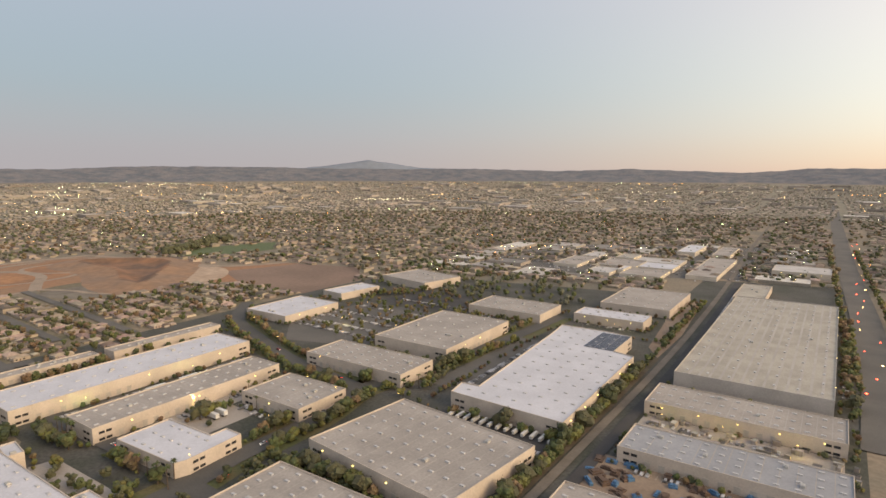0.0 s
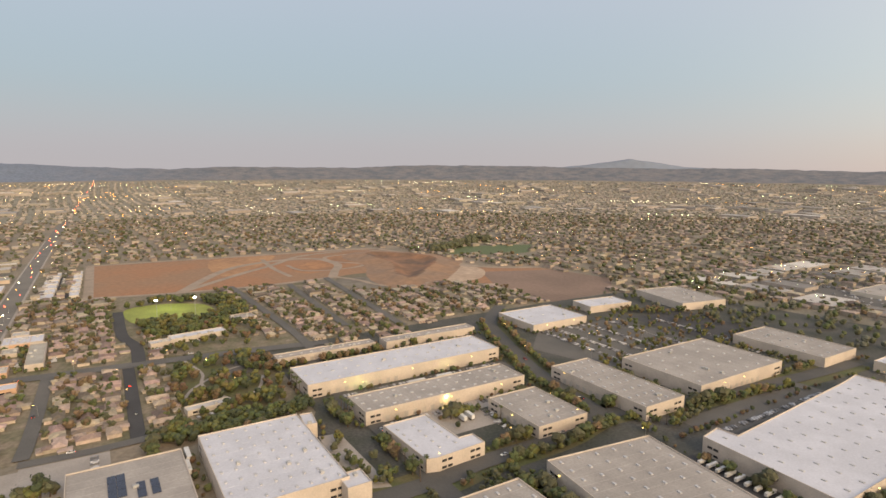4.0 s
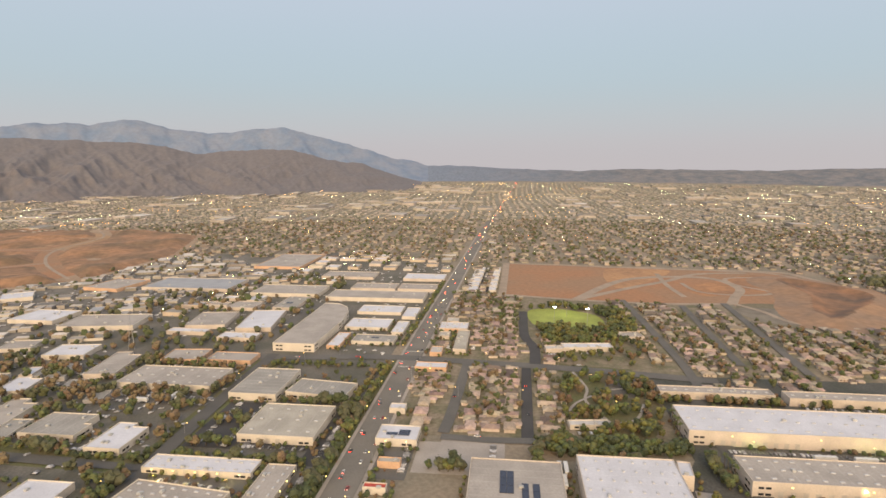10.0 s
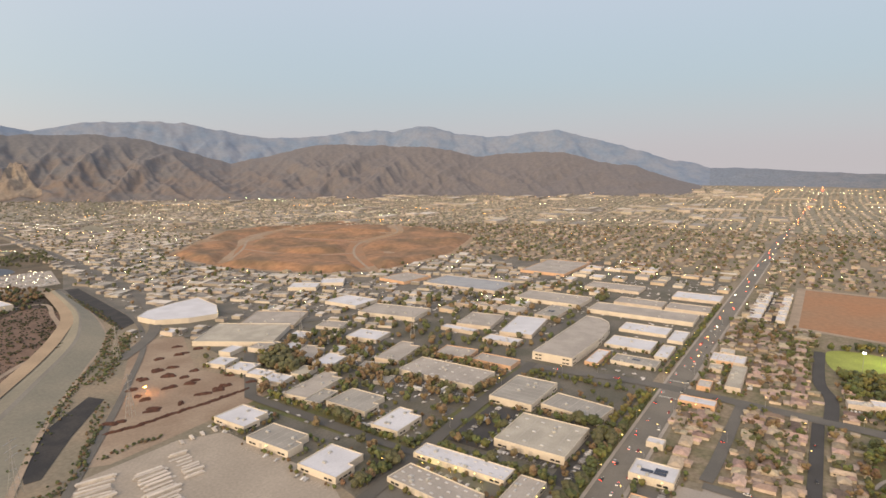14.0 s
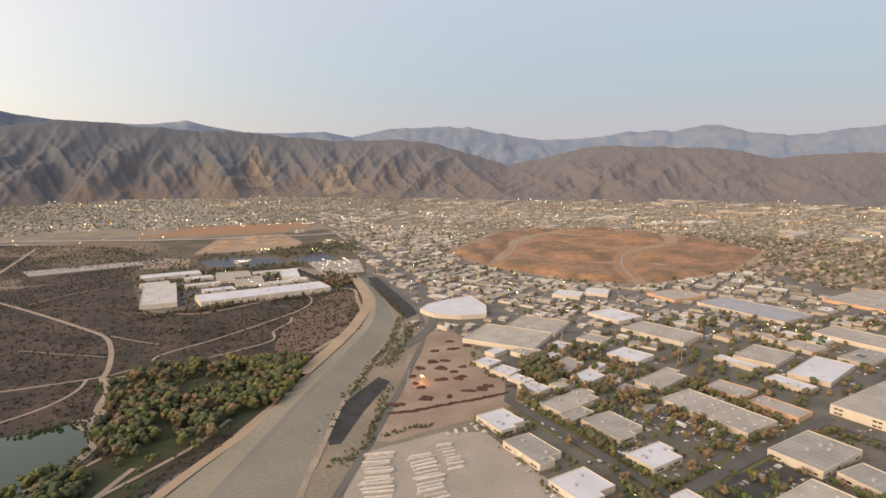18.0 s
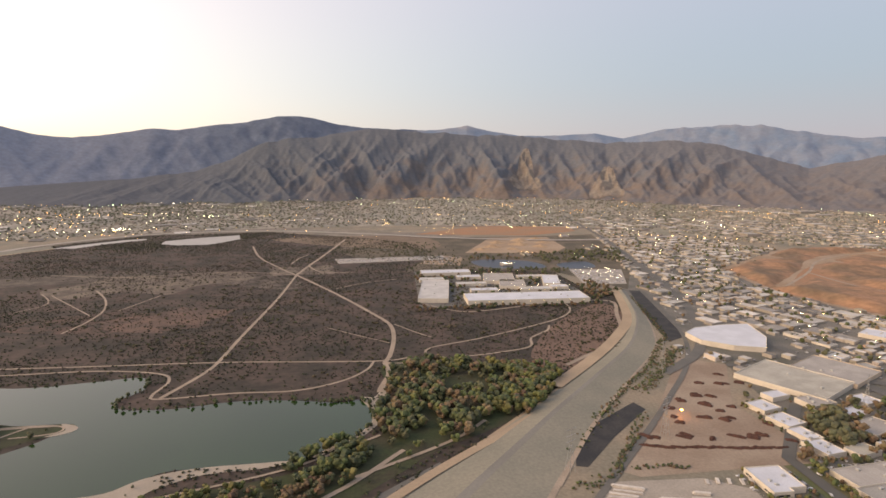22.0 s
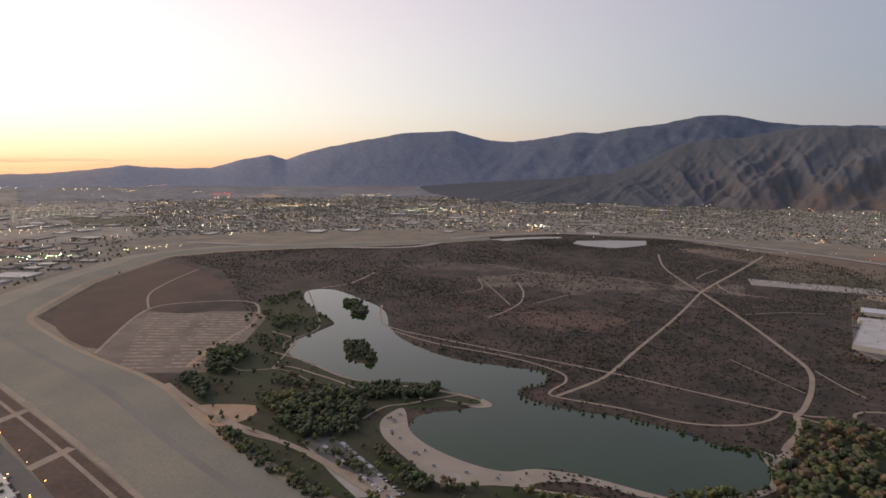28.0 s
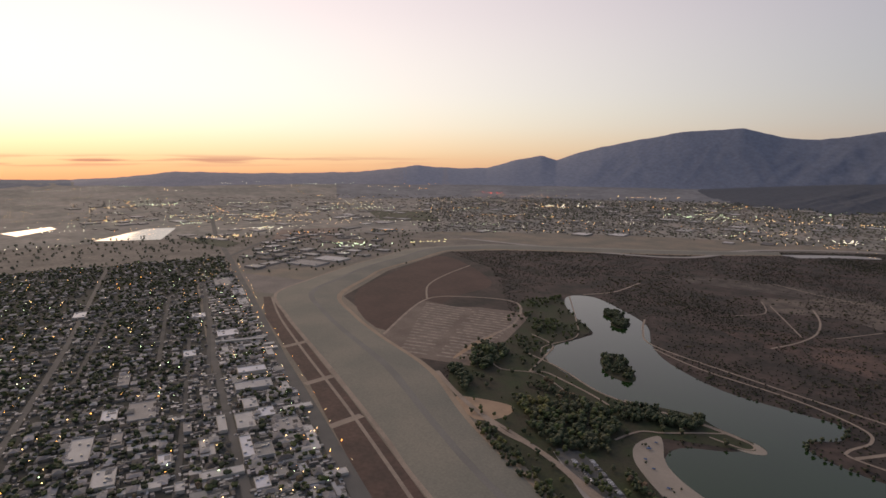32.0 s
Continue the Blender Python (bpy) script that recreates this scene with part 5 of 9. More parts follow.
for pts, wdt in (([(-640, 392), (-560, 372), (-459, 358), (-415, 362), (-370, 359), (-321, 349), (-250, 334)], 8), ([(-572, 496), (-558, 512), (-524, 512), (-470, 508), (-430, 500)], 4), ([(-377, 443), (-376, 479), (-360, 498), (-341, 528), (-325, 550)], 3.5), ([(-700, 610), (-640, 600), (-610, 560), (-572, 496)], 4)):
    road("park_path", pts, wdt * 0.8, dirt_path, "pale road through the lakeside park", "path", z=0.44)
sheet("car_park", [(-40, 372), (-25, 358), (60, 430), (48, 446)], 0.3, asphalt, "grey car park among the grove's trees", "car park")

for x, y, w, d, roof in ((200, 1070, 52, 22, "white"), (300, 1072, 62, 24, "pale"), (185, 1130, 60, 20, "pale"), (350, 1085, 34, 22, "white"), (320, 1190, 56, 20, "pale"), (190, 1200, 50, 24, "white"), (110, 1180, 50, 26, "pale")):
    warehouse(x, y, w, d, 0, 6, roof, "white", lamps=2)
sheet("works_yard", [(70, 962), (375, 962), (385, 1050), (380, 1210), (215, 1250), (80, 1290)], 0.15, asphalt, "grey yard round the white works", "yard")
road("dirt_road", [(120, 340), (150, 371), (236, 471), (300, 550), (375, 650), (430, 760), (470, 900), (500, 1040)], 6, asphalt, "narrow grey service road below the dam")
road("dirt_road", [(135, 400), (200, 500), (285, 610), (356, 705)], 4, dirt_path, "pale path along the dam's foot")
# ---- roads ----
road("road", [(200, 99.5), (320, 98), (645, 94.5), (977, 87), (1300, 79), (1780, 67), (2770, 24), (3800, -30), (4800, -80)], 20, mat("sun-bleached asphalt", (0.165, 0.153, 0.134), 0.9, 0.2, 0.03, 1.2, second=(0.135, 0.127, 0.113)), "broad grey arterial road running to the horizon", curve=False)
road("road", [(528, 700), (550, 250), (563, 126), (556, 13), (549, -60), (541, -118), (530, -190)], 15, asphalt, "grey cross street through the lights")
road("road", [(763, -21), (656, -20), (610, -29), (558, -28)], 11, new_asphalt, "freshly paved bending residential street")
road("road", [(556, 38), (443, 42), (402, 45)], 9, asphalt, "grey residential street")
road("road", [(545, -19), (396, -16)], 9, new_asphalt, "dark residential street", curve=False)
road("road", [(396, 46), (394, 10), (396, -22)], 9, asphalt, "grey residential street", curve=False)
road("road", [(260, -60), (258, -147), (262, -182), (263, -242), (272, -293), (259, -358), (243, -460), (235, -560)], 14, street, "grey street curving between warehouses")
road("road", [(272, -293), (357, -308), (431, -333), (507, -366), (560, -420)], 14, street, "grey street curving between warehouses")
road("road", [(230, -150), (330, -152), (432, -152), (500, -160)], 12, street, "grey driveway between warehouses")
road("railway_bed", [(114, -190), (112, -316), (110, -429), (111, -595), (119, -860), (137, -1246), (150, -1700)], 5.5, mat("ballast", (0.165, 0.145, 0.122), 0.95, 0.2, 0.05, 0.8), "straight tan railway bed", "railway")
sheet("verge", [(117, -480), (131, -506), (140, -600), (160, -704), (140, -720), (124, -700), (115, -560)], 0.07, lot_soil, "bare dirt strip beside the railway", "ground")
sheet("verge", [(118, -200), (128, -200), (124, -330), (121, -480), (115, -480), (116, -320)], 0.07, works_scrub, "weedy strip beside the railway", "ground")
road("road", [(103, -190), (101, -316), (99, -429), (100, -595), (108, -860)], 7, new_asphalt, "dark lane along the railway")
road("road", [(-30, -380), (-33, -500), (-27, -741), (-14, -1055), (-6, -1343), (10, -2000), (30, -3000)], 26, asphalt, "broad grey boulevard busy with traffic", curve=False)
road("road", [(-300, 165), (-420, 181), (-588, 203), (-788, 227), (-1133, 278), (-1733, 363), (-2300, 440), (-3000, 560)], 16, asphalt, "grey boulevard along the dam", curve=False)
road("road", [(-838, 146), (-1092, 187), (-1400, 235)], 9, asphalt, "grey side street")
road("road", [(-440, 96), (-838, 146)], 9, asphalt, "grey side street", curve=False)
road("road", [(-500, -112), (-680, -85), (-1037, -29), (-1750, 62)], 8, asphalt, "grey street between houses")
for pts in ([(-504, 48), (-750, 95), (-969, 134)], [(-734, 119), (-1040, 176), (-1098, 182), (-1400, 236)], [(-875, 79), (-1080, 112), (-1300, 150)], [(-845, -24), (-907, -12), (-1215, 40)], [(-640, 176), (-690, 30), (-720, -100)], [(-940, 214), (-985, 70), (-1010, -60)]):
    road("road", pts, 6, street, "narrow grey street between sheds and houses")
road("road", [(-1733, 363), (-1984, 530), (-2296, 759), (-2450, 891)], 14, asphalt, "grey road over the open ground")
road("freeway", [(-1700, 1150), (-1067, 1420), (-1000, 1757), (-761, 2040), (-377, 2108), (-8, 1978), (210, 1863), (600, 1760), (1000, 1820)], 24, concrete, "pale freeway below the foothills", z=1.0)
road("road", [(330, 620), (420, 700), (500, 860), (560, 1050), (640, 1400), (740, 1900), (820, 2500)], 14, asphalt, "grey road through the industrial district")
road("road", [(420, 640), (560, 560), (700, 470), (860, 430), (1050, 390), (1250, 360)], 13, asphalt, "grey road through the industrial district")
road("road", [(330, 230), (430, 235), (560, 238)], 12, street, "grey road between warehouses")
road("road", [(240, 225), (330, 228), (338, 420), (420, 520)], 11, street, "grey road between warehouses", curve=False)
for pts in ([(488, -165), (581, -171), (845, -163)], [(574, -226), (819, -238)], [(544, -279), (838, -300)]):
    road("road", pts, 9, asphalt, "straight residential street")
verge_turf = mat("verge turf", (0.085, 0.098, 0.038), 0.95, 0.35, 0.05, 0.6, second=(0.11, 0.098, 0.048))
for line, width in (([(260, -70), (258, -147), (262, -182), (263, -242), (272, -293), (259, -358), (243, -460), (235, -560)], 30), ([(272, -293), (357, -308), (431, -333), (507, -366)], 32), ([(560, -60), (549, -60), (541, -118)], 26), ([(245, 113.5), (560, 110.5)], 9), ([(245, 85), (400, 84)], 5), ([(340, 232), (560, 234)], 26), ([(336, 240), (338, 420)], 24)):
    tagged(new("verge", ribbon_mesh("verge", split(smooth(line, 6, False) if len(line) > 2 else line), width, 0.10, verge_turf)), "green planted verge along the street", "verge", kind="structure")
# parking and yards between the warehouses
for pts, m_, what in (([(120, -272), (205, -272), (205, -297), (120, -297)], new_asphalt, "dark loading yard"), ([(209, -330), (240, -330), (236, -470), (209, -470)], asphalt, "grey car park"), ([(250, -66), (300, -125), (345, -120), (345, -108), (285, -50)], new_asphalt, "dark loading yard"),
                      ([(410, -345), (450, -385), (450, -500), (330, -500), (330, -370)], asphalt, "large grey car park"), ([(330, -510), (445, -510), (430, -590), (330, -590)], new_asphalt, "dark empty car park"), ([(300, -185), (340, -185), (340, -278), (325, -278), (325, -225), (300, -225)], concrete, "pale concrete yard"),
                      ([(375, -140), (400, -140), (400, -300), (375, -300)], asphalt, "grey loading yard"), ([(345, 118), (345, 135), (365, 135), (365, 185), (425, 185), (428, 118)], new_asphalt, "dark car park"), ([(362, 225), (362, 186), (440, 186), (440, 225)], new_asphalt, "dark tree-lined car park"),
                      ([(428, 240), (428, 345), (446, 345), (446, 240)], asphalt, "grey car park"), ([(396, -12), (396, 0), (345, 0), (345, 60), (388, 60), (388, 45), (396, 45)], concrete, "pale paved lot"), ([(335, 62), (385, 62), (385, 85), (335, 85)], asphalt, "small car park"), ([(270, 125), (345, 125), (345, 235), (270, 235)], asphalt, "grey yard"),
                      ([(102, -250), (60, -250), (20, -262), (20, -297), (100, -297)], lot_soil, "dusty storage yard"), ([(-10, -338), (95, -338), (95, -362), (-10, -362)], concrete, "pale lit yard"), ([(265, -40), (288, -40), (288, 30), (265, 30)], new_asphalt, "dark yard"),
                      ([(625, 36), (680, 36), (680, 20), (625, 20)], new_asphalt, "dark car park"), ([(860, 64), (1090, 58), (1080, 14), (860, 18)], new_asphalt, "dark storage yard"), ([(600, 270), (780, 250), (780, 262), (600, 285)], asphalt, "grey loading lane"), ([(670, 440), (820, 440), (820, 560), (700, 560)], asphalt, "grey vehicle yard")):
    sheet("car_park", pts, 0.15, m_, what, "car park")
sheet("sports_field", smooth([(768, -28), (782, -66), (755, -112), (705, -116), (688, -79), (697, -35)]), 0.3, lit_grass, "floodlit green ball field", "field")
sheet("park_ground", smooth([(549, -60), (549, -119), (491, -127), (403, -103), (398, -60), (465, -45)]), 0.14, dry_grass, "dry grass of a small park", "lawn")
sheet("car_park", [(523, -90), (530, -118), (484, -108), (478, -80)], 0.3, asphalt, "small grey car park in the park", "car park")
for pts in ([(540, -62), (500, -70), (470, -66), (430, -80)], [(505, -120), (498, -90), (470, -60), (450, -50)], [(430, -80), (440, -100), (470, -112)]):
    road("park_path", pts, 2.5, concrete, "pale path winding through the park", "path")
sheet("golf_green", smooth([(930, -590), (1010, -640), (960, -800), (880, -720)]), 0.2, mat("dull turf", (0.10, 0.13, 0.05)), "dull green playing field", "field")


def arterial(x):
    """The arterial road's middle line."""
    return float(np.interp(x, [200, 320, 645, 977, 1300, 1780], [99.5, 98, 94.5, 87, 79, 67]))


line = [(240 + i * 40, arterial(240 + i * 40)) for i in range(34)]
tagged(new("median", ribbon_mesh("median", line, 1.8, 0.34, dry_grass)), "narrow planted median of the arterial road", "median", kind="structure")
for off in (-11.2, 11.2):
    line = [(240 + i * 40, arterial(240 + i * 40) + off) for i in range(34)]
    tagged(new("pavement", ribbon_mesh("pavement", line, 3.0, 0.30, concrete)), "pale concrete pavement beside the arterial road", "pavement", kind="structure")

line_paint = mat("lane paint", (0.55, 0.53, 0.48), 0.7, 0.2, 0.5, 2.0)
for off in (-6.6, -3.6, 3.6, 6.6):
    dashes = []
    for i in range(60):
        x = 240 + i * 9
        y = arterial(x) + off
        dashes.append((x, y - 0.12, 0.27, x + 3.2, y + 0.12, 0.29))
    tagged(new("lane_line", boxes("lane_line", dashes, line_paint)), "row of pale lane dashes on the arterial road", "lane marking", kind="stuff")
for x in (537, 583):
    bars = [(x - 1.6, 86.5 + i * 1.5, 0.56, x + 1.6, 87.2 + i * 1.5, 0.58) for i in range(12)]
    tagged(new("crosswalk", boxes("crosswalk", bars, line_paint)), "pale striped crossing at the junction", "lane marking", kind="stuff")

# ---- planting ----
nr = np.random.RandomState(11)
bark = mat("bark", (0.10, 0.075, 0.055), 0.9, 0.3, 1.0, 6.0)
LEAF = {
    "green": mat("green foliage", (0.088, 0.106, 0.032), 0.8, 0.35, 0.15, 1.0, spread=0.2, island=True, hue=0.03),
    "dark": mat("dark green foliage", (0.052, 0.066, 0.027), 0.8, 0.35, 0.15, 1.0, spread=0.2, island=True, hue=0.02),
    "autumn": mat("rusty autumn foliage", (0.135, 0.090, 0.047), 0.8, 0.35, 0.15, 1.0, spread=0.2, island=True, hue=0.025),
    "street": mat("olive street foliage", (0.084, 0.100, 0.036), 0.85, 0.3, 0.15, 1.0, spread=0.18, island=True, hue=0.03),
    "olive": mat("grey-olive foliage", (0.092, 0.095, 0.048), 0.85, 0.3, 0.15, 1.0, spread=0.18, island=True, hue=0.02),
    "rust": mat("faded rusty foliage", (0.165, 0.118, 0.066), 0.85, 0.3, 0.15, 1.0, spread=0.18, island=True, hue=0.02),
    # paler than real leaves: distance haze is put into this colour
    "far": mat("haze-lightened distant foliage", (0.168, 0.168, 0.112), 0.9, 0.3, 0.02, 0.2, spread=0.25, island=True),
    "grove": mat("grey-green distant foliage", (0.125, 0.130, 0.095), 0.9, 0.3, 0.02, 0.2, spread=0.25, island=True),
    "yellow": mat("yellow-green foliage", (0.130, 0.125, 0.034), 0.8, 0.35, 0.15, 1.0, spread=0.18, island=True, hue=0.03),
}


RHOMB_V = np.array([(x, y, z) for x in (-1, 1) for y in (-1, 1) for z in (-1, 1)] + [(2, 0, 0), (-2, 0, 0), (0, 2, 0), (0, -2, 0), (0, 0, 2), (0, 0, -2)], float) * (0.5, 0.5, 0.5)
RHOMB_F = np.array([(8, 6, 10, 7), (8, 7, 12, 5), (8, 5, 11, 4), (8, 4, 13, 6), (9, 3, 10, 2), (9, 1, 12, 3), (9, 0, 11, 1), (9, 2, 13, 0), (10, 3, 12, 7), (10, 6, 13, 2), (11, 5, 12, 1), (11, 0, 13, 4)])
CUBE_V = np.array([(x, y, z) for x in (-1, 1) for y in (-1, 1) for z in (-1, 1)], float) * 0.62
CUBE_F = np.array([(0, 1, 3, 2), (4, 6, 7, 5), (0, 4, 5, 1), (2, 3, 7, 6), (0, 2, 6, 4), (1, 5, 7, 3)])


def leaf_cloud(n, size, blobs, seed, rough=False):
    """A crown one unit high and wide: a few uneven leafy lobes, and small loose leaf sprays standing out from them."""
    r = np.random.RandomState(seed)
    c = r.uniform(-0.22, 0.22, (blobs, 3))
    c[:, 2] = r.uniform(0.34, 0.74, blobs) if blobs > 1 else 0.5
    rad = r.uniform(0.19, 0.31, blobs) if blobs > 2 else r.uniform(0.34, 0.42, blobs)
    base_v, base_f = (CUBE_V, CUBE_F) if rough else (RHOMB_V, RHOMB_F)
    v, f = [], []
    for k in range(blobs):
        q, _ = np.linalg.qr(r.normal(size=(3, 3)))
        w = (base_v @ (q * np.sign(np.linalg.det(q)))) * r.uniform(0.78, 1.22, (len(base_v), 1)) * rad[k] * (1.0, 1.0, 0.85) + c[k]
        v.append(w), f.append(base_f + k * len(base_v))
    if n:
        k = r.randint(0, blobs, n)
        d = r.normal(size=(n, 3))
        d /= np.linalg.norm(d, axis=1)[:, None]
        p = c[k] + d * (rad[k] * r.uniform(0.85, 1.12, n))[:, None]
        u = r.normal(size=(n, 3))
        u -= d * (u * d).sum(1)[:, None] * 0.8
        u /= np.linalg.norm(u, axis=1)[:, None]
        w = np.cross(d, u)
        w /= np.linalg.norm(w, axis=1)[:, None]
        s = (size * r.uniform(0.6, 1.3, n))[:, None]
        v.append(np.stack([p - u * s, p + w * s * 0.7, p + u * s, p - w * s * 0.7], 1).reshape(-1, 3))
        f.append(np.arange(4 * n).reshape(-1, 4) + blobs * len(base_v))
    return np.concatenate(v), np.concatenate(f)


def tube(path, radii, sides_=7):
    v, f = [], []
    for k, (p, r) in enumerate(zip(path, radii)):
        for i in range(sides_):
            a = 2 * math.pi * i / sides_
            v.append((p[0] + r * math.cos(a), p[1] + r * math.sin(a), p[2]))
    for k in range(len(path) - 1):
        for i in range(sides_):
            j = (i + 1) % sides_
            f.append((k * sides_ + i, k * sides_ + j, (k + 1) * sides_ + j, (k + 1) * sides_ + i))
    return v, f


def trunk_mesh(h, seed):
    r = random.Random(seed)
    v, f = tube([(0, 0, 0), (0.05 * h, 0, 0.25 * h), (0.03 * h, 0.04 * h, 0.55 * h)], [0.045 * h, 0.032 * h, 0.014 * h])
    for _ in range(4):
        a, z = r.uniform(0, 6.3), r.uniform(0.22, 0.4) * h
        lv, lf = tube([(0.04 * h, 0, z), (0.04 * h + 0.14 * h * math.cos(a), 0.14 * h * math.sin(a), z + 0.16 * h), (0.04 * h + 0.22 * h * math.cos(a), 0.22 * h * math.sin(a), z + 0.32 * h)], [0.02 * h, 0.012 * h, 0.005 * h], 5)
        f += [tuple(i + len(v) for i in q) for q in lf]
        v += lv
    return mesh("trunk", v, f, bark)


def make_tree(kind, h, seed, label):
    base = thing("tree", label, "tree", "trees")
    part("trunk", trunk_mesh(h, seed), base)
    v, f = leaf_cloud(150, 0.05, 11, seed)
    part("crown", fast_mesh("crown", v * (h * 0.95, h * 0.95, h), f, LEAF[kind]), base)
    return base


def make_palm(h, seed):
    base = thing("palm_tree", "tall slender fan palm with a small green crown", "tree", "palms")
    v, f = tube([(0, 0, 0), (0.1, 0, h * 0.5), (0.15, 0.05, h)], [0.32, 0.24, 0.2])
    part("trunk", mesh("trunk", v, f, bark), base)
    r = random.Random(seed)
    v, f = [], []
    for i in range(20):
        a, e = r.uniform(0, 6.3), r.uniform(-0.5, 0.9)
        d = Vector((math.cos(a), math.sin(a), 0))
        s = Vector((-d.y, d.x, 0)) * 0.42
        p0 = Vector((0.15, 0.05, h))
        p1, p2 = p0 + d * 1.1 + Vector((0, 0, e * 1.1)), p0 + d * 2.1 + Vector((0, 0, e * 0.9 - 0.5))
        k = len(v)
        v += [tuple(q) for q in (p0 - s * 0.3, p0 + s * 0.3, p1 + s, p1 - s, p2 + s * 0.3, p2 - s * 0.3)]
        f += [(k, k + 1, k + 2, k + 3), (k + 3, k + 2, k + 4, k + 5)]
    part("crown", mesh("crown", v, f, LEAF["green"]), base)
    return base


TREES = [make_tree("street", 8, 1, "leafy green street tree"), make_tree("olive", 10, 2, "dense dark green broadleaf tree"), make_tree("rust", 8, 3, "small rust-brown autumn street tree"), make_tree("yellow", 8, 4, "rounded yellow-green broadleaf street tree"), make_tree("street", 6, 5, "small rounded bright green tree"), make_tree("dark", 12, 6, "tall dark green spreading tree")]
PALM = make_palm(11, 7)
for i, t in enumerate(TREES + [PALM]):
    t.matrix_basis = pose(236 + 7 * i, 119, 0)


def plant(x, y, which=None, scale=None):
    src = TREES[which] if which is not None else TREES[nr.choice(6, p=[0.3, 0.2, 0.16, 0.12, 0.16, 0.06])]
    s = scale or nr.uniform(0.85, 1.4)
    c = copy_thing(src, pose(x, y, float(ground_z(x, y)), 0, 0, nr.uniform(0, 360)) @ Matrix.Scale(s, 4))
    return c


def scatter(name, tv, tf, xyz, size, label, category, material, tall=1.0):
    """One joined object of many turned and scaled copies of a small shape."""
    n = len(xyz)
    a = nr.uniform(0, 2 * np.pi, n)
    c, s = np.cos(a)[:, None], np.sin(a)[:, None]
    size = np.asarray(size, float)[:, None]
    tall = np.broadcast_to(np.asarray(tall, float), (n,))[:, None]
    X = (tv[None, :, 0] * c - tv[None, :, 1] * s) * size + xyz[:, 0:1]
    Y = (tv[None, :, 0] * s + tv[None, :, 1] * c) * size + xyz[:, 1:2]
    Z = tv[None, :, 2] * size * tall + xyz[:, 2:3]
    v = np.stack([X, Y, Z], -1).reshape(-1, 3)
    f = (tf[None] + (np.arange(n) * len(tv))[:, None, None]).reshape(-1, tf.shape[1])
    return tagged(new(name, fast_mesh(name, v, f, material)), label, category, kind="stuff")


def lift(x, y):
    return np.stack([x, y, ground_z(x, y)], -1)


def line_points(pts, step, off=0.0, jitter=1.0):
    out = []
    for a, b in zip(pts, pts[1:]):
        d = math.dist(a, b)
        ux, uy = (b[0] - a[0]) / max(d, 1e-6), (b[1] - a[1]) / max(d, 1e-6)
        for i in range(int(d / step)):
            s = (i + 0.5) * step
            out.append((a[0] + ux * s - uy * off + nr.uniform(-jitter, jitter), a[1] + uy * s + ux * off + nr.uniform(-jitter, jitter)))
    return out


def random_in(poly, n):
    p = np.array(poly)
    lo, hi = p.min(0), p.max(0)
    q = nr.uniform(lo, hi, (int(n * 4 + 20), 2))
    return q[inside(q[:, 0], q[:, 1], poly)][:n]


def clear_of_buildings(x, y, grow=0.0):
    ok = np.ones(len(x), bool)
    for cx, cy, r, hw, hd, a in FOOTPRINTS:
        dx, dy = x - cx, y - cy
        u, v = dx * math.cos(a) + dy * math.sin(a), -dx * math.sin(a) + dy * math.cos(a)
        ok &= ~((np.abs(u) < hw + grow) & (np.abs(v) < hd + grow))
    return ok


def clear_of_roads(x, y, grow=0.0):
    ok = np.ones(len(x), bool)
    for line, w in ROADS:
        pts = np.array(line)
        for a, b in zip(pts[:-1], pts[1:]):
            m = (a + b) / 2
            L = np.linalg.norm(b - a)
            near = (np.abs(x - m[0]) < L / 2 + w + grow) & (np.abs(y - m[1]) < L / 2 + w + grow)
            if not near.any():
                continue
            d = (b - a) / max(L, 1e-6)
            s = np.clip((x - a[0]) * d[0] + (y - a[1]) * d[1], 0, L)
            ok &= ~(near & (np.hypot(x - a[0] - s * d[0], y - a[1] - s * d[1]) < w / 2 + grow))
    return ok


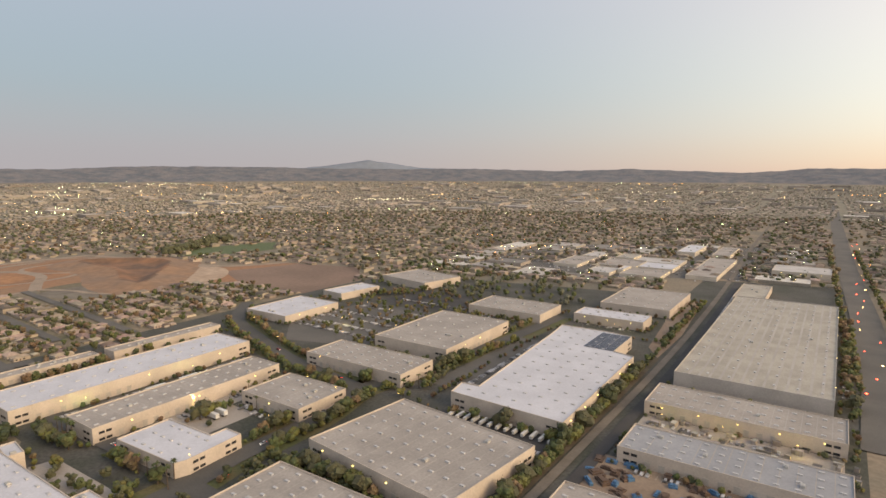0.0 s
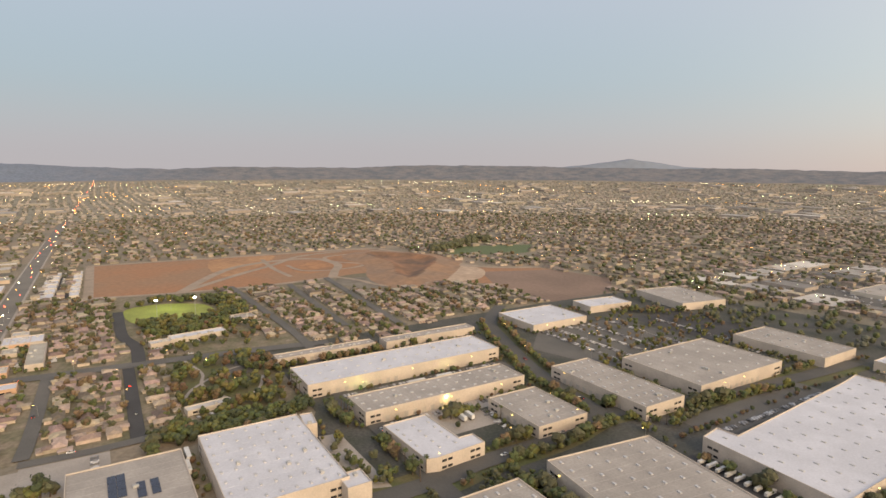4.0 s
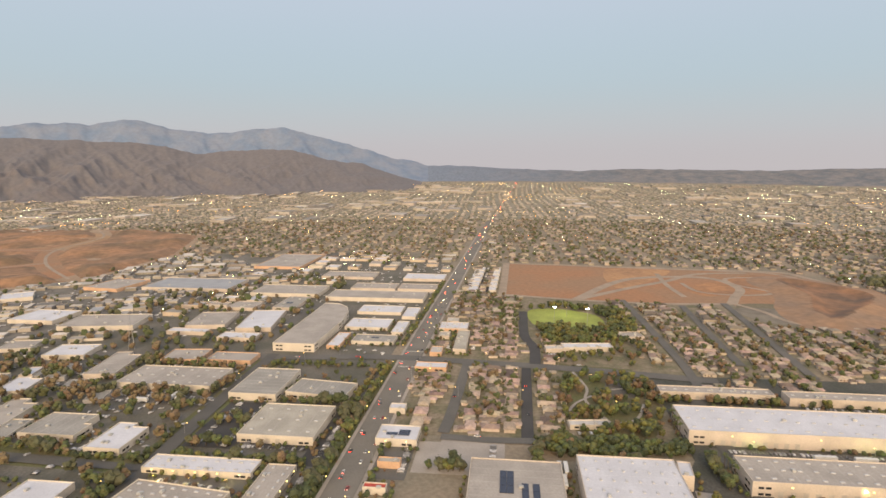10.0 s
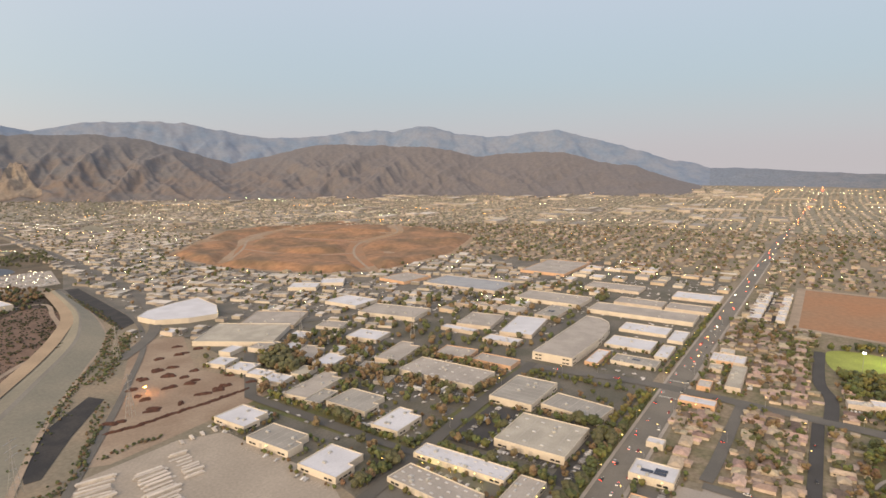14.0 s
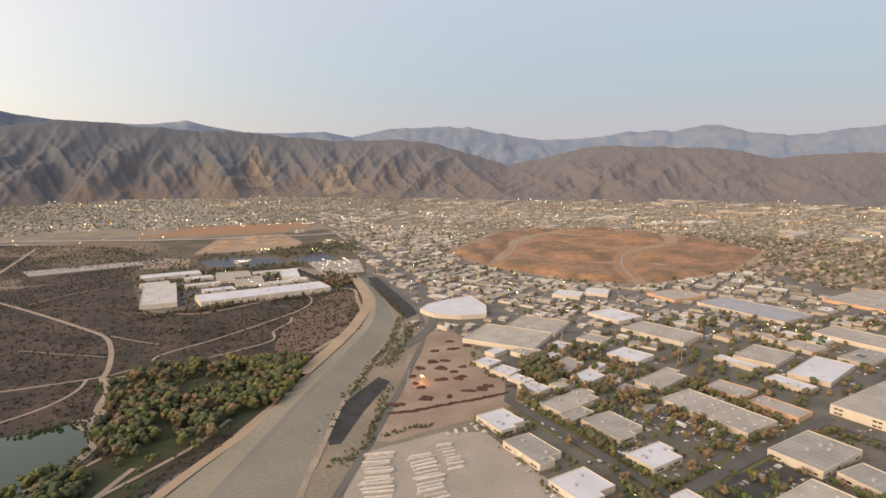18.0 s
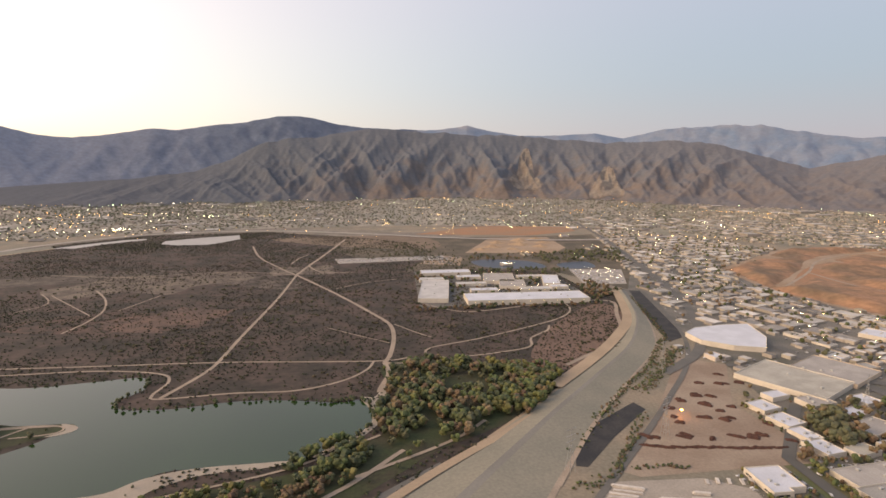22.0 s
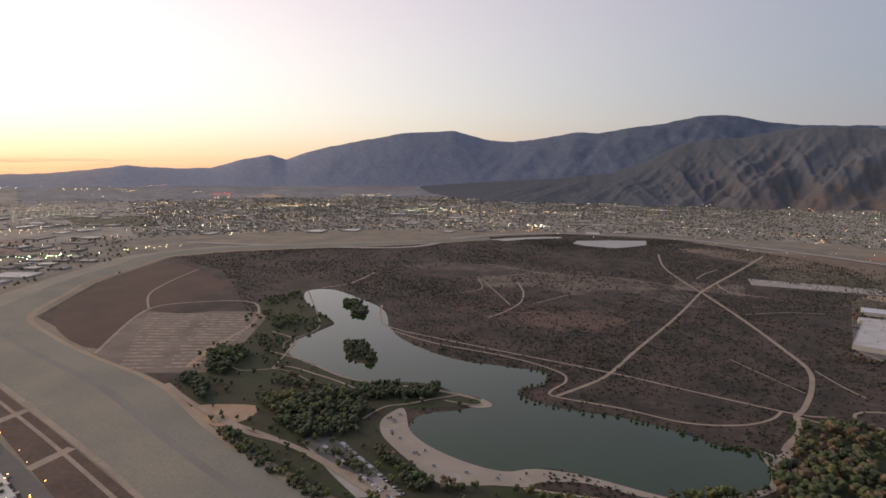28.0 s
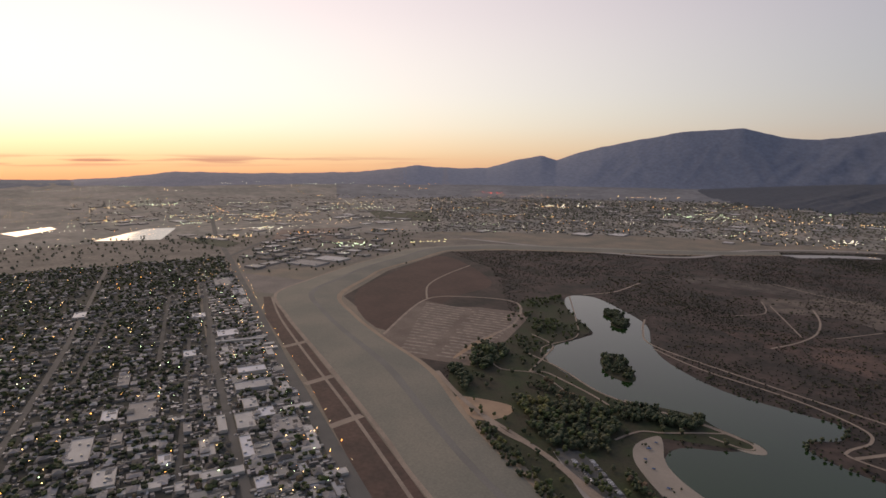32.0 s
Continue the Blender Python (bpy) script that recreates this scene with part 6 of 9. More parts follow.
# street trees and landscaping near the warehouses
spots = []
for line, off, step in (([(262, -150), (263, -242), (272, -293)], 10, 8), ([(262, -150), (263, -242), (270, -290)], -10, 8), ([(272, -293), (357, -308), (431, -333), (507, -366)], 11, 9), ([(272, -293), (357, -308), (431, -333), (507, -366)], -11, 9),
                        ([(268, -300), (259, -358), (243, -460), (238, -520)], 10, 10), ([(268, -300), (259, -358), (243, -460)], -10, 10), ([(225, -150), (225, -272)], 0, 5), ([(140, -194), (228, -194)], 0, 6), ([(120, -205), (120, -440)], 0, 7), ([(122, -296), (205, -296)], 0, 7),
                        ([(455, -130), (455, -300)], 0, 7), ([(402, -128), (450, -128)], 0, 8), ([(478, -120), (478, -330)], 0, 8), ([(345, -135), (380, -135)], 0, 6), ([(258, -145), (320, -143)], 0, 8), ([(320, -195), (326, -275)], 0, 9), ([(245, -350), (300, -356)], 0, 7), ([(240, -385), (335, -372)], 0, 9),
                        ([(320, -472), (240, -478)], 0, 9), ([(230, -578), (330, -580)], 0, 9), ([(445, -395), (530, -395)], 0, 8), ([(500, -470), (420, -590)], 0, 8), ([(400, -40), (385, -22), (350, -20)], 0, 6), ([(396, -30), (360, -95)], 0, 6), ([(350, 20), (350, 55)], 0, 7), ([(240, 116), (540, 113)], 0, 7), ([(400, 119), (530, 116)], 4, 12),
                        ([(345, 128), (345, 235)], 0, 9), ([(270, 236), (430, 234)], 0, 8), ([(432, 232), (548, 240)], 0, 8), ([(440, 130), (440, 185)], 0, 9), ([(365, 190), (365, 225)], 0, 9), ([(400, 190), (400, 225)], 0, 10), ([(336, 240), (336, 400)], 0, 8), ([(510, 250), (520, 350)], 0, 8), ([(545, 255), (535, 400)], 9, 8),
                        ([(345, 300), (345, 410)], 0, 9), ([(400, 400), (500, 420)], 0, 8), ([(400, 480), (480, 560)], 0, 8), ([(110, -500), (112, -700)], 10, 10), ([(-20, -380), (-15, -700)], 0, 9)):
    spots += line_points(line, step * 0.72, off, 1.8)
for off in (-20, 20):
    spots += line_points([(-33 + off * 0.9, -420), (-27 + off, -741), (-14 + off, -1055), (-6 + off, -1300)], 9, 0, 2.0)
spots = np.array(spots)
spots = spots[clear_of_buildings(spots[:, 0], spots[:, 1], 0.5) & clear_of_roads(spots[:, 0], spots[:, 1], 1.0)]
dist = np.hypot(spots[:, 0], spots[:, 1])
order = np.argsort(dist)
for k in order[:260]:
    plant(*spots[k])
rest = spots[order[260:]]
for x, y in ([(352 + i * 6, -140) for i in range(4)] + [(262 + i * 9, -143) for i in range(6)] + [(412 + i * 7, -124) for i in range(5)] + [(325, -272), (318, -276), (303, -228), (330, -243), (268, -150), (240, -300), (240, -318)]):
    copy_thing(PALM, pose(x, y, 0, 0, 0, nr.uniform(0, 360)) @ Matrix.Scale(nr.uniform(0.8, 1.2), 4))

CLOUD = {k: leaf_cloud(n, s, b, 40 + i, k in ("far", "low")) for i, (k, n, s, b) in enumerate((("near", 22, 0.075, 5), ("mid", 0, 0.1, 2), ("far", 0, 0.1, 1), ("low", 0, 0.1, 2)))}


def wood(poly, n, kinds, size, cloud="near", label="trees", also=None):
    q = random_in(poly, n)
    if also is not None:
        q = q[also(q[:, 0], q[:, 1])]
    q = q[clear_of_roads(q[:, 0], q[:, 1], 1.5)]
    q = q[clear_of_buildings(q[:, 0], q[:, 1], 0)]
    pick = nr.randint(0, len(kinds), len(q))
    for i, kind in enumerate(kinds):
        p = q[pick == i]
        if len(p):
            scatter("trees", *CLOUD[cloud], lift(p[:, 0], p[:, 1]), nr.uniform(size[0], size[1], len(p)), label, "trees", LEAF[kind])


not_lake = lambda x, y: ~inside(x, y, smooth(LAKE, 4)) & ~inside(x, y, [(-366, 490), (-366, 420), (-253, 376), (-170, 410), (-180, 460), (-330, 490)])
GROVE = ["green", "dark", "street", "autumn", "dark", "olive", "yellow", "rust"]
opening = lambda x, y: ~inside(x, y, [(60, 640), (111, 640), (122, 595), (75, 585)]) & ~inside(x, y, [(-22, 480), (18, 470), (-4, 442), (-20, 432)]) & (np.hypot(x - 38, y - 495) > 11) & ~inside(x, y, [(30, 500), (62, 500), (45, 470), (25, 466)])
wood([(6, 680), (67, 690), (151, 655), (199, 616), (177, 569), (114, 520), (72, 480), (42, 463), (-5, 505), (0, 546), (6, 610)], 400, GROVE, (8, 16), label="mixed green and autumn trees of the lakeside grove", also=opening)
wood([(131, 666), (213, 640), (190, 587), (146, 525), (120, 540), (160, 610)], 110, ["dark", "green", "green", "autumn", "yellow"], (9, 16), label="tall trees along the grove's edge")
wood([(-66, 496), (-28, 494), (-10, 480), (-16, 444), (-45, 425), (-90, 433)], 60, ["dark", "dark", "green", "yellow"], (9, 15), label="dark conifers on the lake's shore", also=not_lake)
wood([(-175, 404), (-110, 425), (-60, 425), (-20, 430), (-60, 380), (-120, 350)], 110, ["green", "dark", "yellow", "autumn", "olive"], (6, 12), label="mixed trees along the lake's shore", also=not_lake)
CLUMPS = (([(-651, 454), (-627, 432), (-607, 448), (-609, 488), (-674, 530), (-689, 501)], 66, (9, 16), ["dark", "dark", "green"]), ([(-639, 409), (-559, 380), (-563, 398), (-630, 430)], 39, (9, 14), ["dark"]), ([(-431, 504), (-405, 483), (-343, 528), (-353, 562), (-378, 546), (-410, 532)], 99, (7, 12), ["dark"]),
          ([(-477, 446), (-452, 389), (-396, 376), (-369, 405), (-376, 449), (-420, 491), (-458, 483)], 180, (7, 13), ["dark", "green", "dark", "olive"]), ([(-513, 417), (-473, 399), (-448, 418), (-483, 451)], 30, (8, 13), ["green", "olive", "yellow"]), ([(-758, 664), (-706, 618), (-684, 656), (-723, 702)], 33, (7, 11), ["dark", "green"]),
          ([(-877, 729), (-825, 686), (-838, 791), (-866, 834)], 45, (6, 10), ["dark", "green"]), ([(-553, 478), (-500, 449), (-463, 479), (-512, 499)], 26, (5, 10), ["dark", "rust", "olive"]), ([(-478, 350), (-357, 331), (-302, 317), (-317, 305), (-404, 319), (-482, 339)], 90, (4, 9), ["green", "yellow", "dark", "dark"]),
          ([(-352, 419), (-313, 406), (-252, 381), (-209, 391), (-252, 357), (-298, 378)], 80, (5, 11), ["dark", "green", "rust", "dark"]), ([(-383, 394), (-310, 369), (-266, 345), (-281, 334), (-355, 373)], 22, (4, 8), ["dark", "green"]), ([(-700, 560), (-640, 540), (-600, 500), (-560, 500), (-640, 600)], 26, (5, 9), ["green", "dark"]), ([(-640, 620), (-660, 700), (-720, 735), (-700, 680)], 20, (4, 8), ["dark", "green"]),
          ([(-810, 640), (-740, 590), (-750, 640), (-800, 700)], 22, (4, 8), ["green", "olive"]), ([(-300, 325), (-180, 330), (-120, 345), (-200, 365)], 50, (5, 10), ["dark", "green", "yellow"]), ([(-470, 345), (-350, 385), (-330, 360), (-420, 335)], 14, (4, 8), ["dark", "green"]))
for poly, n, size, kinds in CLUMPS:
    wood(poly, n, kinds, size, label="clump of dark park trees by the lake", also=not_lake)
q = random_in(PARK, 360)
q = q[not_lake(q[:, 0], q[:, 1])]
for i, kind in enumerate(("dark", "green", "olive")):
    scatter("trees", *CLOUD["near"], lift(q[i::3, 0], q[i::3, 1]), nr.uniform(3, 9, len(q[i::3])), "single trees on the park lawn", "trees", LEAF[kind])
for isl in ([(-735, 822), (-698, 828), (-690, 800), (-720, 800)], [(-690, 800), (-655, 795), (-640, 758), (-670, 762)], [(-560, 620), (-545, 643), (-482, 601), (-476, 577), (-514, 580)]):
    sheet("island", smooth(isl), 0.45, park_grass, "small wooded island in the lake", "island")
    wood(isl, 60, ["dark"], (7, 11), label="dark trees on the island")
wood([(549, -60), (549, -119), (491, -130), (410, -112), (398, -55), (465, -42)], 210, ["green", "autumn", "yellow", "dark", "yellow"], (5, 11), label="yellowing park trees")
wood([(398, -20), (402, -128), (380, -125), (372, -28)], 120, ["dark", "green"], (6, 10), label="green trees behind the warehouses")
wood([(770, -20), (800, -75), (770, -150), (690, -150), (640, -140), (600, -60), (640, -40), (690, -35), (690, -118), (757, -114), (784, -68)], 230, ["dark", "green", "yellow"], (7, 12), label="trees round the ball field")
wood([(565, -45), (640, -40), (690, -118), (640, -150), (560, -130)], 120, ["green", "dark", "yellow", "autumn"], (5, 10), label="trees round the low school buildings")
wood([(480, 130), (440, 500), (400, 470), (420, 400)], 60, ["olive", "rust"], (7, 12), label="trees between the workshops")
wood([(385, 500), (440, 500), (430, 420), (395, 430)], 60, ["olive", "rust", "olive"], (9, 16), label="tall dark trees between the workshops")
wood([(960, -560), (1000, -560), (1100, -760), (1040, -760)], 120, ["olive"], (10, 18), "mid", label="row of tall dark trees")
free = lambda x, y: clear_of_buildings(x, y, 1.5)
wood([(300, 236), (560, 236), (545, 480), (480, 560), (400, 470), (345, 420)], 480, ["olive", "rust", "street", "rust"], (6, 12), label="green and rusty trees between the workshops", also=free)
wood([(560, 250), (1000, 250), (900, 480), (620, 560), (540, 500)], 420, ["olive", "rust", "street"], (6, 12), "mid", label="trees along the industrial streets", also=free)
wood([(345, 125), (345, 236), (540, 236), (545, 125)], 130, ["street", "rust", "olive"], (4, 8), label="car park trees", also=free)
wood([(230, -290), (245, -560), (330, -560), (345, -370)], 260, ["street", "yellow", "olive"], (4, 8), label="trees between the warehouses", also=free)
wood([(250, -66), (262, -150), (300, -130), (345, -122), (300, -60)], 110, ["street", "olive", "yellow"], (4, 8), label="trees of the dark yard", also=free)
wood([(225, -140), (262, -140), (262, -200), (225, -200)], 90, ["street", "olive"], (4, 8), label="trees between the warehouses", also=free)
wood([(119, -215), (129, -215), (124, -370), (117, -370)], 46, ["street", "olive"], (4, 7), label="bushes along the railway", also=free)
wood([(330, -370), (450, -385), (530, -480), (430, -590), (330, -590)], 260, ["street", "yellow", "rust"], (3.5, 7), label="car park trees", also=free)
wood([(235, -590), (545, -570), (560, -760), (330, -745), (235, -725)], 230, ["street", "olive", "grove"], (5, 10), "mid", label="trees along the southern edge of the works", also=free)
if len(rest):
    for i, kind in enumerate(("street", "rust", "yellow")):
        p = rest[i::3]
        scatter("trees", *CLOUD["near"], lift(p[:, 0], p[:, 1]), nr.uniform(5, 10, len(p)), "street trees along roads and lots", "trees", LEAF[kind])

# shrubs round the warehouses
shrub = []
for cx, cy, r, hw, hd, a in FOOTPRINTS:
    if math.hypot(cx, cy) < 700 and hw > 8:
        for u, v in [(s_, e * (hd + 1.0)) for s_ in np.arange(-hw, hw, 4.0) for e in (-1, 1)] + [(e * (hw + 1.0), s_) for s_ in np.arange(-hd, hd, 4.0) for e in (-1, 1)]:
            if nr.rand() < 0.55:
                shrub.append((cx + u * math.cos(a) - v * math.sin(a), cy + u * math.sin(a) + v * math.cos(a)))
shrub = np.array(shrub) + nr.normal(0, 0.8, (len(shrub), 2))
shrub = shrub[clear_of_roads(shrub[:, 0], shrub[:, 1], 0.5) & clear_of_buildings(shrub[:, 0], shrub[:, 1], -2.2)]
for i, kind in enumerate(("green", "dark", "yellow", "autumn")):
    p = shrub[i::4]
    scatter("shrubs", *CLOUD["mid"], lift(p[:, 0], p[:, 1]), nr.uniform(2.2, 5.5, len(p)), "planted shrubs along the warehouse walls", "shrubs", LEAF[kind])
verge = []
for line, off in (([(262, -150), (263, -242), (272, -293)], 11), ([(262, -150), (263, -242), (270, -290)], -11), ([(272, -293), (357, -308), (431, -333), (507, -366)], 13), ([(272, -293), (357, -308), (431, -333), (507, -366)], -13), ([(268, -300), (259, -358), (243, -460)], 11), ([(268, -300), (259, -358), (243, -460)], -11),
                  ([(225, -150), (225, -272)], 2), ([(135, -194), (228, -194)], 2), ([(120, -200), (120, -500)], 1), ([(118, -200), (117, -700)], 6), ([(458, -128), (458, -305)], 0), ([(478, -118), (478, -330)], 2), ([(245, 113), (545, 110)], 2), ([(348, 128), (348, 235)], 0), ([(270, 236), (545, 236)], 3), ([(340, 240), (340, 410)], 2), ([(545, 130), (535, 420)], 12), ([(600, 108), (980, 100)], 3), ([(245, 86), (400, 84)], -2)):
    verge += line_points(line, 3.2, off, 1.8)
verge = np.array(verge)
verge = verge[clear_of_roads(verge[:, 0], verge[:, 1], 0.8) & clear_of_buildings(verge[:, 0], verge[:, 1], -1)]
for i, kind in enumerate(("green", "dark", "yellow", "dark")):
    p = verge[i::4]
    scatter("shrubs", *CLOUD["mid"], lift(p[:, 0], p[:, 1]), nr.uniform(3, 7, len(p)), "hedges and shrubs along the streets", "shrubs", LEAF[kind])

# overgrown strips below the dam
strip = []
for line, wide, step in (([(204, 511), (232, 538), (273, 590), (329, 651), (392, 745)], 4, 1.1), ([(278, 570), (319, 617), (362, 668), (398, 713)], 8, 0.6), ([(173, 402), (192, 425), (219, 465), (259, 517)], 4, 2.0), ([(202, 419), (228, 418), (250, 416)], 3, 1.5), ([(187, 412), (204, 442), (231, 472)], 2.5, 1.2), ([(165, 455), (200, 500), (240, 535)], 9, 3.0), ([(150, 395), (172, 405)], 8, 0.8), ([(396, 740), (430, 860), (455, 1000)], 5, 1.2)):
    strip += line_points(line, step, 0, wide)
strip = np.array(strip)
for i, kind in enumerate(("dark", "green", "dark", "autumn")):
    p = strip[i::4]
    scatter("shrubs", *CLOUD["mid"], lift(p[:, 0], p[:, 1]), nr.uniform(1.6, 4.2, len(p)), "rough overgrown strip of bushes below the dam", "shrubs", LEAF[kind], 0.7)
# brush over the dry basin
BRUSH = [mat("dry grey-brown brush", (0.030, 0.025, 0.018), 0.9, 0.4, 0.02, 0.5, second=(0.060, 0.046, 0.034), spread=0.5, island=True, hue=0.03),
         mat("dull green brush", (0.032, 0.038, 0.016), 0.9, 0.4, 0.02, 0.5, second=(0.018, 0.022, 0.010), spread=0.5, island=True, hue=0.03)]
q = random_in(SCRUB, 150000)
dens = fractal(q[:, 0] / 60, q[:, 1] / 60, 31, 5) + 0.6 * fractal(q[:, 0] / 300, q[:, 1] / 300, 36, 3)
q = q[dens > nr.uniform(-0.8, 1.0, len(q))]
keep = not_lake(q[:, 0], q[:, 1]) & clear_of_roads(q[:, 0], q[:, 1], 0.5) & clear_of_buildings(q[:, 0], q[:, 1]) & ~inside(q[:, 0], q[:, 1], PARK)
keep &= ~inside(q[:, 0], q[:, 1], [(-1480, 950), (-1310, 660), (-1110, 455), (-640, 390), (-720, 600), (-1000, 780), (-1200, 900)])
for patch in PALE_BASINS:
    keep &= ~inside(q[:, 0], q[:, 1], patch)
for patch in OPEN_GRASS + RED_EARTH:
    keep &= ~inside(q[:, 0], q[:, 1], patch) | (nr.rand(len(q)) < 0.6)
q = q[keep]
green = fractal(q[:, 0] / 130, q[:, 1] / 130, 38, 3) + 0.25 > nr.uniform(-0.5, 0.8, len(q))
for k, sel in enumerate((~green, green)):
    scatter("brush", *leaf_cloud(0, 0.1, 1, 61 + k, True), lift(q[sel, 0], q[sel, 1]) - (0, 0, 0.5), nr.uniform(1.6, 3.6, sel.sum()) * (1 + 0.25 * k), ("low grey-brown brush dotted over the dry basin", "low green bushes dotted over the dry basin")[k], "brush", BRUSH[k], 0.8)
tuft = mat("pale dry tufts", (0.135, 0.105, 0.075), 0.95, 0.3, 0.03, 0.5, spread=0.4, island=True)
big_brush = mat("olive thickets", (0.046, 0.050, 0.022), 0.9, 0.4, 0.03, 0.5, second=(0.062, 0.050, 0.028), spread=0.45, island=True, hue=0.03)
for n, seed, mtl, size, tall, text in ((34000, 91, tuft, (0.8, 2.2), 0.6, "pale dry grass tufts over the basin"), (9000, 92, big_brush, (3.0, 6.5), 0.7, "olive thickets over the dry basin")):
    q = random_in(SCRUB, n)
    dens = fractal(q[:, 0] / 75, q[:, 1] / 75, seed, 4) + 0.5 * fractal(q[:, 0] / 330, q[:, 1] / 330, seed + 4, 2) + (0.35 * (q[:, 0] > -250) * (q[:, 1] < 1100) if seed == 92 else 0)
    q = q[dens > nr.uniform(-0.4, 1.3, len(q))]
    keep = not_lake(q[:, 0], q[:, 1]) & clear_of_roads(q[:, 0], q[:, 1], 1.0) & clear_of_buildings(q[:, 0], q[:, 1]) & ~inside(q[:, 0], q[:, 1], PARK) & ~inside(q[:, 0], q[:, 1], LOT) & ~inside(q[:, 0], q[:, 1], PALE_BASINS[0]) & ~inside(q[:, 0], q[:, 1], PALE_BASINS[1]) & ~((q[:, 0] < -640) & (q[:, 1] < 950))
    q = q[keep]
    scatter("brush", *leaf_cloud(0, 0.1, 1 if seed == 91 else 2, seed, True), lift(q[:, 0], q[:, 1]) - (0, 0, 0.3), nr.uniform(*size, len(q)), text, "brush", mtl, tall)
wood([(420, 1517), (690, 1564), (618, 1353), (396, 1353)], 190, ["dark", "olive", "olive"], (6, 11), "mid", label="dark trees round the settling ponds", also=lambda x, y: ~inside(x, y, [(425, 1280), (515, 1280), (515, 1380), (425, 1360)]))
wood([(225, 1262), (430, 1240), (430, 1285), (225, 1300)], 70, ["dark", "olive"], (5, 9), "mid", label="dark trees behind the works")
wood([(215, 1420), (420, 1420), (440, 1510), (230, 1530)], 80, ["olive", "dark", "rust"], (4, 8), "mid", label="trees between ponds and sand works")
wood([(60, 1300), (230, 1310), (220, 1480), (90, 1690)], 120, ["olive", "dark"], (3, 6), "mid", label="bushes on the waste ground")
wood([(-130, 1660), (160, 1780), (220, 1565), (-34, 1460)], 120, ["olive", "dark"], (3, 6), "mid", label="bushes on the waste ground")
wood([(70, 1000), (370, 1030), (370, 1230), (80, 1290)], 260, ["dark", "green", "autumn"], (5, 10), "mid", label="trees among the white works", also=lambda x, y: clear_of_buildings(x, y, 0.5))
wood([(60, 962), (385, 962), (390, 945), (60, 935)], 90, ["dark", "autumn"], (5, 9), "mid", label="trees before the white works")
wood([(380, 960), (470, 1050), (430, 1150), (390, 1100)], 120, ["dark", "autumn", "autumn"], (5, 9), "mid", label="rusty trees beside the works")
# reeds and shrubs along the shore
shore = np.array(smooth(LAKE, 8))[60:200]
shore = shore[~((shore[:, 0] > -372) & (shore[:, 0] < -40) & (shore[:, 1] < 500))]
shore = shore + nr.normal(0, 2.0, shore.shape)
scatter("shore_shrubs", *CLOUD["mid"], lift(shore[:, 0], shore[:, 1]), nr.uniform(3, 6.5, len(shore)), "dark shrubs fringing the lake", "shrubs", LEAF["dark"])

# ---- houses ----
stucco = mat("stucco wall", (0.36, 0.31, 0.25), 0.9, 0.2, 0.2, 1.0, spread=0.3, island=True, hue=0.02)
tile_roof = mat("shingle roof", (0.262, 0.216, 0.176), 0.9, 0.25, 0.2, 1.5, spread=0.65, island=True, hue=0.04)
house_stucco = mat("house stucco", (0.46, 0.39, 0.32), 0.9, 0.2, 0.2, 1.0, spread=0.25, hue=0.02)
house_roof = mat("house roof shingles", (0.300, 0.235, 0.188), 0.9, 0.25, 0.3, 2.0, spread=0.6, hue=0.04)
door_paint = mat("door paint", (0.16, 0.10, 0.07), 0.6, 0.2, 0.5, 2.0, spread=0.3)


def hip_roof(w, d, z, rise, over=0.5):
    x, y = w / 2 + over, d / 2 + over
    rdg = max(0.4, x - y)
    return [(-x, -y, z), (x, -y, z), (x, y, z), (-x, y, z), (-rdg, 0, z + rise), (rdg, 0, z + rise)], [(0, 1, 5, 4), (2, 3, 4, 5), (1, 2, 5), (3, 0, 4), (3, 2, 1, 0)]


def make_house(w, d, wing, label):
    base = thing("house", label, "house", "houses")
    part("wall", boxes("wall", [(-w / 2, -d / 2, 0, w / 2, d / 2, 2.8)] + ([(w / 2 - wing, -d / 2 - 4.5, 0, w / 2, -d / 2, 2.7)] if wing else []), house_stucco), base)
    v, f = hip_roof(w, d, 2.8, 1.9)
    part("roof", mesh("roof", v, f, house_roof), base)
    if wing:
        v2, f2 = hip_roof(wing, 6.5, 2.72, 1.4)
        part("roof", mesh("roof", v2, f2, house_roof), base, m=pose(w / 2 - wing / 2, -d / 2 - 1.8, 0))
        part("garage_door", boxes("garage_door", [(-2.2, -0.06, 0.05, 2.2, 0.06, 2.2)], dock_paint), base, m=pose(w / 2 - wing / 2, -d / 2 - 4.5, 0))
    part("door", boxes("door", [(-0.5, -0.06, 0.1, 0.5, 0.05, 2.15)], door_paint), base, m=pose(-w * 0.12, -d / 2, 0))
    for x in (-w * 0.34, w * 0.1):
        part("window", boxes("window", [(-0.8, -0.05, 1.0, 0.8, 0.05, 2.1)], dark_glass), base, m=pose(x, -d / 2, 0))
    return base


HOUSES = [make_house(15, 9, 6, "single-storey stucco house with a hipped shingle roof"), make_house(13, 10, 0, "plain single-storey stucco house with a hipped roof"), make_house(17, 8.5, 6, "long single-storey house with a garage wing")]
for i, h in enumerate(HOUSES):
    h.matrix_basis = pose(415 + i * 19, 66, 0, 0, 0, 0)
    FOOTPRINTS.append((415 + i * 19, 66, 10, 10, 9, 0.0))

IND_NORTH = [(380, 690), (500, 480), (640, 440), (1000, 330), (1170, 690), (880, 700), (800, 780), (740, 1000), (780, 1250), (1110, 1510), (900, 2000), (760, 2000), (600, 1400), (520, 1080), (460, 850)]
SOUTH_WORKS = [(20, -60), (250, -60), (380, -125), (540, -130), (545, -600), (430, -680), (240, -715), (150, -720), (150, -860), (-50, -900), (-80, -60)]


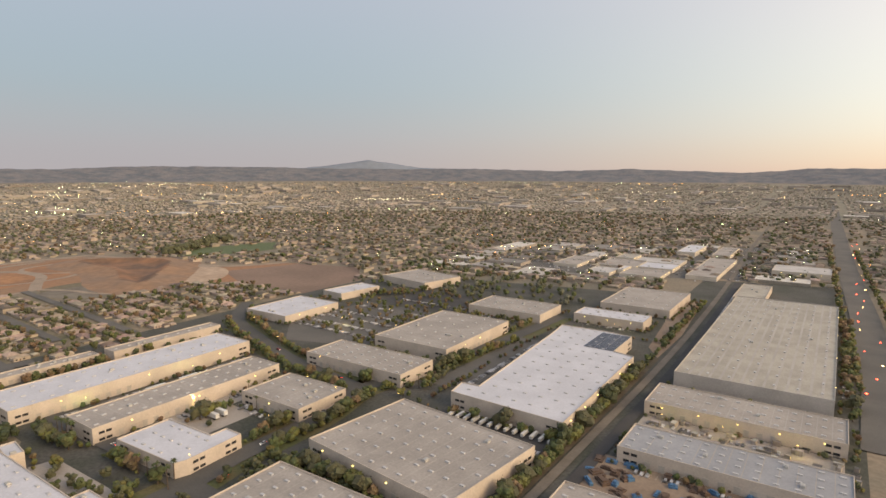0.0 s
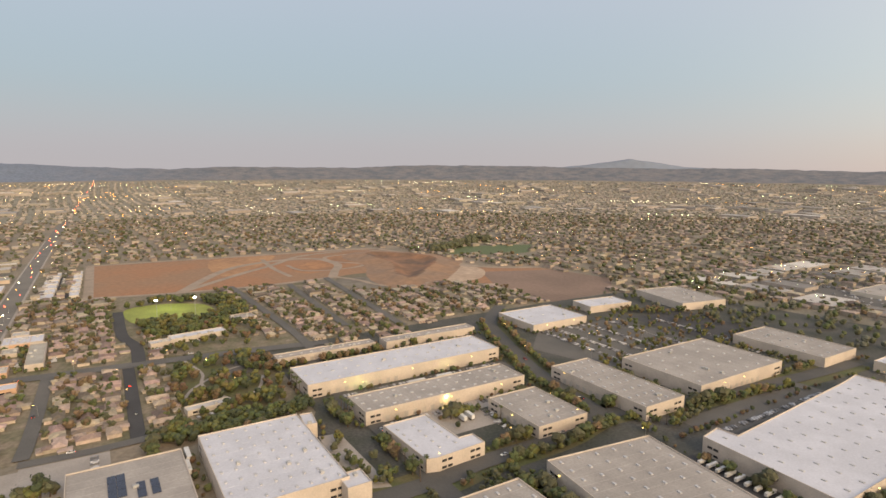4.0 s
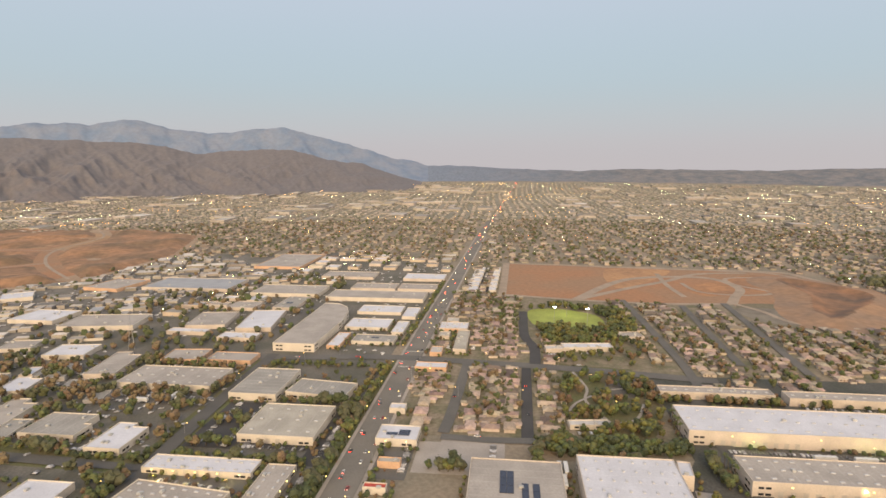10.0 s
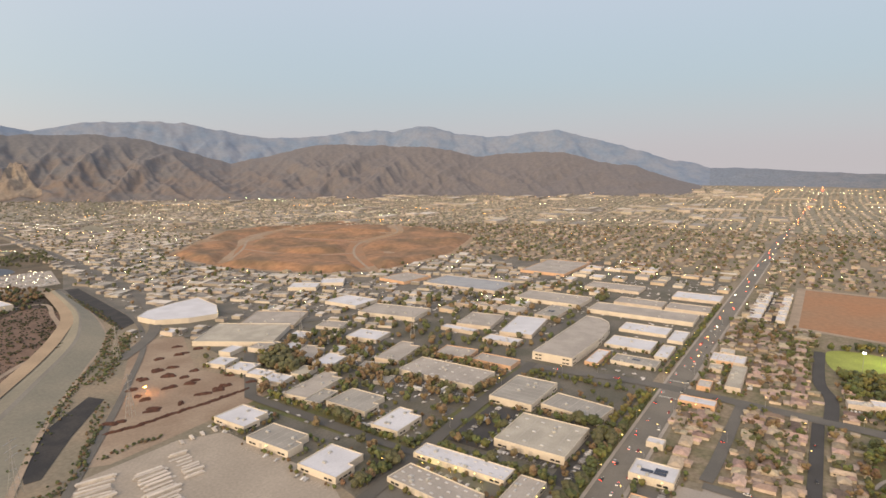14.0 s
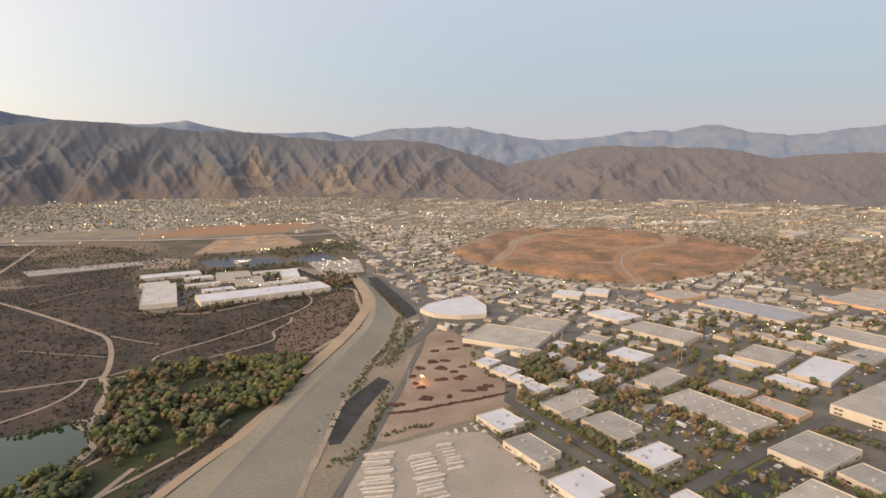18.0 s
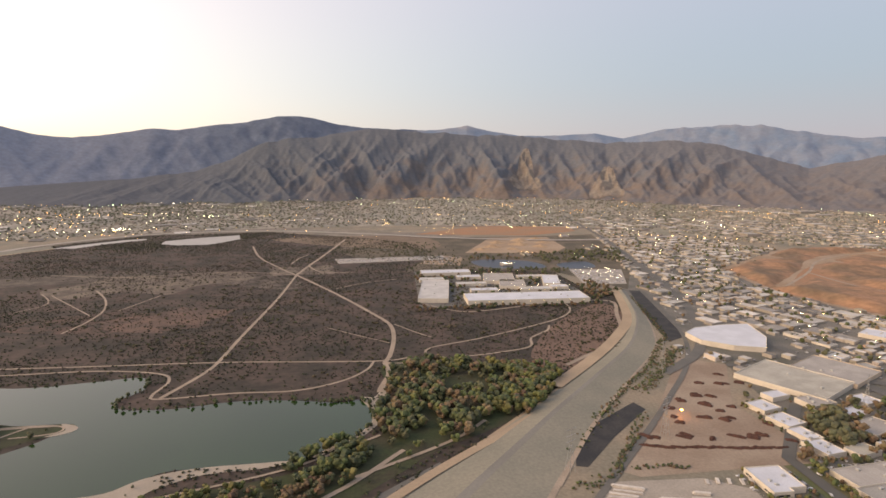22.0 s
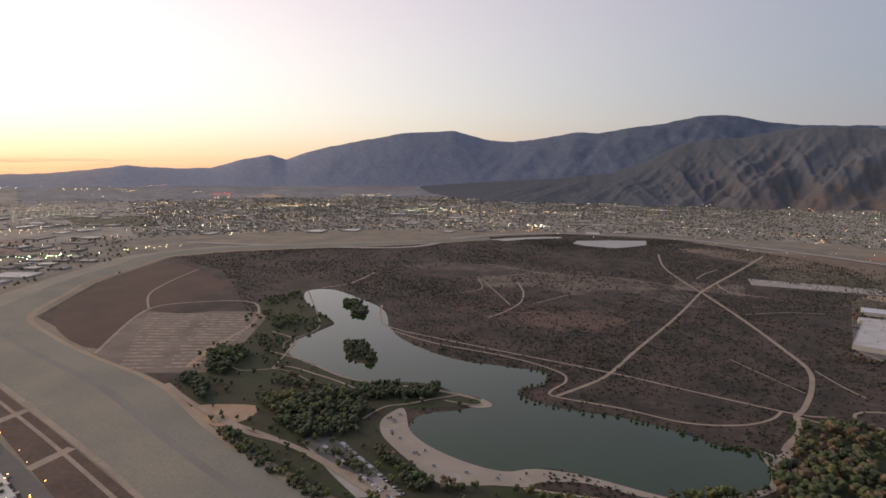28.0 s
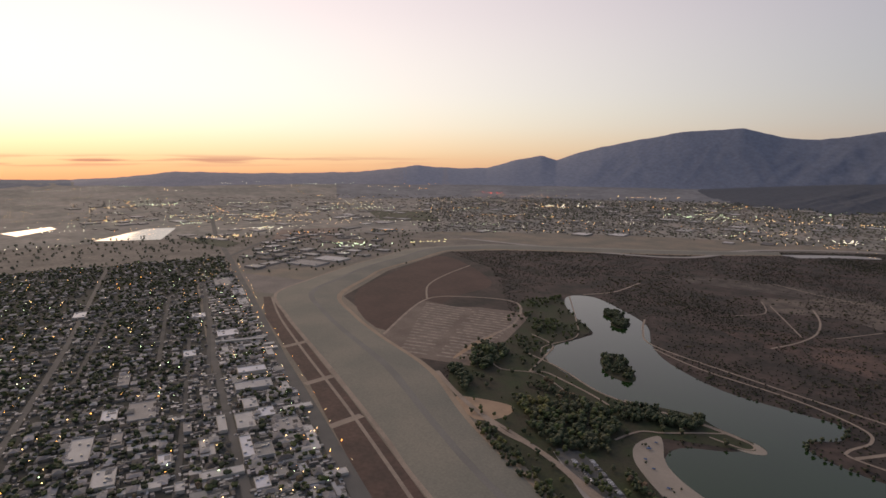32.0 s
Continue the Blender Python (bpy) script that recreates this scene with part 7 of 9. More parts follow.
def taken(x, y, grow=4.0):
    bad = ~clear_of_buildings(x, y, grow) | ~clear_of_roads(x, y, grow + 3)
    for poly in (FIELD, BROWN, SCRUB, DIRTLOT, GREYLOT, SOUTH_WORKS):
        bad |= inside(x, y, poly)
    damband = [d[0] for d in DAM] + [d[1] for d in DAM][::-1]
    bad |= inside(x, y, damband)
    return bad


def lots(x0, x1, y0, y1, turn, pitch, block, deep):
    """Centres of house lots on a grid of streets, in rows back to back."""
    xs, ys = np.arange(x0, x1, pitch), np.arange(y0, y1, block)
    X, Y = np.meshgrid(xs, ys)
    X, Y = X.ravel(), Y.ravel()
    X, Y = np.concatenate([X, X]), np.concatenate([Y, Y + deep])
    face = np.concatenate([np.full(len(X) // 2, 0.0), np.full(len(X) // 2, 180.0)])
    keep = (X - x0) % 210 > pitch
    X, Y, face = X[keep], Y[keep], face[keep]
    some = nr.rand(len(X)) < 0.88
    X, Y, face = X[some], Y[some], face[some]
    X, Y = X + nr.normal(0, 2.0, len(X)) + 18 * np.sin(Y / 210), Y + nr.normal(0, 3.0, len(X)) + 14 * np.sin(X / 260)
    c, s = math.cos(radians(turn)), math.sin(radians(turn))
    return X * c - Y * s, X * s + Y * c, face + turn


# the near houses, one by one
rows_e = []
for y0, face, xa, xb in ((-33, 180, 402, 545), (-4, 0, 402, 545), (27, 180, 402, 545), (57, 0, 425, 545), (76, 180, 455, 545), (12, 0, 412, 540), (64, 180, 398, 520), (44, 0, 400, 545), (70, 0, 566, 860), (-4, 0, 566, 860), (14, 180, 566, 860), (34, 0, 566, 860), (52, 180, 730, 860), (-45, 180, 566, 640),
                         (-148, 0, 580, 860), (-185, 180, 500, 860), (-210, 0, 500, 860), (-246, 180, 500, 860), (-264, 0, 500, 860), (-303, 180, 545, 830), (-322, 0, 560, 720), (-345, 180, 560, 720), (-372, 0, 560, 735), (-396, 180, 560, 750), (-425, 0, 560, 720), (-450, 180, 560, 700), (-475, 0, 555, 670)):
    for x0 in np.arange(xa, xb, 11.6):
        rows_e.append((x0 + nr.uniform(-1.5, 1.5), y0 + nr.uniform(-1.5, 1.5), face))
rows_e = np.array(rows_e)
ex, ey, ef = rows_e.T
bad = ~clear_of_buildings(ex, ey, 5) | ~clear_of_roads(ex, ey, 5.5) | inside(ex, ey, FIELD)
ex, ey, ef = ex[~bad], ey[~bad], ef[~bad]
order = np.argsort(np.hypot(ex, ey))
for k in order[:200]:
    copy_thing(HOUSES[nr.randint(3)], pose(ex[k], ey[k], 0.05, 0, 0, ef[k] + nr.choice((0, 0, 90))) @ Matrix.Scale(nr.uniform(0.75, 0.92), 4))
FARHOUSES = [(ex[order[200:]], ey[order[200:]], ef[order[200:]])]


far_roof = mat("pale distant roofs", (0.36, 0.315, 0.27), 0.9, 0.2, 0.05, 0.4, spread=0.5, island=True, hue=0.03)


def house_stuff(name, x, y, face, label, scale=1.0, roof=None):
    """Many hip-roofed houses as one object; walls and roof of each are loose from one another."""
    n = len(x)
    if not n:
        return
    w, d = nr.uniform(11, 17, n) * scale, nr.uniform(8, 11, n) * scale
    hgt = np.where(nr.rand(n) < 0.15, 5.4, 2.8) * scale
    rise = nr.uniform(1.2, 2.2, n) * scale
    a = np.radians(face + nr.choice((0, 0, 90), n))
    gz = ground_z(x, y)
    base = [(-1, -1, 0), (1, -1, 0), (1, 1, 0), (-1, 1, 0), (-1, -1, 1), (1, -1, 1), (1, 1, 1), (-1, 1, 1)]
    v = np.zeros((n, 14, 3))
    for i, (bx, by, bz) in enumerate(base):
        v[:, i] = np.stack([bx * w / 2, by * d / 2, bz * hgt], -1)
    for i, (bx, by) in enumerate(((-1, -1), (1, -1), (1, 1), (-1, 1))):
        v[:, 8 + i] = np.stack([bx * (w / 2 + 0.5), by * (d / 2 + 0.5), hgt + 0.02], -1)
    v[:, 12] = np.stack([-(w - d) / 2, 0 * w, hgt + rise], -1)
    v[:, 13] = np.stack([(w - d) / 2, 0 * w, hgt + rise], -1)
    c, s = np.cos(a)[:, None], np.sin(a)[:, None]
    X, Y = v[:, :, 0] * c - v[:, :, 1] * s + x[:, None], v[:, :, 0] * s + v[:, :, 1] * c + y[:, None]
    V = np.stack([X, Y, v[:, :, 2] + gz[:, None]], -1).reshape(-1, 3)
    tf = np.array([(0, 1, 5), (0, 5, 4), (1, 2, 6), (1, 6, 5), (2, 3, 7), (2, 7, 6), (3, 0, 4), (3, 4, 7), (8, 9, 13), (8, 13, 12), (9, 10, 13), (10, 11, 12), (10, 12, 13), (11, 8, 12)])
    F = (tf[None] + (np.arange(n) * 14)[:, None, None]).reshape(-1, 3)
    me = fast_mesh(name, V, F, stucco)
    me.materials.append(roof or tile_roof)
    me.polygons.foreach_set("material_index", np.tile(np.array([0] * 8 + [1] * 6, np.int32), n))
    tagged(new(name, me), label, "houses", kind="stuff")


m = int(len(ex) * 1.3)
k = nr.randint(0, len(ex), m)
bx, by = ex[k] + nr.uniform(-10, 10, m), ey[k] + nr.choice((-1, 1), m) * nr.uniform(9, 15, m)
ok = clear_of_roads(bx, by, 3) & clear_of_buildings(bx, by, 2) & ~inside(bx, by, FIELD)
house_stuff("garden_buildings", bx[ok], by[ok], nr.choice((0.0, 90.0), ok.sum()), "garages and garden sheds behind the houses", 0.5)
WEST = lambda x, y: (x < -250) & (y < 0.137 * -x + 108)
sets = []
# around the field and out to the east and south
x, y, f = lots(440, 2100, -2000, 1500, 0, 17, 60, 27)
az, r = np.degrees(np.arctan2(y, x)), np.hypot(x, y)
ok = ~taken(x, y) & (r < 2000) & (az < 52) & ~inside(x, y, IND_NORTH) & ~((x < 1150) & (y > 84) & (y < 700)) & ~((np.abs(y + 80) < 75) & (x < 800)) & ~((x < 600) & (y > -130)) & ~((x < 870) & (y > -490) & (y < 84))
ok &= ~inside(x, y, [(930, -590), (1010, -640), (960, -800), (880, -720)])
sets.append((x[ok], y[ok], f[ok]))
x, y, f = lots(-250, 460, -2000, -880, 0, 17, 60, 27)
ok = ~taken(x, y) & (np.hypot(x, y) < 2000)
sets.append((x[ok], y[ok], f[ok]))
x, y, f = lots(150, 560, -860, -690, 0, 16, 46, 22)
ok = clear_of_buildings(x, y, 5) & clear_of_roads(x, y, 6) & inside(x, y, [(170, -728), (284, -728), (420, -705), (560, -700), (560, -770), (380, -800), (313, -800), (185, -830)])
sets.append((x[ok], y[ok], f[ok]))
x, y, f = lots(-2200, -250, -900, 260, -7.8, 12.5, 43, 19)
ok = ~taken(x, y) & WEST(x, y - 12) & (x > -1750) & (y > 0.55 * x)
sets.append((x[ok], y[ok], f[ok]))
for s in sets[:3] + FARHOUSES:
    house_stuff("houses", *s, "close-set single-storey houses with brown and grey roofs")
west_roof = mat("grey western roofs", (0.215, 0.205, 0.198), 0.85, 0.2, 0.05, 0.4, spread=0.85, island=True, hue=0.05)
house_stuff("houses", *sets[3], "close-packed small houses with grey roofs", 0.82, west_roof)
ALLX, ALLY = np.concatenate([s[0] for s in sets]), np.concatenate([s[1] for s in sets])

# the farther suburbs
def far_ring(n, r0, r1, a0, a1):
    r, a = np.sqrt(nr.uniform(r0 * r0, r1 * r1, n)), np.radians(nr.uniform(a0, a1, n))
    x, y = r * np.cos(a), r * np.sin(a)
    x, y = np.round(x / 30) * 30 + nr.normal(0, 13, n), np.round(y / 46) * 46 + nr.normal(0, 13, n)
    return x, y


def suburb(r0, r1, a0, a1, pitch, block, share):
    """House lots in rows back to back along a grid of streets, within a sector of the plain."""
    X, Y = np.meshgrid(np.arange(-r1, r1, pitch), np.arange(-r1, r1, block))
    X, Y = np.concatenate([X.ravel(), X.ravel()]), np.concatenate([Y.ravel(), Y.ravel() + block * 0.42])
    r, a = np.hypot(X, Y), np.degrees(np.arctan2(Y, X))
    keep = (r > r0) & (r < r1) & (a > a0) & (a < a1) & (X % 260 > pitch) & (nr.rand(len(X)) < share)
    keep &= fractal(X / 300, Y / 300, 44, 3) > -0.85
    X, Y = X[keep], Y[keep]
    return X + nr.normal(0, 2.5, len(X)) + 16 * np.sin(Y / 310), Y + nr.normal(0, 2.5, len(X)) + 22 * np.sin(X / 420)


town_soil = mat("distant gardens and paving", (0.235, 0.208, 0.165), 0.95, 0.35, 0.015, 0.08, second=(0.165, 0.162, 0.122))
# ground of the hill town, its colour lifted to stand for haze
hill_town_soil = mat("haze-lightened gardens below the hills", (0.285, 0.252, 0.212), 0.95, 0.35, 0.006, 0.03, second=(0.195, 0.186, 0.158))
# the third sheet only colours the far plain blue-grey for haze
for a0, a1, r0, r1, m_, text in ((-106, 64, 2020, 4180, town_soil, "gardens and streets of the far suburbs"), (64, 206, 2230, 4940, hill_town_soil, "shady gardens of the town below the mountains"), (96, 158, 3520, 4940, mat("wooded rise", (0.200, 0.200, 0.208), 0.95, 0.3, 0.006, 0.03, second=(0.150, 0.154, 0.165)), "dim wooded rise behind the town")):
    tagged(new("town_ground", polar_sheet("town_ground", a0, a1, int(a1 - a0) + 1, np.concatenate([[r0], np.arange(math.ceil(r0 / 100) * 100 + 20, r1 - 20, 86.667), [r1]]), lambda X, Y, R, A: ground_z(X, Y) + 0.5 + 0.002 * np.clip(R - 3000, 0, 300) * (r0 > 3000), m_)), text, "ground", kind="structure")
x, y = suburb(2000, 4150, -105, 62, 20, 62, 0.82)
far_r = np.hypot(x, y)
house_stuff("houses", x, y, np.zeros(len(x)), "distant suburb of low houses", 1.0 - 0.14 * (far_r - 2000) / 1000, far_roof)
FARX, FARY = x, y
x, y = suburb(2600, 3700, 136, 180, 26, 66, 0.34)
ok = ~inside(x, y, [(-2180, 0), (-2800, 100), (-2800, 420), (-2100, 300)])
x, y = x[ok], y[ok]
house_stuff("houses", x, y, np.zeros(len(x)), "distant suburb of low houses under the sunset", 0.8, far_roof)
SUNX, SUNY = x, y
x, y = far_ring(5200, 2250, 3450, 62, 150)
keep = (fractal(x / 260, y / 260, 45, 3) > -0.35)
for pts, colour, text in (([(-2257, 675), (-2208, 909), (-1907, 744), (-2027, 569)], (0.25, 0.19, 0.15), "bare tan field in the western plain"), ([(-2700, 1250), (-2500, 1500), (-2150, 1350), (-2350, 1150)], (0.105, 0.105, 0.062), "dark green field in the western plain"), ([(-2179, 300), (-1908, 395), (-2000, 460), (-2320, 330)], (0.085, 0.092, 0.055), "dark green bank in the western plain")):
    sheet("plain_field", pts, 1.2, mat(text, colour, 0.95, 0.3, 0.01, 0.1), text, "field")
hill_roof = mat("weathered roofs below the hills", (0.20, 0.185, 0.165), 0.9, 0.2, 0.05, 0.4, spread=0.6, island=True, hue=0.03)
house_stuff("houses", x[keep], y[keep], np.zeros(keep.sum()), "distant suburb of low houses below the mountains", 0.8, hill_roof)

# ---- workshops and commercial blocks in the distance ----
shed_wall = mat("shed wall", (0.33, 0.295, 0.255), 0.8, 0.2, 0.05, 0.5, spread=0.3, island=True, hue=0.02)
shed_roof = mat("shed roof", (0.37, 0.35, 0.325), 0.8, 0.2, 0.05, 0.5, spread=0.7, island=True, hue=0.015)


clutter_paint = mat("mixed paint of vans and goods", (0.26, 0.25, 0.24), 0.7, 0.2, 0.1, 0.8, spread=1.0, island=True, hue=0.12)


def sheds(name, x, y, w, d, h, turn, label, roof=None):
    n = len(x)
    a = np.radians(np.broadcast_to(turn, (n,)) + nr.choice((0, 90), n))
    gz = ground_z(x, y)
    v = np.zeros((n, 12, 3))
    for i, (bx, by, bz) in enumerate(((-1, -1, 0), (1, -1, 0), (1, 1, 0), (-1, 1, 0), (-1, -1, 1), (1, -1, 1), (1, 1, 1), (-1, 1, 1), (-0.97, -0.96, 0.94), (0.97, -0.96, 0.94), (0.97, 0.96, 0.94), (-0.97, 0.96, 0.94))):
        v[:, i] = np.stack([bx * w / 2, by * d / 2, bz * h], -1)
    c, s = np.cos(a)[:, None], np.sin(a)[:, None]
    V = np.stack([v[:, :, 0] * c - v[:, :, 1] * s + x[:, None], v[:, :, 0] * s + v[:, :, 1] * c + y[:, None], v[:, :, 2] + gz[:, None]], -1).reshape(-1, 3)
    tf = np.array([(0, 1, 5, 4), (1, 2, 6, 5), (2, 3, 7, 6), (3, 0, 4, 7), (8, 9, 10, 11)])
    me = fast_mesh(name, V, (tf[None] + (np.arange(n) * 12)[:, None, None]).reshape(-1, 4), shed_wall)
    me.materials.append(roof or shed_roof)
    me.polygons.foreach_set("material_index", np.tile(np.array([0, 0, 0, 0, 1], np.int32), n))
    tagged(new(name, me), label, "buildings", kind="stuff")


def workshop(x, y, w, d, h, turn, k):
    base = thing("workshop", "low flat-roofed workshop with pale walls", "workshop", "workshops", at=pose(x, y, 0, 0, 0, turn))
    shell("workshop", [(-w / 2, -d / 2), (w / 2, -d / 2), (w / 2, d / 2), (-w / 2, d / 2)], h, WALLS[("white", "cream", "tan")[k % 3]], ROOFS[("white", "gray", "graydark", "tan", "white", "bluegray")[k % 6]], base)


def shed_field(poly, step, size, turn, label, prob=0.8, singly=False, grow=1.0):
    p = np.array(poly)
    c, s = math.cos(radians(turn)), math.sin(radians(turn))
    R = 2600
    X, Y = np.meshgrid(np.arange(-R, R, step), np.arange(-R, R, step * 0.8))
    X, Y = X.ravel() * c - Y.ravel() * s, X.ravel() * s + Y.ravel() * c
    ok = inside(X, Y, poly) & (nr.rand(len(X)) < prob)
    X, Y = X[ok], Y[ok]
    ok = clear_of_buildings(X, Y, step * 0.3) & clear_of_roads(X, Y, step * 0.22)
    for q in (DIRTLOT, BROWN, SCRUB):
        ok &= ~inside(X, Y, q)
    X, Y = X[ok], Y[ok]
    n = len(X)
    if singly == "mesh":
        far = np.hypot(X, Y) > 950
        sheds("workshops", X[far], Y[far], step * nr.uniform(size * 0.7, size, far.sum()), step * nr.uniform(size * 0.45, size * 0.7, far.sum()), nr.uniform(3, 4.6, far.sum()), turn, label)
        for k in np.where(~far)[0]:
            ob = new("workshop", SHED_MESHES[nr.randint(7)] if grow == 1 else GREY_SHEDS[nr.randint(5)])
            ob.matrix_basis = pose(X[k] + nr.uniform(-3, 3), Y[k] + nr.uniform(-3, 3), float(ground_z(X[k], Y[k])), 0, 0, turn + nr.choice((0, 90))) @ Matrix.Scale(grow * nr.uniform(0.85, 1.15), 4)
            tagged(ob, "pale flat-roofed workshop in a crowded district" if grow == 1 else "small grey flat-roofed shed in a crowded yard", "workshop", "workshops")
        return X, Y
    if singly:
        for k in range(n):
            workshop(X[k] + nr.uniform(-3, 3), Y[k] + nr.uniform(-3, 3), step * nr.uniform(size * 0.7, size), step * nr.uniform(size * 0.45, size * 0.7), nr.uniform(3.5, 5.5), turn + nr.choice((0, 90)), nr.randint(60))
        return X, Y
    sheds("workshops", X + nr.uniform(-3, 3, n), Y + nr.uniform(-3, 3, n), step * nr.uniform(size * 0.7, size, n), step * nr.uniform(size * 0.45, size * 0.7, n), nr.uniform(3, 5, n) if step < 40 else nr.uniform(3.4, 5.5, n), turn, label)
    return X, Y


def shed_mesh(w, d, h, wall, roof):
    v = []
    for bx, by, bz in ((-1, -1, 0), (1, -1, 0), (1, 1, 0), (-1, 1, 0), (-1, -1, 1), (1, -1, 1), (1, 1, 1), (-1, 1, 1), (-0.97, -0.96, 1), (0.97, -0.96, 1), (0.97, 0.96, 1), (-0.97, 0.96, 1), (-0.97, -0.96, 0.93), (0.97, -0.96, 0.93), (0.97, 0.96, 0.93), (-0.97, 0.96, 0.93)):
        v.append((bx * w / 2, by * d / 2, bz * h))
    f = [(a, (a + 1) % 4 + 0, 4 + (a + 1) % 4, 4 + a) for a in range(4)] + [(4 + a, 4 + (a + 1) % 4, 8 + (a + 1) % 4, 8 + a) for a in range(4)] + [(8 + a, 8 + (a + 1) % 4, 12 + (a + 1) % 4, 12 + a) for a in range(4)] + [(12, 13, 14, 15)]
    me = mesh("workshop", v, f, WALLS[wall])
    me.materials.append(ROOFS[roof])
    me.polygons[12].material_index = 1
    return me


SHED_MESHES = [shed_mesh(w * 0.9, d * 0.9, h * 0.72, wall, roof) for w, d, h, wall, roof in ((34, 20, 4.5, "white", "pale"), (30, 17, 4, "cream", "gray"), (36, 24, 5, "tan", "tan"), (26, 18, 4, "white", "graydark"), (32, 22, 5, "white", "pale"), (28, 16, 4, "cream", "bluegray"), (24, 15, 4.5, "orange", "gray"))]
GREY_SHEDS = [shed_mesh(w, d, h, wall, roof) for w, d, h, wall, roof in ((40, 18, 5, "gray", "graydark"), (30, 17, 4, "tan", "bluegray"), (48, 16, 5, "white", "pale"), (24, 18, 4, "gray", "graydark"), (36, 13, 4, "gray", "bluegray"))]
W1 = shed_field(IND_NORTH, 46, 0.8, 20, "close-packed pale workshops and yards", 0.85, "mesh")
shed_field(IND_NORTH, 19, 0.85, 20, "small sheds and stores crowded between the workshops", 0.42)
for x, y, w, d, roof in ((-963, 191, 36, 32, "white"), (-619, 134, 40, 19, "pale"), (-625, 111, 41, 9, "pale"), (-559, 121, 46, 11, "white"), (-544, 134, 28, 17, "graydark"), (-689, 107, 47, 8, "gray"), (-705, 42, 51, 28, "gray"), (-709, 10, 31, 16, "white"), (-576, 87, 38, 14, "pale"), (-629, 159, 25, 19, "white"), (-586, 171, 32, 26, "gray"), (-633, 78, 23, 8, "gray"), (-572, 48, 23, 12, "white"), (-636, -19, 54, 20, "bluegray"),
                         (-642, 13, 31, 10, "gray"), (-485, 116, 20, 13, "white"), (-566, -2, 32, 19, "pale"), (-885, 121, 29, 17, "white"), (-1099, 171, 31, 22, "white"), (-1254, 277, 70, 23, "bluegray"), (-1167, 265, 60, 18, "bluegray"), (-1374, 270, 90, 34, "gray"), (-1213, -10, 41, 20, "white"), (-818, 32, 41, 13, "gray"), (-515, 53, 15, 8, "pale"), (-1510, 520, 100, 60, "gray"), (-1540, 600, 90, 60, "pale")):
    warehouse(x, y, w, d, -7.8 if x > -1400 else 30, 3.6, roof, "gray" if roof in ("gray", "graydark", "bluegray") else "white")
W2 = shed_field([(-400, 180), (-1130, 272), (-1500, 325), (-1480, 235), (-838, 146), (-440, 90)], 23, 0.8, -7.8, "row of pale workshops along the boulevard", 0.9, "mesh", 0.62)
W2b = shed_field([(-440, 90), (-700, 125), (-680, 20), (-450, -30)], 28, 0.75, -7.8, "pale workshops among the houses", 0.7, "mesh", 0.7)
for x, y, w, d, h, roof in ((228, -850, 56, 60, 5, "gray"), (262, -862, 9, 40, 6.5, "white"), (286, -838, 36, 50, 5, "pale"), (224, -912, 50, 52, 6, "white"), (282, -918, 60, 70, 5, "gray"), (236, -970, 70, 48, 5, "pale"), (292, -985, 30, 46, 6, "tan"), (154, -946, 40, 185, 6, "gray"), (219, -1123, 30, 105, 8, "white"), (163, -1128, 28, 115, 7, "gray"), (41, -980, 72, 62, 8, "pale"), (352, -900, 40, 90, 5, "gray"), (348, -985, 30, 60, 4.5, "pale")):
    warehouse(x, y, w, d, 0, h, roof, "white", lamps=3)
def yard_clutter(poly, count, size, label):
    """Sheds, containers, parked vans and stacked goods that fill the yards between buildings."""
    q = random_in(poly, count)
    ok = clear_of_buildings(q[:, 0], q[:, 1], -2.0) & clear_of_roads(q[:, 0], q[:, 1], 0.5)
    q = q[ok]
    m = len(q)
    sheds("yard_clutter", q[:, 0], q[:, 1], nr.uniform(*size, m), nr.uniform(1.8, 4.2, m), nr.uniform(1.4, 3.2, m), -7.8, label, clutter_paint)


yard_clutter([(-380, 178), (-1130, 272), (-1500, 325), (-1480, 235), (-838, 146), (-700, -30), (-450, -60)], 3600, (3, 10), "vans, containers and stacked goods crowding the yards")
yard_clutter([(-450, -60), (-700, -30), (-838, 146), (-1300, 190), (-1300, 0), (-800, -260), (-560, -260)], 2600, (3, 7), "sheds and cars between the small houses")
yard_clutter([(-18, -330), (88, -330), (88, -362), (-18, -362)], 60, (2, 6), "pallets and vans in the pale yard")
W3 = shed_field([(40, -880), (150, -880), (330, -740), (560, -760), (560, -1050), (60, -1300)], 76, 0.95, 0, "pale shops and depots with flat roofs", 0.8)
W4 = shed_field([(690, 2050), (1000, 1950), (1600, 1600), (2100, 1500), (1500, 2200), (900, 2450)], 60, 0.8, 10, "distant pale industrial sheds")
W5 = shed_field([(-1480, 350), (-1760, 380), (-2200, 700), (-1900, 950), (-1640, 860), (-1440, 580)], 70, 0.7, 30, "pale depots beyond the dam", 0.7)
W6 = shed_field([(620, 110), (1150, 110), (1250, 330), (900, 460), (600, 430)], 44, 0.75, 0, "pale sheds between the warehouses", 0.75, True)
W7 = shed_field([(220, 1200), (600, 1420), (700, 1980), (520, 1900), (560, 1560), (230, 1480)], 55, 0.6, 10, "works beside the gravel ponds", 0.12)
W8 = shed_field([(300, 400), (560, 420), (620, 640), (420, 700), (360, 520)], 36, 0.7, 14, "small workshops among trees", 0.7, True)
shed_field([(395, 330), (545, 330), (565, 470), (470, 540), (420, 520), (400, 400)], 33, 0.8, 14, "low pale workshops among trees", 0.8, "mesh", 0.85)
shed_field([(1150, 40), (1900, 30), (2400, 0), (2400, 110), (1150, 150)], 50, 0.6, 0, "shops along the arterial road", 0.6)
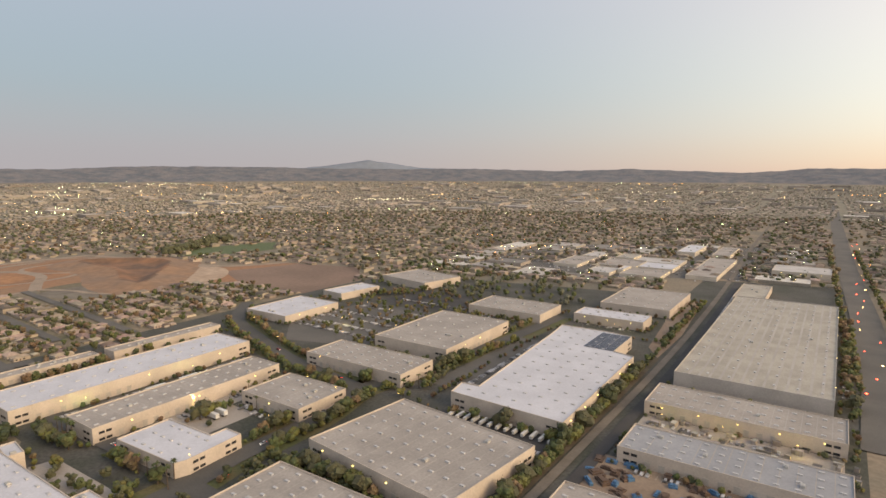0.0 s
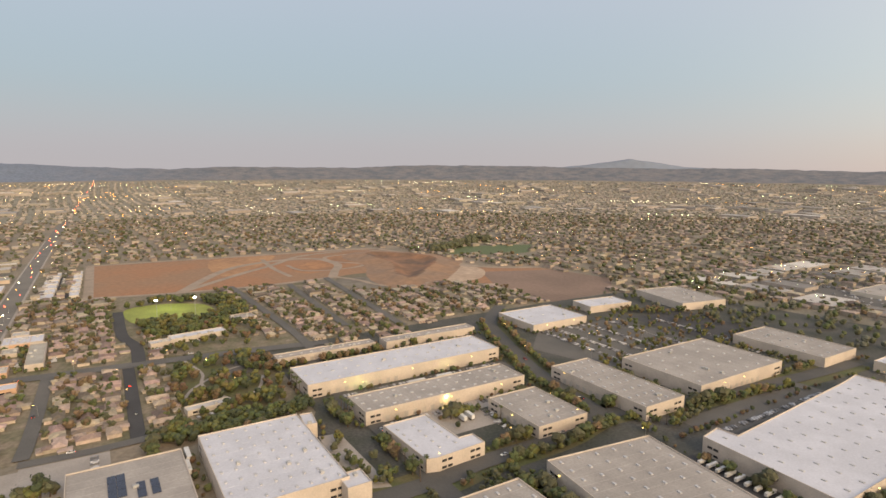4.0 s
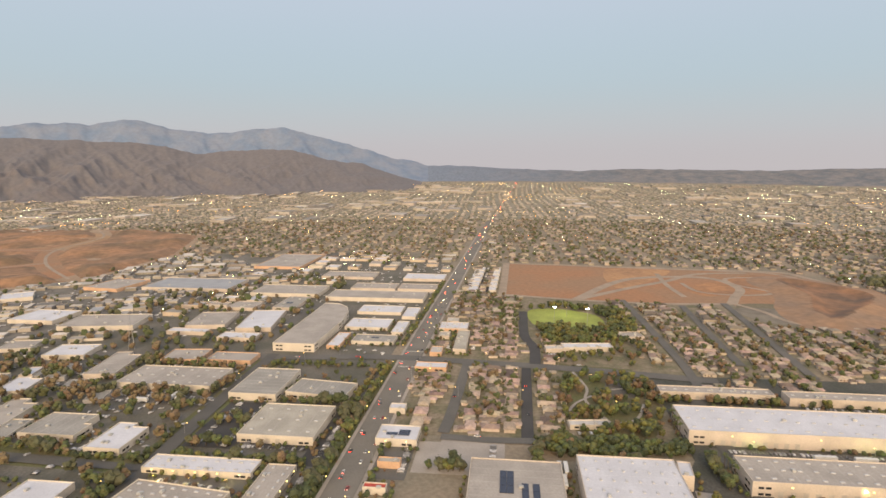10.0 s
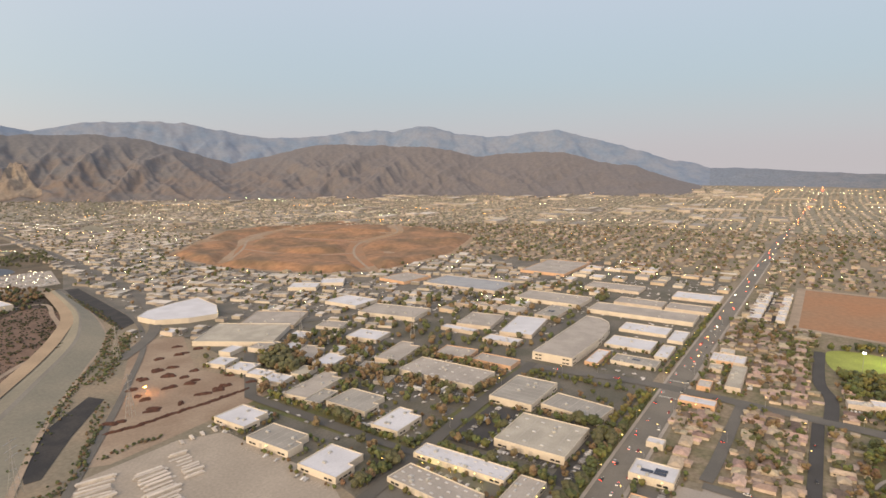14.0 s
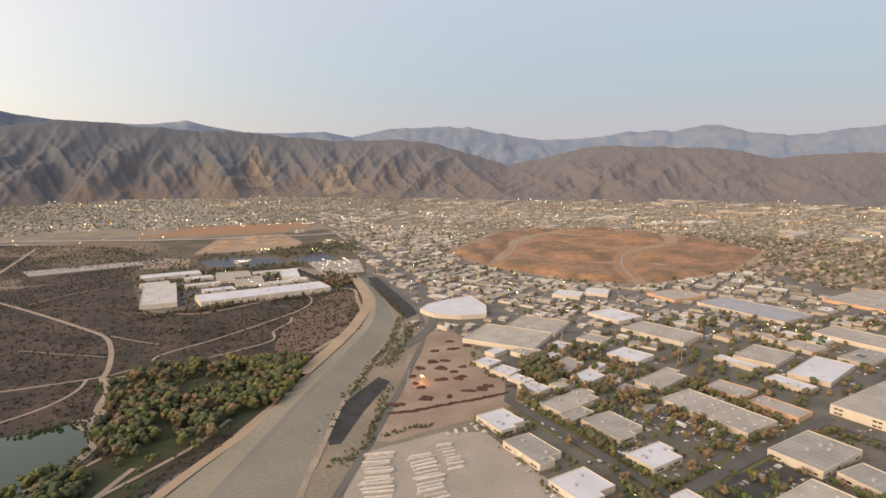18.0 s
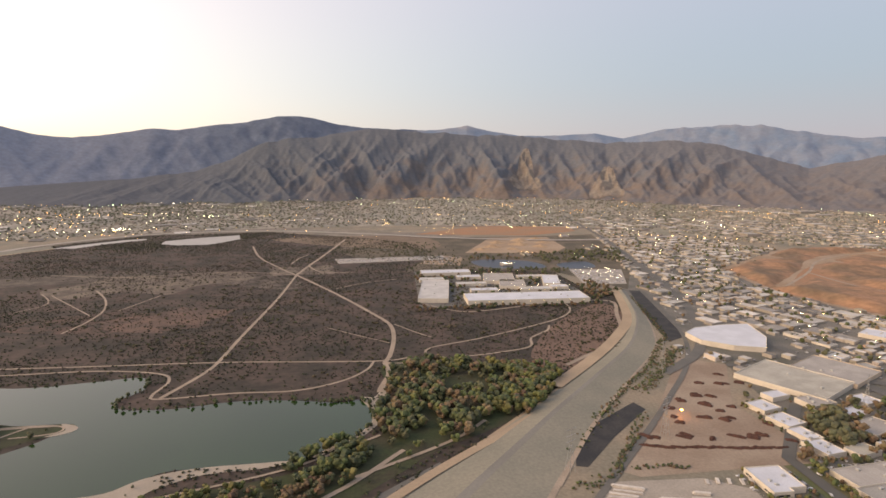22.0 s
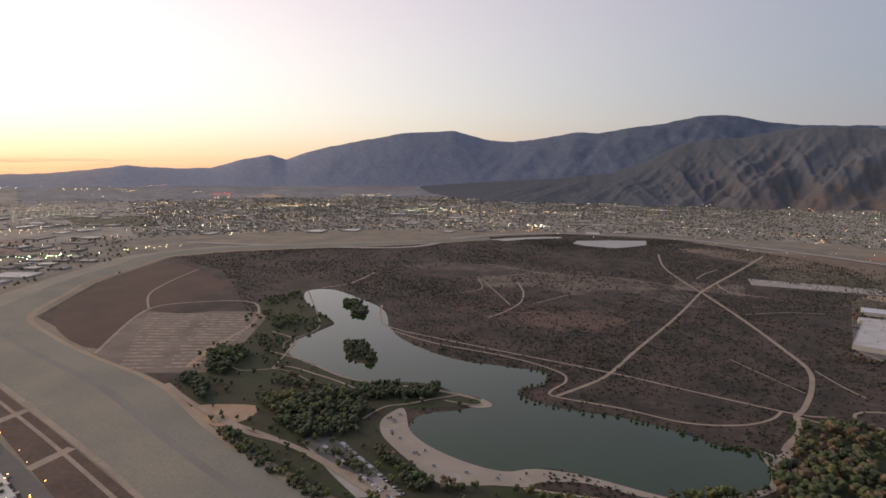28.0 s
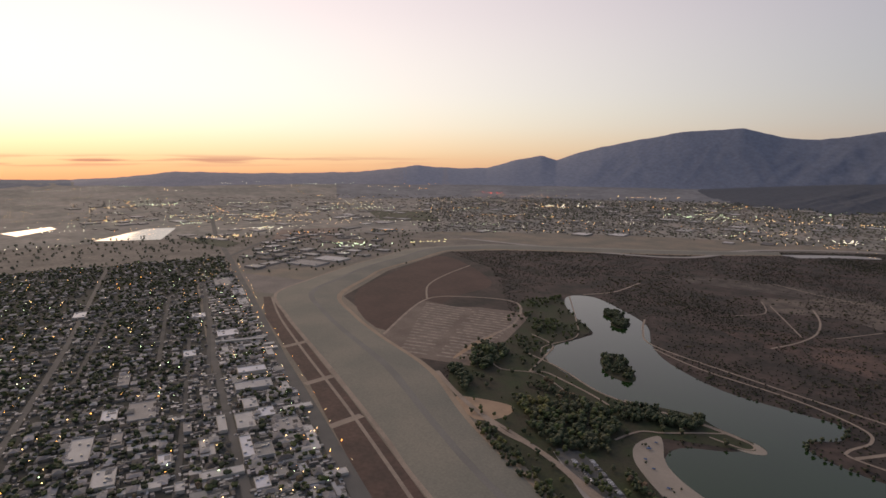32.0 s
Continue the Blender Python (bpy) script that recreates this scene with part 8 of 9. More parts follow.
x, y = far_ring(420, 2050, 4000, -100, 60)
n = len(x)
sheds("shops", x, y, nr.uniform(30, 110, n), nr.uniform(25, 60, n), nr.uniform(6, 11, n), 0, "scattered pale commercial blocks across the plain")
for k in range(14):
    a, r = radians(nr.uniform(-95, 40)), nr.uniform(2300, 3700)
    m = 14
    sheds("shops", r * math.cos(a) + nr.uniform(-160, 160, m), r * math.sin(a) + nr.uniform(-60, 60, m), nr.uniform(40, 110, m), nr.uniform(30, 60, m), nr.uniform(6, 12, m), 0, "cluster of pale commercial blocks")
x, y = far_ring(160, 2150, 3400, 95, 180)
far_pond = [(-2180, 0), (-2600, 180), (-2600, 400), (-2100, 300)]
ok = ~inside(x, y, far_pond)
x, y = x[ok], y[ok]
n = len(x)
sheds("shops", x, y, nr.uniform(30, 90, n), nr.uniform(25, 60, n), nr.uniform(3.2, 5, n), 20, "scattered pale blocks below the mountains")
for i, (cx, w) in enumerate(((54, 17), (23, 11))):
    for k in range(6):
        warehouse(890 + k * 33, cx - k * 0.9, 30, w, 0, 4, "white", "white")

# ---- trees among the houses ----
def town_trees(x, y, share, size, cloud, kinds, label, spread=9.0):
    m = int(len(x) * share)
    k = nr.randint(0, len(x), m)
    px, py = x[k] + nr.normal(0, spread, m), y[k] + nr.normal(0, spread, m)
    ok = clear_of_buildings(px, py) & clear_of_roads(px, py, 1)
    px, py = px[ok], py[ok]
    pick = nr.randint(0, len(kinds), len(px))
    for i, kind in enumerate(kinds):
        sel = pick == i
        scatter("trees", *CLOUD[cloud], lift(px[sel], py[sel]), nr.uniform(size[0], size[1], sel.sum()), label, "trees", LEAF[kind])


town_trees(ex, ey, 2.4, (4, 8.5), "near", ["street", "olive", "rust"], "garden trees between the houses")
town_trees(ALLX[ALLX > -300], ALLY[ALLX > -300], 1.6, (5, 10.5), "low", ["far", "grove", "street", "rust"], "garden trees between the houses")
west = ALLX < -300
town_trees(ALLX[west], ALLY[west], 3.4, (4, 8.5), "low", ["dark", "green", "dark"], "dark garden trees between the houses")
for W, share in ((W1, 3.2), (W6, 1.4), (W8, 2.0), (W2, 0.2), (W2b, 0.8), (W3, 2.5), (W5, 2.0)):
    town_trees(W[0], W[1], share, (5, 10), "mid", ["olive", "street", "rust"], "trees between the workshops", 20)
far_r = np.hypot(FARX, FARY)
k = nr.randint(0, len(FARX), 38000)
px, py = FARX[k] + nr.normal(0, 7, len(k)), FARY[k] + nr.normal(0, 9, len(k))
grown = fractal(px / 170, py / 170, 46, 4) > nr.uniform(-1.5, 0.6, len(px))
px, py, far_r = px[grown], py[grown], far_r[k][grown]
for i, kind in enumerate(("far", "grove")):
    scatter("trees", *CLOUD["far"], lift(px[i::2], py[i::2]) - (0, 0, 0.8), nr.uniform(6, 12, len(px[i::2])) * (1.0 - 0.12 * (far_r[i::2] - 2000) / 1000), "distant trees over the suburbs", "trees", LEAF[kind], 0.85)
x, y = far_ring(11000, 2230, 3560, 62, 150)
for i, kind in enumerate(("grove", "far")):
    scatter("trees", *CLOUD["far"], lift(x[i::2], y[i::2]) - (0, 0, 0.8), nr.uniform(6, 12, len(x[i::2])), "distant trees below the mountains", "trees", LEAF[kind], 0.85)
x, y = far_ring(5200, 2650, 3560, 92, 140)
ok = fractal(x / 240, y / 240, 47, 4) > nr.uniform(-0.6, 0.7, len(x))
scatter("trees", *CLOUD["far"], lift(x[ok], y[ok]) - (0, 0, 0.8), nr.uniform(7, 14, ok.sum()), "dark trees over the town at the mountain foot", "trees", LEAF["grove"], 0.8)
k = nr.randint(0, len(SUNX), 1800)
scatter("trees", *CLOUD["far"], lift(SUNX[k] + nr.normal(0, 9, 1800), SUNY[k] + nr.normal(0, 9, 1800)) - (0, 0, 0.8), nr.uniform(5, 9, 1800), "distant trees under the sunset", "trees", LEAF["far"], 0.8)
x, y = far_ring(600, 1500, 2300, 150, 186)
ok = ~taken(x, y)
scatter("trees", *CLOUD["mid"], lift(x[ok], y[ok]), nr.uniform(6, 11, ok.sum()), "distant trees along the river", "trees", LEAF["far"])

# ---- lights of the town ----
GLOW = {
    "warm": mat("warm street light", (1.0, 0.62, 0.25), emit=13.0),
    "white": mat("white street light", (1.0, 0.90, 0.62), emit=13.0),
    "green": mat("greenish street light", (0.75, 1.0, 0.55), emit=13.0),
    "red": mat("red tail light", (1.0, 0.06, 0.03), emit=18.0),
    "yellow": mat("yellow yard light", (1.0, 0.86, 0.36), emit=9.0),
    "orange": mat("orange street light", (1.0, 0.42, 0.08), emit=13.0),
}
OCTA_V = np.array([(1, 0, 0), (-1, 0, 0), (0, 1, 0), (0, -1, 0), (0, 0, 1), (0, 0, -1)], float) * (1.35, 1.35, 0.62)
OCTA_F = np.array([(0, 2, 4), (2, 1, 4), (1, 3, 4), (3, 0, 4), (2, 0, 5), (1, 2, 5), (3, 1, 5), (0, 3, 5)])


POOL = {}


def lights(x, y, z, size, kind, label):
    """Gathers small lamps of one colour; each group is made as one object below."""
    if len(x):
        p = lift(np.asarray(x, float), np.asarray(y, float))
        p[:, 2] += z
        POOL.setdefault((kind, label), []).append((p, nr.uniform(size[0], size[1], len(p))))


def strings(count, r0, r1, a0, a1, size, label):
    """Lights strung along distant streets and car parks."""
    for c in range(count):
        a, r = radians(nr.uniform(a0, a1)), math.sqrt(nr.uniform(r0 * r0, r1 * r1))
        x0, y0, m = r * math.cos(a), r * math.sin(a), nr.randint(5, 16)
        along = nr.rand() < 0.6
        step = nr.uniform(16, 34)
        u = (np.arange(m) - m / 2) * step + nr.normal(0, 5, m)
        side = nr.normal(0, 9, m)
        tx, ty = -math.sin(a), math.cos(a)
        if not along:
            tx, ty = (1, 0) if nr.rand() < 0.5 else (0, 1)
        lights(x0 + tx * u - ty * side, y0 + ty * u + tx * side, 9, size, ("white", "warm", "warm", "green", "orange", "white", "warm", "green", "warm", "white", "orange")[c % 11], label)


strings(150, 2000, 4050, -100, 62, (0.5, 1.2), "distant lights of the suburbs")
strings(170, 2150, 3450, 62, 186, (0.45, 0.95), "distant lights below the mountains")
strings(85, 2300, 4500, 136, 192, (0.6, 1.2), "distant lights under the sunset")
# lit shopping streets and yards in the western plain
for i, (cx, cy, wide, deep, m, kind) in enumerate(((-2653, 813, 190, 90, 46, "warm"), (-2310, 612, 120, 60, 26, "white"), (-2136, 447, 110, 30, 22, "warm"), (-1663, 985, 90, 24, 14, "yellow"), (-1742, 745, 120, 40, 20, "green"), (-3016, 2265, 110, 24, 14, "red"), (-3353, 374, 190, 40, 22, "green"), (-3302, 178, 120, 30, 14, "warm"),
                                                 (-2591, 395, 110, 24, 12, "green"), (-2262, 2181, 240, 60, 30, "white"), (-2314, 2799, 260, 60, 26, "warm"), (-1331, 2507, 300, 70, 34, "warm"), (-908, 2147, 180, 40, 24, "white"), (-2859, 1056, 120, 40, 14, "green"), (-1638, 2398, 220, 60, 26, "green"), (-3711, 1788, 200, 40, 14, "warm"), (-3980, 1438, 150, 40, 10, "white"))):
    a = math.atan2(cy, cx)
    u, v = nr.normal(0, wide / 2, m), nr.normal(0, deep / 2, m)
    lights(cx - math.sin(a) * u + math.cos(a) * v, cy + math.cos(a) * u + math.sin(a) * v, 7, (0.8, 1.6), kind, "lit streets and yards of the western plain")
k = nr.randint(0, len(ALLX), 450)
for i, kind in enumerate(("warm", "white", "orange", "green")):
    lights(ALLX[k[i::4]] + 8, ALLY[k[i::4]] + 8, 6, (0.25, 0.55), kind, "street lights among the houses")
wx = np.where(ALLX < -300)[0]
k = wx[nr.randint(0, len(wx), 720)]
for i, kind in enumerate(("warm", "orange", "warm", "green")):
    lights(ALLX[k[i::4]] + 7, ALLY[k[i::4]] + 7, 5, (0.32, 0.65), kind, "street lights among the western houses")
k = nr.randint(0, len(W2[0]), 90)
for i, kind in enumerate(("warm", "orange", "green")):
    lights(W2[0][k[i::3]] + nr.uniform(-12, 12, 30), W2[1][k[i::3]] + nr.uniform(-12, 12, 30), 5, (0.25, 0.45), kind, "yard lights along the boulevard")
for W, m in ((W1, 90), (W4, 90), (W5, 60), (W3, 40), (W6, 30), (W7, 40)):
    k = nr.randint(0, len(W[0]), m)
    for i, kind in enumerate(("white", "warm", "green")):
        lights(W[0][k[i::3]] + nr.uniform(-18, 18, len(k[i::3])), W[1][k[i::3]] + nr.uniform(-18, 18, len(k[i::3])), 7, (0.3, 0.65), kind, "yard lights between the workshops")
for i in range(90):
    x0 = 640 + i * 42
    y0 = float(np.interp(x0, [645, 977, 1300, 1780, 2770, 3800, 4800], [94.5, 87, 79, 67, 24, -30, -80]))
    lights([x0 + nr.uniform(-12, 12)], [y0 + nr.uniform(-7, 7)], 1.2, (0.35, 0.45 + x0 / 2600), ("red", "warm", "red", "orange", "white")[i % 5], "lights of distant traffic on the arterial road")
for i in range(26):
    lights([-30 + nr.uniform(-9, 9)], [-480 - i * 38], 1.0, (0.4, 0.75), ("red", "red", "warm")[i % 3], "lights of traffic on the boulevard")
    s = i / 26
    for off in (-9, 9):
        lights([-470 - s * 1200 + nr.uniform(-15, 15)], [188 + s * 168 + off], 5.0, (0.35, 0.65), ("warm", "orange", "warm")[i % 3], "lights along the boulevard by the dam")
qx = random_in([(440, 1275), (545, 1258), (498, 1118), (416, 1118)], 40)
lights(qx[:, 0], qx[:, 1], 7, (0.35, 0.6), "white", "lights of the vehicle lot")
qx = random_in([(210, 1030), (380, 1040), (380, 1240), (210, 1240)], 30)
lights(qx[:, 0], qx[:, 1], 8, (0.3, 0.5), "white", "yard lights of the white works")
fx, fy = zip(*[(-1000 + nr.uniform(0, 1400), 1900 + nr.uniform(-40, 260)) for _ in range(60)])
lights(fx, fy, 9, (0.35, 0.75), "warm", "lights along the freeway")

for (kind, label), groups in POOL.items():
    scatter("town_lights", OCTA_V, OCTA_F, np.concatenate([g[0] for g in groups]), np.concatenate([g[1] for g in groups]), label, "lights", GLOW[kind])

# ---- street lamps ----
steel = mat("galvanised steel", (0.38, 0.38, 0.38), 0.5, 0.1, metal=0.6)
lamp_base = thing("street_lamp", "tall steel street lamp with a lit head", "street lamp", "street lamps")
pv, pf = tube([(0, 0, 0), (0, 0, 4.5), (0, 0, 9)], [0.12, 0.09, 0.06])
part("pole", mesh("pole", pv, pf, steel), lamp_base)
part("arm", boxes("arm", [(0, -0.05, 8.9, 2.2, 0.05, 9.02)], steel), lamp_base)
part("lamp_head", boxes("lamp_head", [(1.7, -0.22, 8.72, 2.6, 0.22, 8.9)], mat("street lamp glow", (1.0, 0.66, 0.22), emit=4.0)), lamp_base)
lamp_base.matrix_basis = pose(300, 87, 0, 0, 0, 90)
for i in range(1, 22):
    copy_thing(lamp_base, pose(300 + (i // 2) * 52 + (i % 2) * 20, 86 if i % 2 == 0 else 109, 0, 0, 0, 90 if i % 2 == 0 else -90))
for x, y, a in ((268, -160, 0), (273, -215, 0), (276, -270, 180), (262, -330, 0), (250, -400, 0), (330, -312, 90), (400, -330, 90), (470, -360, 90), (560, 20, 0), (556, -50, 180), (565, 170, 0), (545, 200, 180), (470, 40, 90), (470, -12, -90), (520, -12, 90), (230, -285, 0), (360, -370, 0), (400, -420, 0), (380, -460, 0), (420, -470, 0), (300, 236, 90), (380, 232, -90), (480, 236, 90)):
    copy_thing(lamp_base, pose(x, y, 0, 0, 0, a))
flood = thing("floodlight_mast", "tall floodlight mast with a glaring lamp bank", "floodlight", at=pose(707, -57, 0))
pv, pf = tube([(0, 0, 0), (0, 0, 11), (0, 0, 22)], [0.25, 0.2, 0.14])
part("pole", mesh("pole", pv, pf, steel), flood)
part("lamp_bank", boxes("lamp_bank", [(-0.4, -1.5, 20.8, 0.2, 1.5, 22.0)], mat("floodlight glare", (0.95, 1.0, 0.9), emit=25.0)), flood)
copy_thing(flood, pose(702, -96, 0, 0, 0, 0))

# lit yards: lamps whose light falls on walls and ground
for k, (x, y, h, tint) in enumerate(((338, -208, 8, 0), (352, -238, 8, 0), (306, -277, 8, 0), (298, -396, 8, 0), (340, -415, 9, 0), (400, -405, 9, 0), (515, -74, 8, 1), (458, -86, 7, 1), (47, -350, 8, 0), (80, -350, 8, 0), (10, -350, 8, 0), (396, -170, 8, 1), (396, -245, 8, 1), (316, 168, 5, 0), (316, 192, 5, 0), (316, 216, 5, 0), (170, -533, 8, 0), (200, -530, 8, 0), (740, -75, 12, 1))):
    ob = copy_thing(lamp_base, pose(x, y, 0.2, 0, 0, 40 * k) @ Matrix.Scale(h / 9, 4))
    ob = new("yard_light", bpy.data.lights.new("yard_light", "POINT"))
    ob.data.energy, ob.data.color, ob.data.shadow_soft_size = (1500 if x < 700 else 7000), ((1.0, 0.80, 0.26), (0.80, 1.0, 0.34))[tint], 0.6
    a_ = radians(40 * k)
    ob.location = (x + 2.15 * h / 9 * math.cos(a_), y + 2.15 * h / 9 * math.sin(a_), 0.2 + 8.3 * h / 9)
mound_light = new("yard_light", bpy.data.lights.new("yard_light", "POINT"))
mound_light.data.energy, mound_light.data.color, mound_light.data.shadow_soft_size = 2500, (1.0, 0.36, 0.08), 0.6
mound_light.location = (290, 506, 6.5)
fire_lamp = thing("site_lamp", "glowing orange lamp on a post among the mounds", "lamp", at=pose(290, 506, 0.1))
pv, pf = tube([(0, 0, 0), (0, 0, 3.5), (0, 0, 7)], [0.1, 0.08, 0.06])
part("pole", mesh("pole", pv, pf, steel), fire_lamp)
part("lamp_head", boxes("lamp_head", [(-0.9, -0.9, 7.0, 0.9, 0.9, 7.8)], mat("orange site lamp", (1.0, 0.34, 0.06), emit=30.0)), fire_lamp)

# ---- vehicles ----
rubber = mat("tyre rubber", (0.025, 0.025, 0.025), 0.9)
paints = [mat("car paint " + n, c, 0.35, 0.05) for n, c in (("white", (0.50, 0.50, 0.50)), ("silver", (0.28, 0.28, 0.29)), ("black", (0.03, 0.03, 0.035)), ("red", (0.30, 0.03, 0.03)), ("grey", (0.15, 0.15, 0.16)))]
wheel_v, wheel_f = tube([(0, 0, -0.1), (0, 0, 0.1)], [0.33, 0.33], 10)
wheel_f = wheel_f + [tuple(range(10))[::-1], tuple(range(10, 20))]
ME_WHEEL = mesh("wheel", wheel_v, wheel_f, rubber)


def section_mesh(name, prof, half, material, taper=0.0):
    """A side profile drawn out across the car's width, narrower at the top."""
    n, zmax, zmin = len(prof), max(p[1] for p in prof), min(p[1] for p in prof)
    v = [(x, s * (half - taper * (z - zmin) / max(zmax - zmin, 0.01)), z) for s in (-1, 1) for x, z in prof]
    f = [tuple(range(n)), tuple(range(2 * n - 1, n - 1, -1))] + [((i + 1) % n, i, n + i, n + (i + 1) % n) for i in range(n)]
    return mesh(name, v, f, material)


HEAD, TAIL = mat("headlight glow", (1.0, 0.92, 0.75), emit=3.0), mat("tail light glow", (1.0, 0.05, 0.03), emit=9.0)
CARS = []
for k, paint in enumerate(paints):
    colour = ("white", "silver", "black", "red", "grey")[k]
    c = thing("car", "%s saloon car standing on the asphalt" % colour, "car", "cars")
    part("body", section_mesh("body", [(-2.2, 0.3), (2.2, 0.3), (2.25, 0.7), (1.3, 0.95), (-1.9, 0.98), (-2.25, 0.8)], 0.88, paint, 0.08), c)
    part("cabin", section_mesh("cabin", [(-1.75, 0.96), (1.05, 0.94), (0.35, 1.42), (-1.1, 1.44)], 0.78, dark_glass, 0.16), c)
    part("roof", boxes("roof", [(-1.05, -0.6, 1.42, 0.3, 0.6, 1.47)], paint), c)
    for x in (-1.35, 1.35):
        for y in (-0.82, 0.82):
            part("wheel", ME_WHEEL, c, m=pose(x, y, 0.33, 90, 0, 0))
    for y in (-0.6, 0.6):
        part("headlight", boxes("headlight", [(2.22, y - 0.18, 0.55, 2.3, y + 0.18, 0.7)], HEAD), c)
        part("tail_light", boxes("tail_light", [(-2.3, y - 0.18, 0.65, -2.22, y + 0.18, 0.8)], TAIL), c)
    c.matrix_basis = pose(340 + k * 27, 94 if k % 2 else 102, 0.3, 0, 0, 180 if k % 2 else 0)
    CARS.append(c)
cr = random.Random(8)
for i in range(38):
    x = 275 + i * 15 + cr.uniform(-5, 5)
    east = i % 2
    copy_thing(cr.choice(CARS), pose(x, arterial(x) - (3.6 if cr.random() < 0.5 else 7.2) if east else arterial(x) + (3.6 if cr.random() < 0.5 else 7.2), 0.3, 0, 0, 0 if not east else 180))
for x, y, a in ((262, -200, 90), (266, -250, 90), (300, -300, 0), (390, -320, 170), (262, -345, 80), (398, 20, 90), (470, 43, 0), (500, -17, 0), (440, -18, 180), (556, 60, 90), (558, -70, 90), (560, 150, 90), (552, 210, 90), (330, -152, 0), (250, -165, 60)):
    copy_thing(cr.choice(CARS), pose(x, y, 0.55, 0, 0, a))

# parked cars in rows, joined
pc_v = np.array([(-2.2, -0.88, 0.3), (2.2, -0.88, 0.3), (2.2, 0.88, 0.3), (-2.2, 0.88, 0.3), (-2.2, -0.85, 0.95), (2.2, -0.85, 0.8), (2.2, 0.85, 0.8), (-2.2, 0.85, 0.95), (-1.7, -0.75, 0.95), (1.0, -0.75, 0.92), (1.0, 0.75, 0.92), (-1.7, 0.75, 0.95), (-1.1, -0.62, 1.45), (0.35, -0.62, 1.43), (0.35, 0.62, 1.43), (-1.1, 0.62, 1.45)], float)
pc_f = np.array([(0, 1, 5, 4), (1, 2, 6, 5), (2, 3, 7, 6), (3, 0, 4, 7), (4, 5, 6, 7), (8, 9, 13, 12), (9, 10, 14, 13), (10, 11, 15, 14), (11, 8, 12, 15), (12, 13, 14, 15)])
parked = mat("parked car paint", (0.32, 0.32, 0.33), 0.4, 0.1, spread=0.9, island=True)


def park_row(x0, y0, x1, y1, turn, gap=2.9, fill=0.7):
    L = math.dist((x0, y0), (x1, y1))
    pts = [(x0 + (x1 - x0) * s, y0 + (y1 - y0) * s) for s in np.arange(0, 1, gap / L) if nr.rand() < fill]
    if not pts:
        return
    p = np.array(pts)
    n, t = len(p), radians(turn)
    c, s = math.cos(t), math.sin(t)
    X, Y = pc_v[None, :, 0] * c - pc_v[None, :, 1] * s + p[:, 0:1], pc_v[None, :, 0] * s + pc_v[None, :, 1] * c + p[:, 1:2]
    V = np.stack([X, Y, np.broadcast_to(pc_v[None, :, 2] + 0.1, X.shape)], -1).reshape(-1, 3)
    if max(abs(x0), abs(y0)) < 560:
        stalls = np.arange(0, 1 + 0.5 * gap / L, gap / L)
        bars = boxes("stall_lines", [(-2.5, k_ * gap - 1.5, 0, 2.5, k_ * gap - 1.4, 0.03) for k_ in range(len(stalls))], line_paint)
        ob = new("stall_lines", bars)
        sgn = 1 if -s * (x1 - x0) + c * (y1 - y0) > 0 else -1
        ob.matrix_basis = pose(x0, y0, 0.34, 0, 0, turn if sgn > 0 else turn + 180)
        tagged(ob, "pale painted stall lines of a car park", "lane marking", kind="stuff")
    tagged(new("parked_cars", fast_mesh("parked_cars", V, (pc_f[None] + (np.arange(n) * 16)[:, None, None]).reshape(-1, 4), parked)), "row of parked cars of mixed colours", "cars", kind="stuff")


for row in ((340, -390, 440, -390, 90), (340, -408, 440, -408, 90), (335, -430, 445, -430, 90), (335, -450, 445, -450, 90), (340, -480, 440, -480, 90), (335, -530, 420, -530, 90), (380, -150, 380, -290, 0), (395, -150, 395, -290, 0), (214, -335, 214, -460, 0), (350, 124, 425, 124, 90), (352, 180, 425, 180, 90), (366, 195, 436, 195, 90), (366, 216, 436, 216, 90), (431, 245, 431, 340, 0), (443, 245, 443, 340, 0),
            (345, 66, 380, 66, 90), (350, 8, 385, 8, 90), (690, 450, 810, 450, 90), (690, 475, 810, 475, 90), (700, 500, 810, 500, 90), (705, 525, 810, 525, 90), (-370, 378, -262, 341, 60), (-360, 392, -258, 351, 60), (120, -276, 200, -276, 90), (-47, -420, -47, -700, 0), (305, -228, 322, -228, 90), (20, -350, 90, -350, 90), (630, 26, 676, 26, 90), (870, 40, 1080, 36, 90), (96, -560, 101, -800, 90), (88, -560, 93, -800, 90)):
    park_row(*row)
for k in range(26):
    a = nr.randint(0, len(W2[0]))
    park_row(W2[0][a] - 12, W2[1][a] + 11, W2[0][a] + 12, W2[1][a] + 8, 80, 3.2, 0.8)

# cars along the warehouse walls
for cx, cy, r, hw, hd, a in FOOTPRINTS:
    if 150 < math.hypot(cx, cy) < 640 and hw > 14 and cx > 0:
        for e in (-1, 1):
            if nr.rand() < 0.7:
                v = e * (hd + 3.5)
                p = [(cx + u * math.cos(a) - v * math.sin(a), cy + u * math.sin(a) + v * math.cos(a)) for u in (-hw * 0.7, hw * 0.75)]
                q = np.array([(p[0][0] + (p[1][0] - p[0][0]) * s_, p[0][1] + (p[1][1] - p[0][1]) * s_) for s_ in np.linspace(0, 1, 6)])
                if (clear_of_buildings(q[:, 0], q[:, 1], -1) & clear_of_roads(q[:, 0], q[:, 1], 1)).all():
                    park_row(*p[0], *p[1], math.degrees(a) + 90, 2.9, nr.uniform(0.25, 0.7))


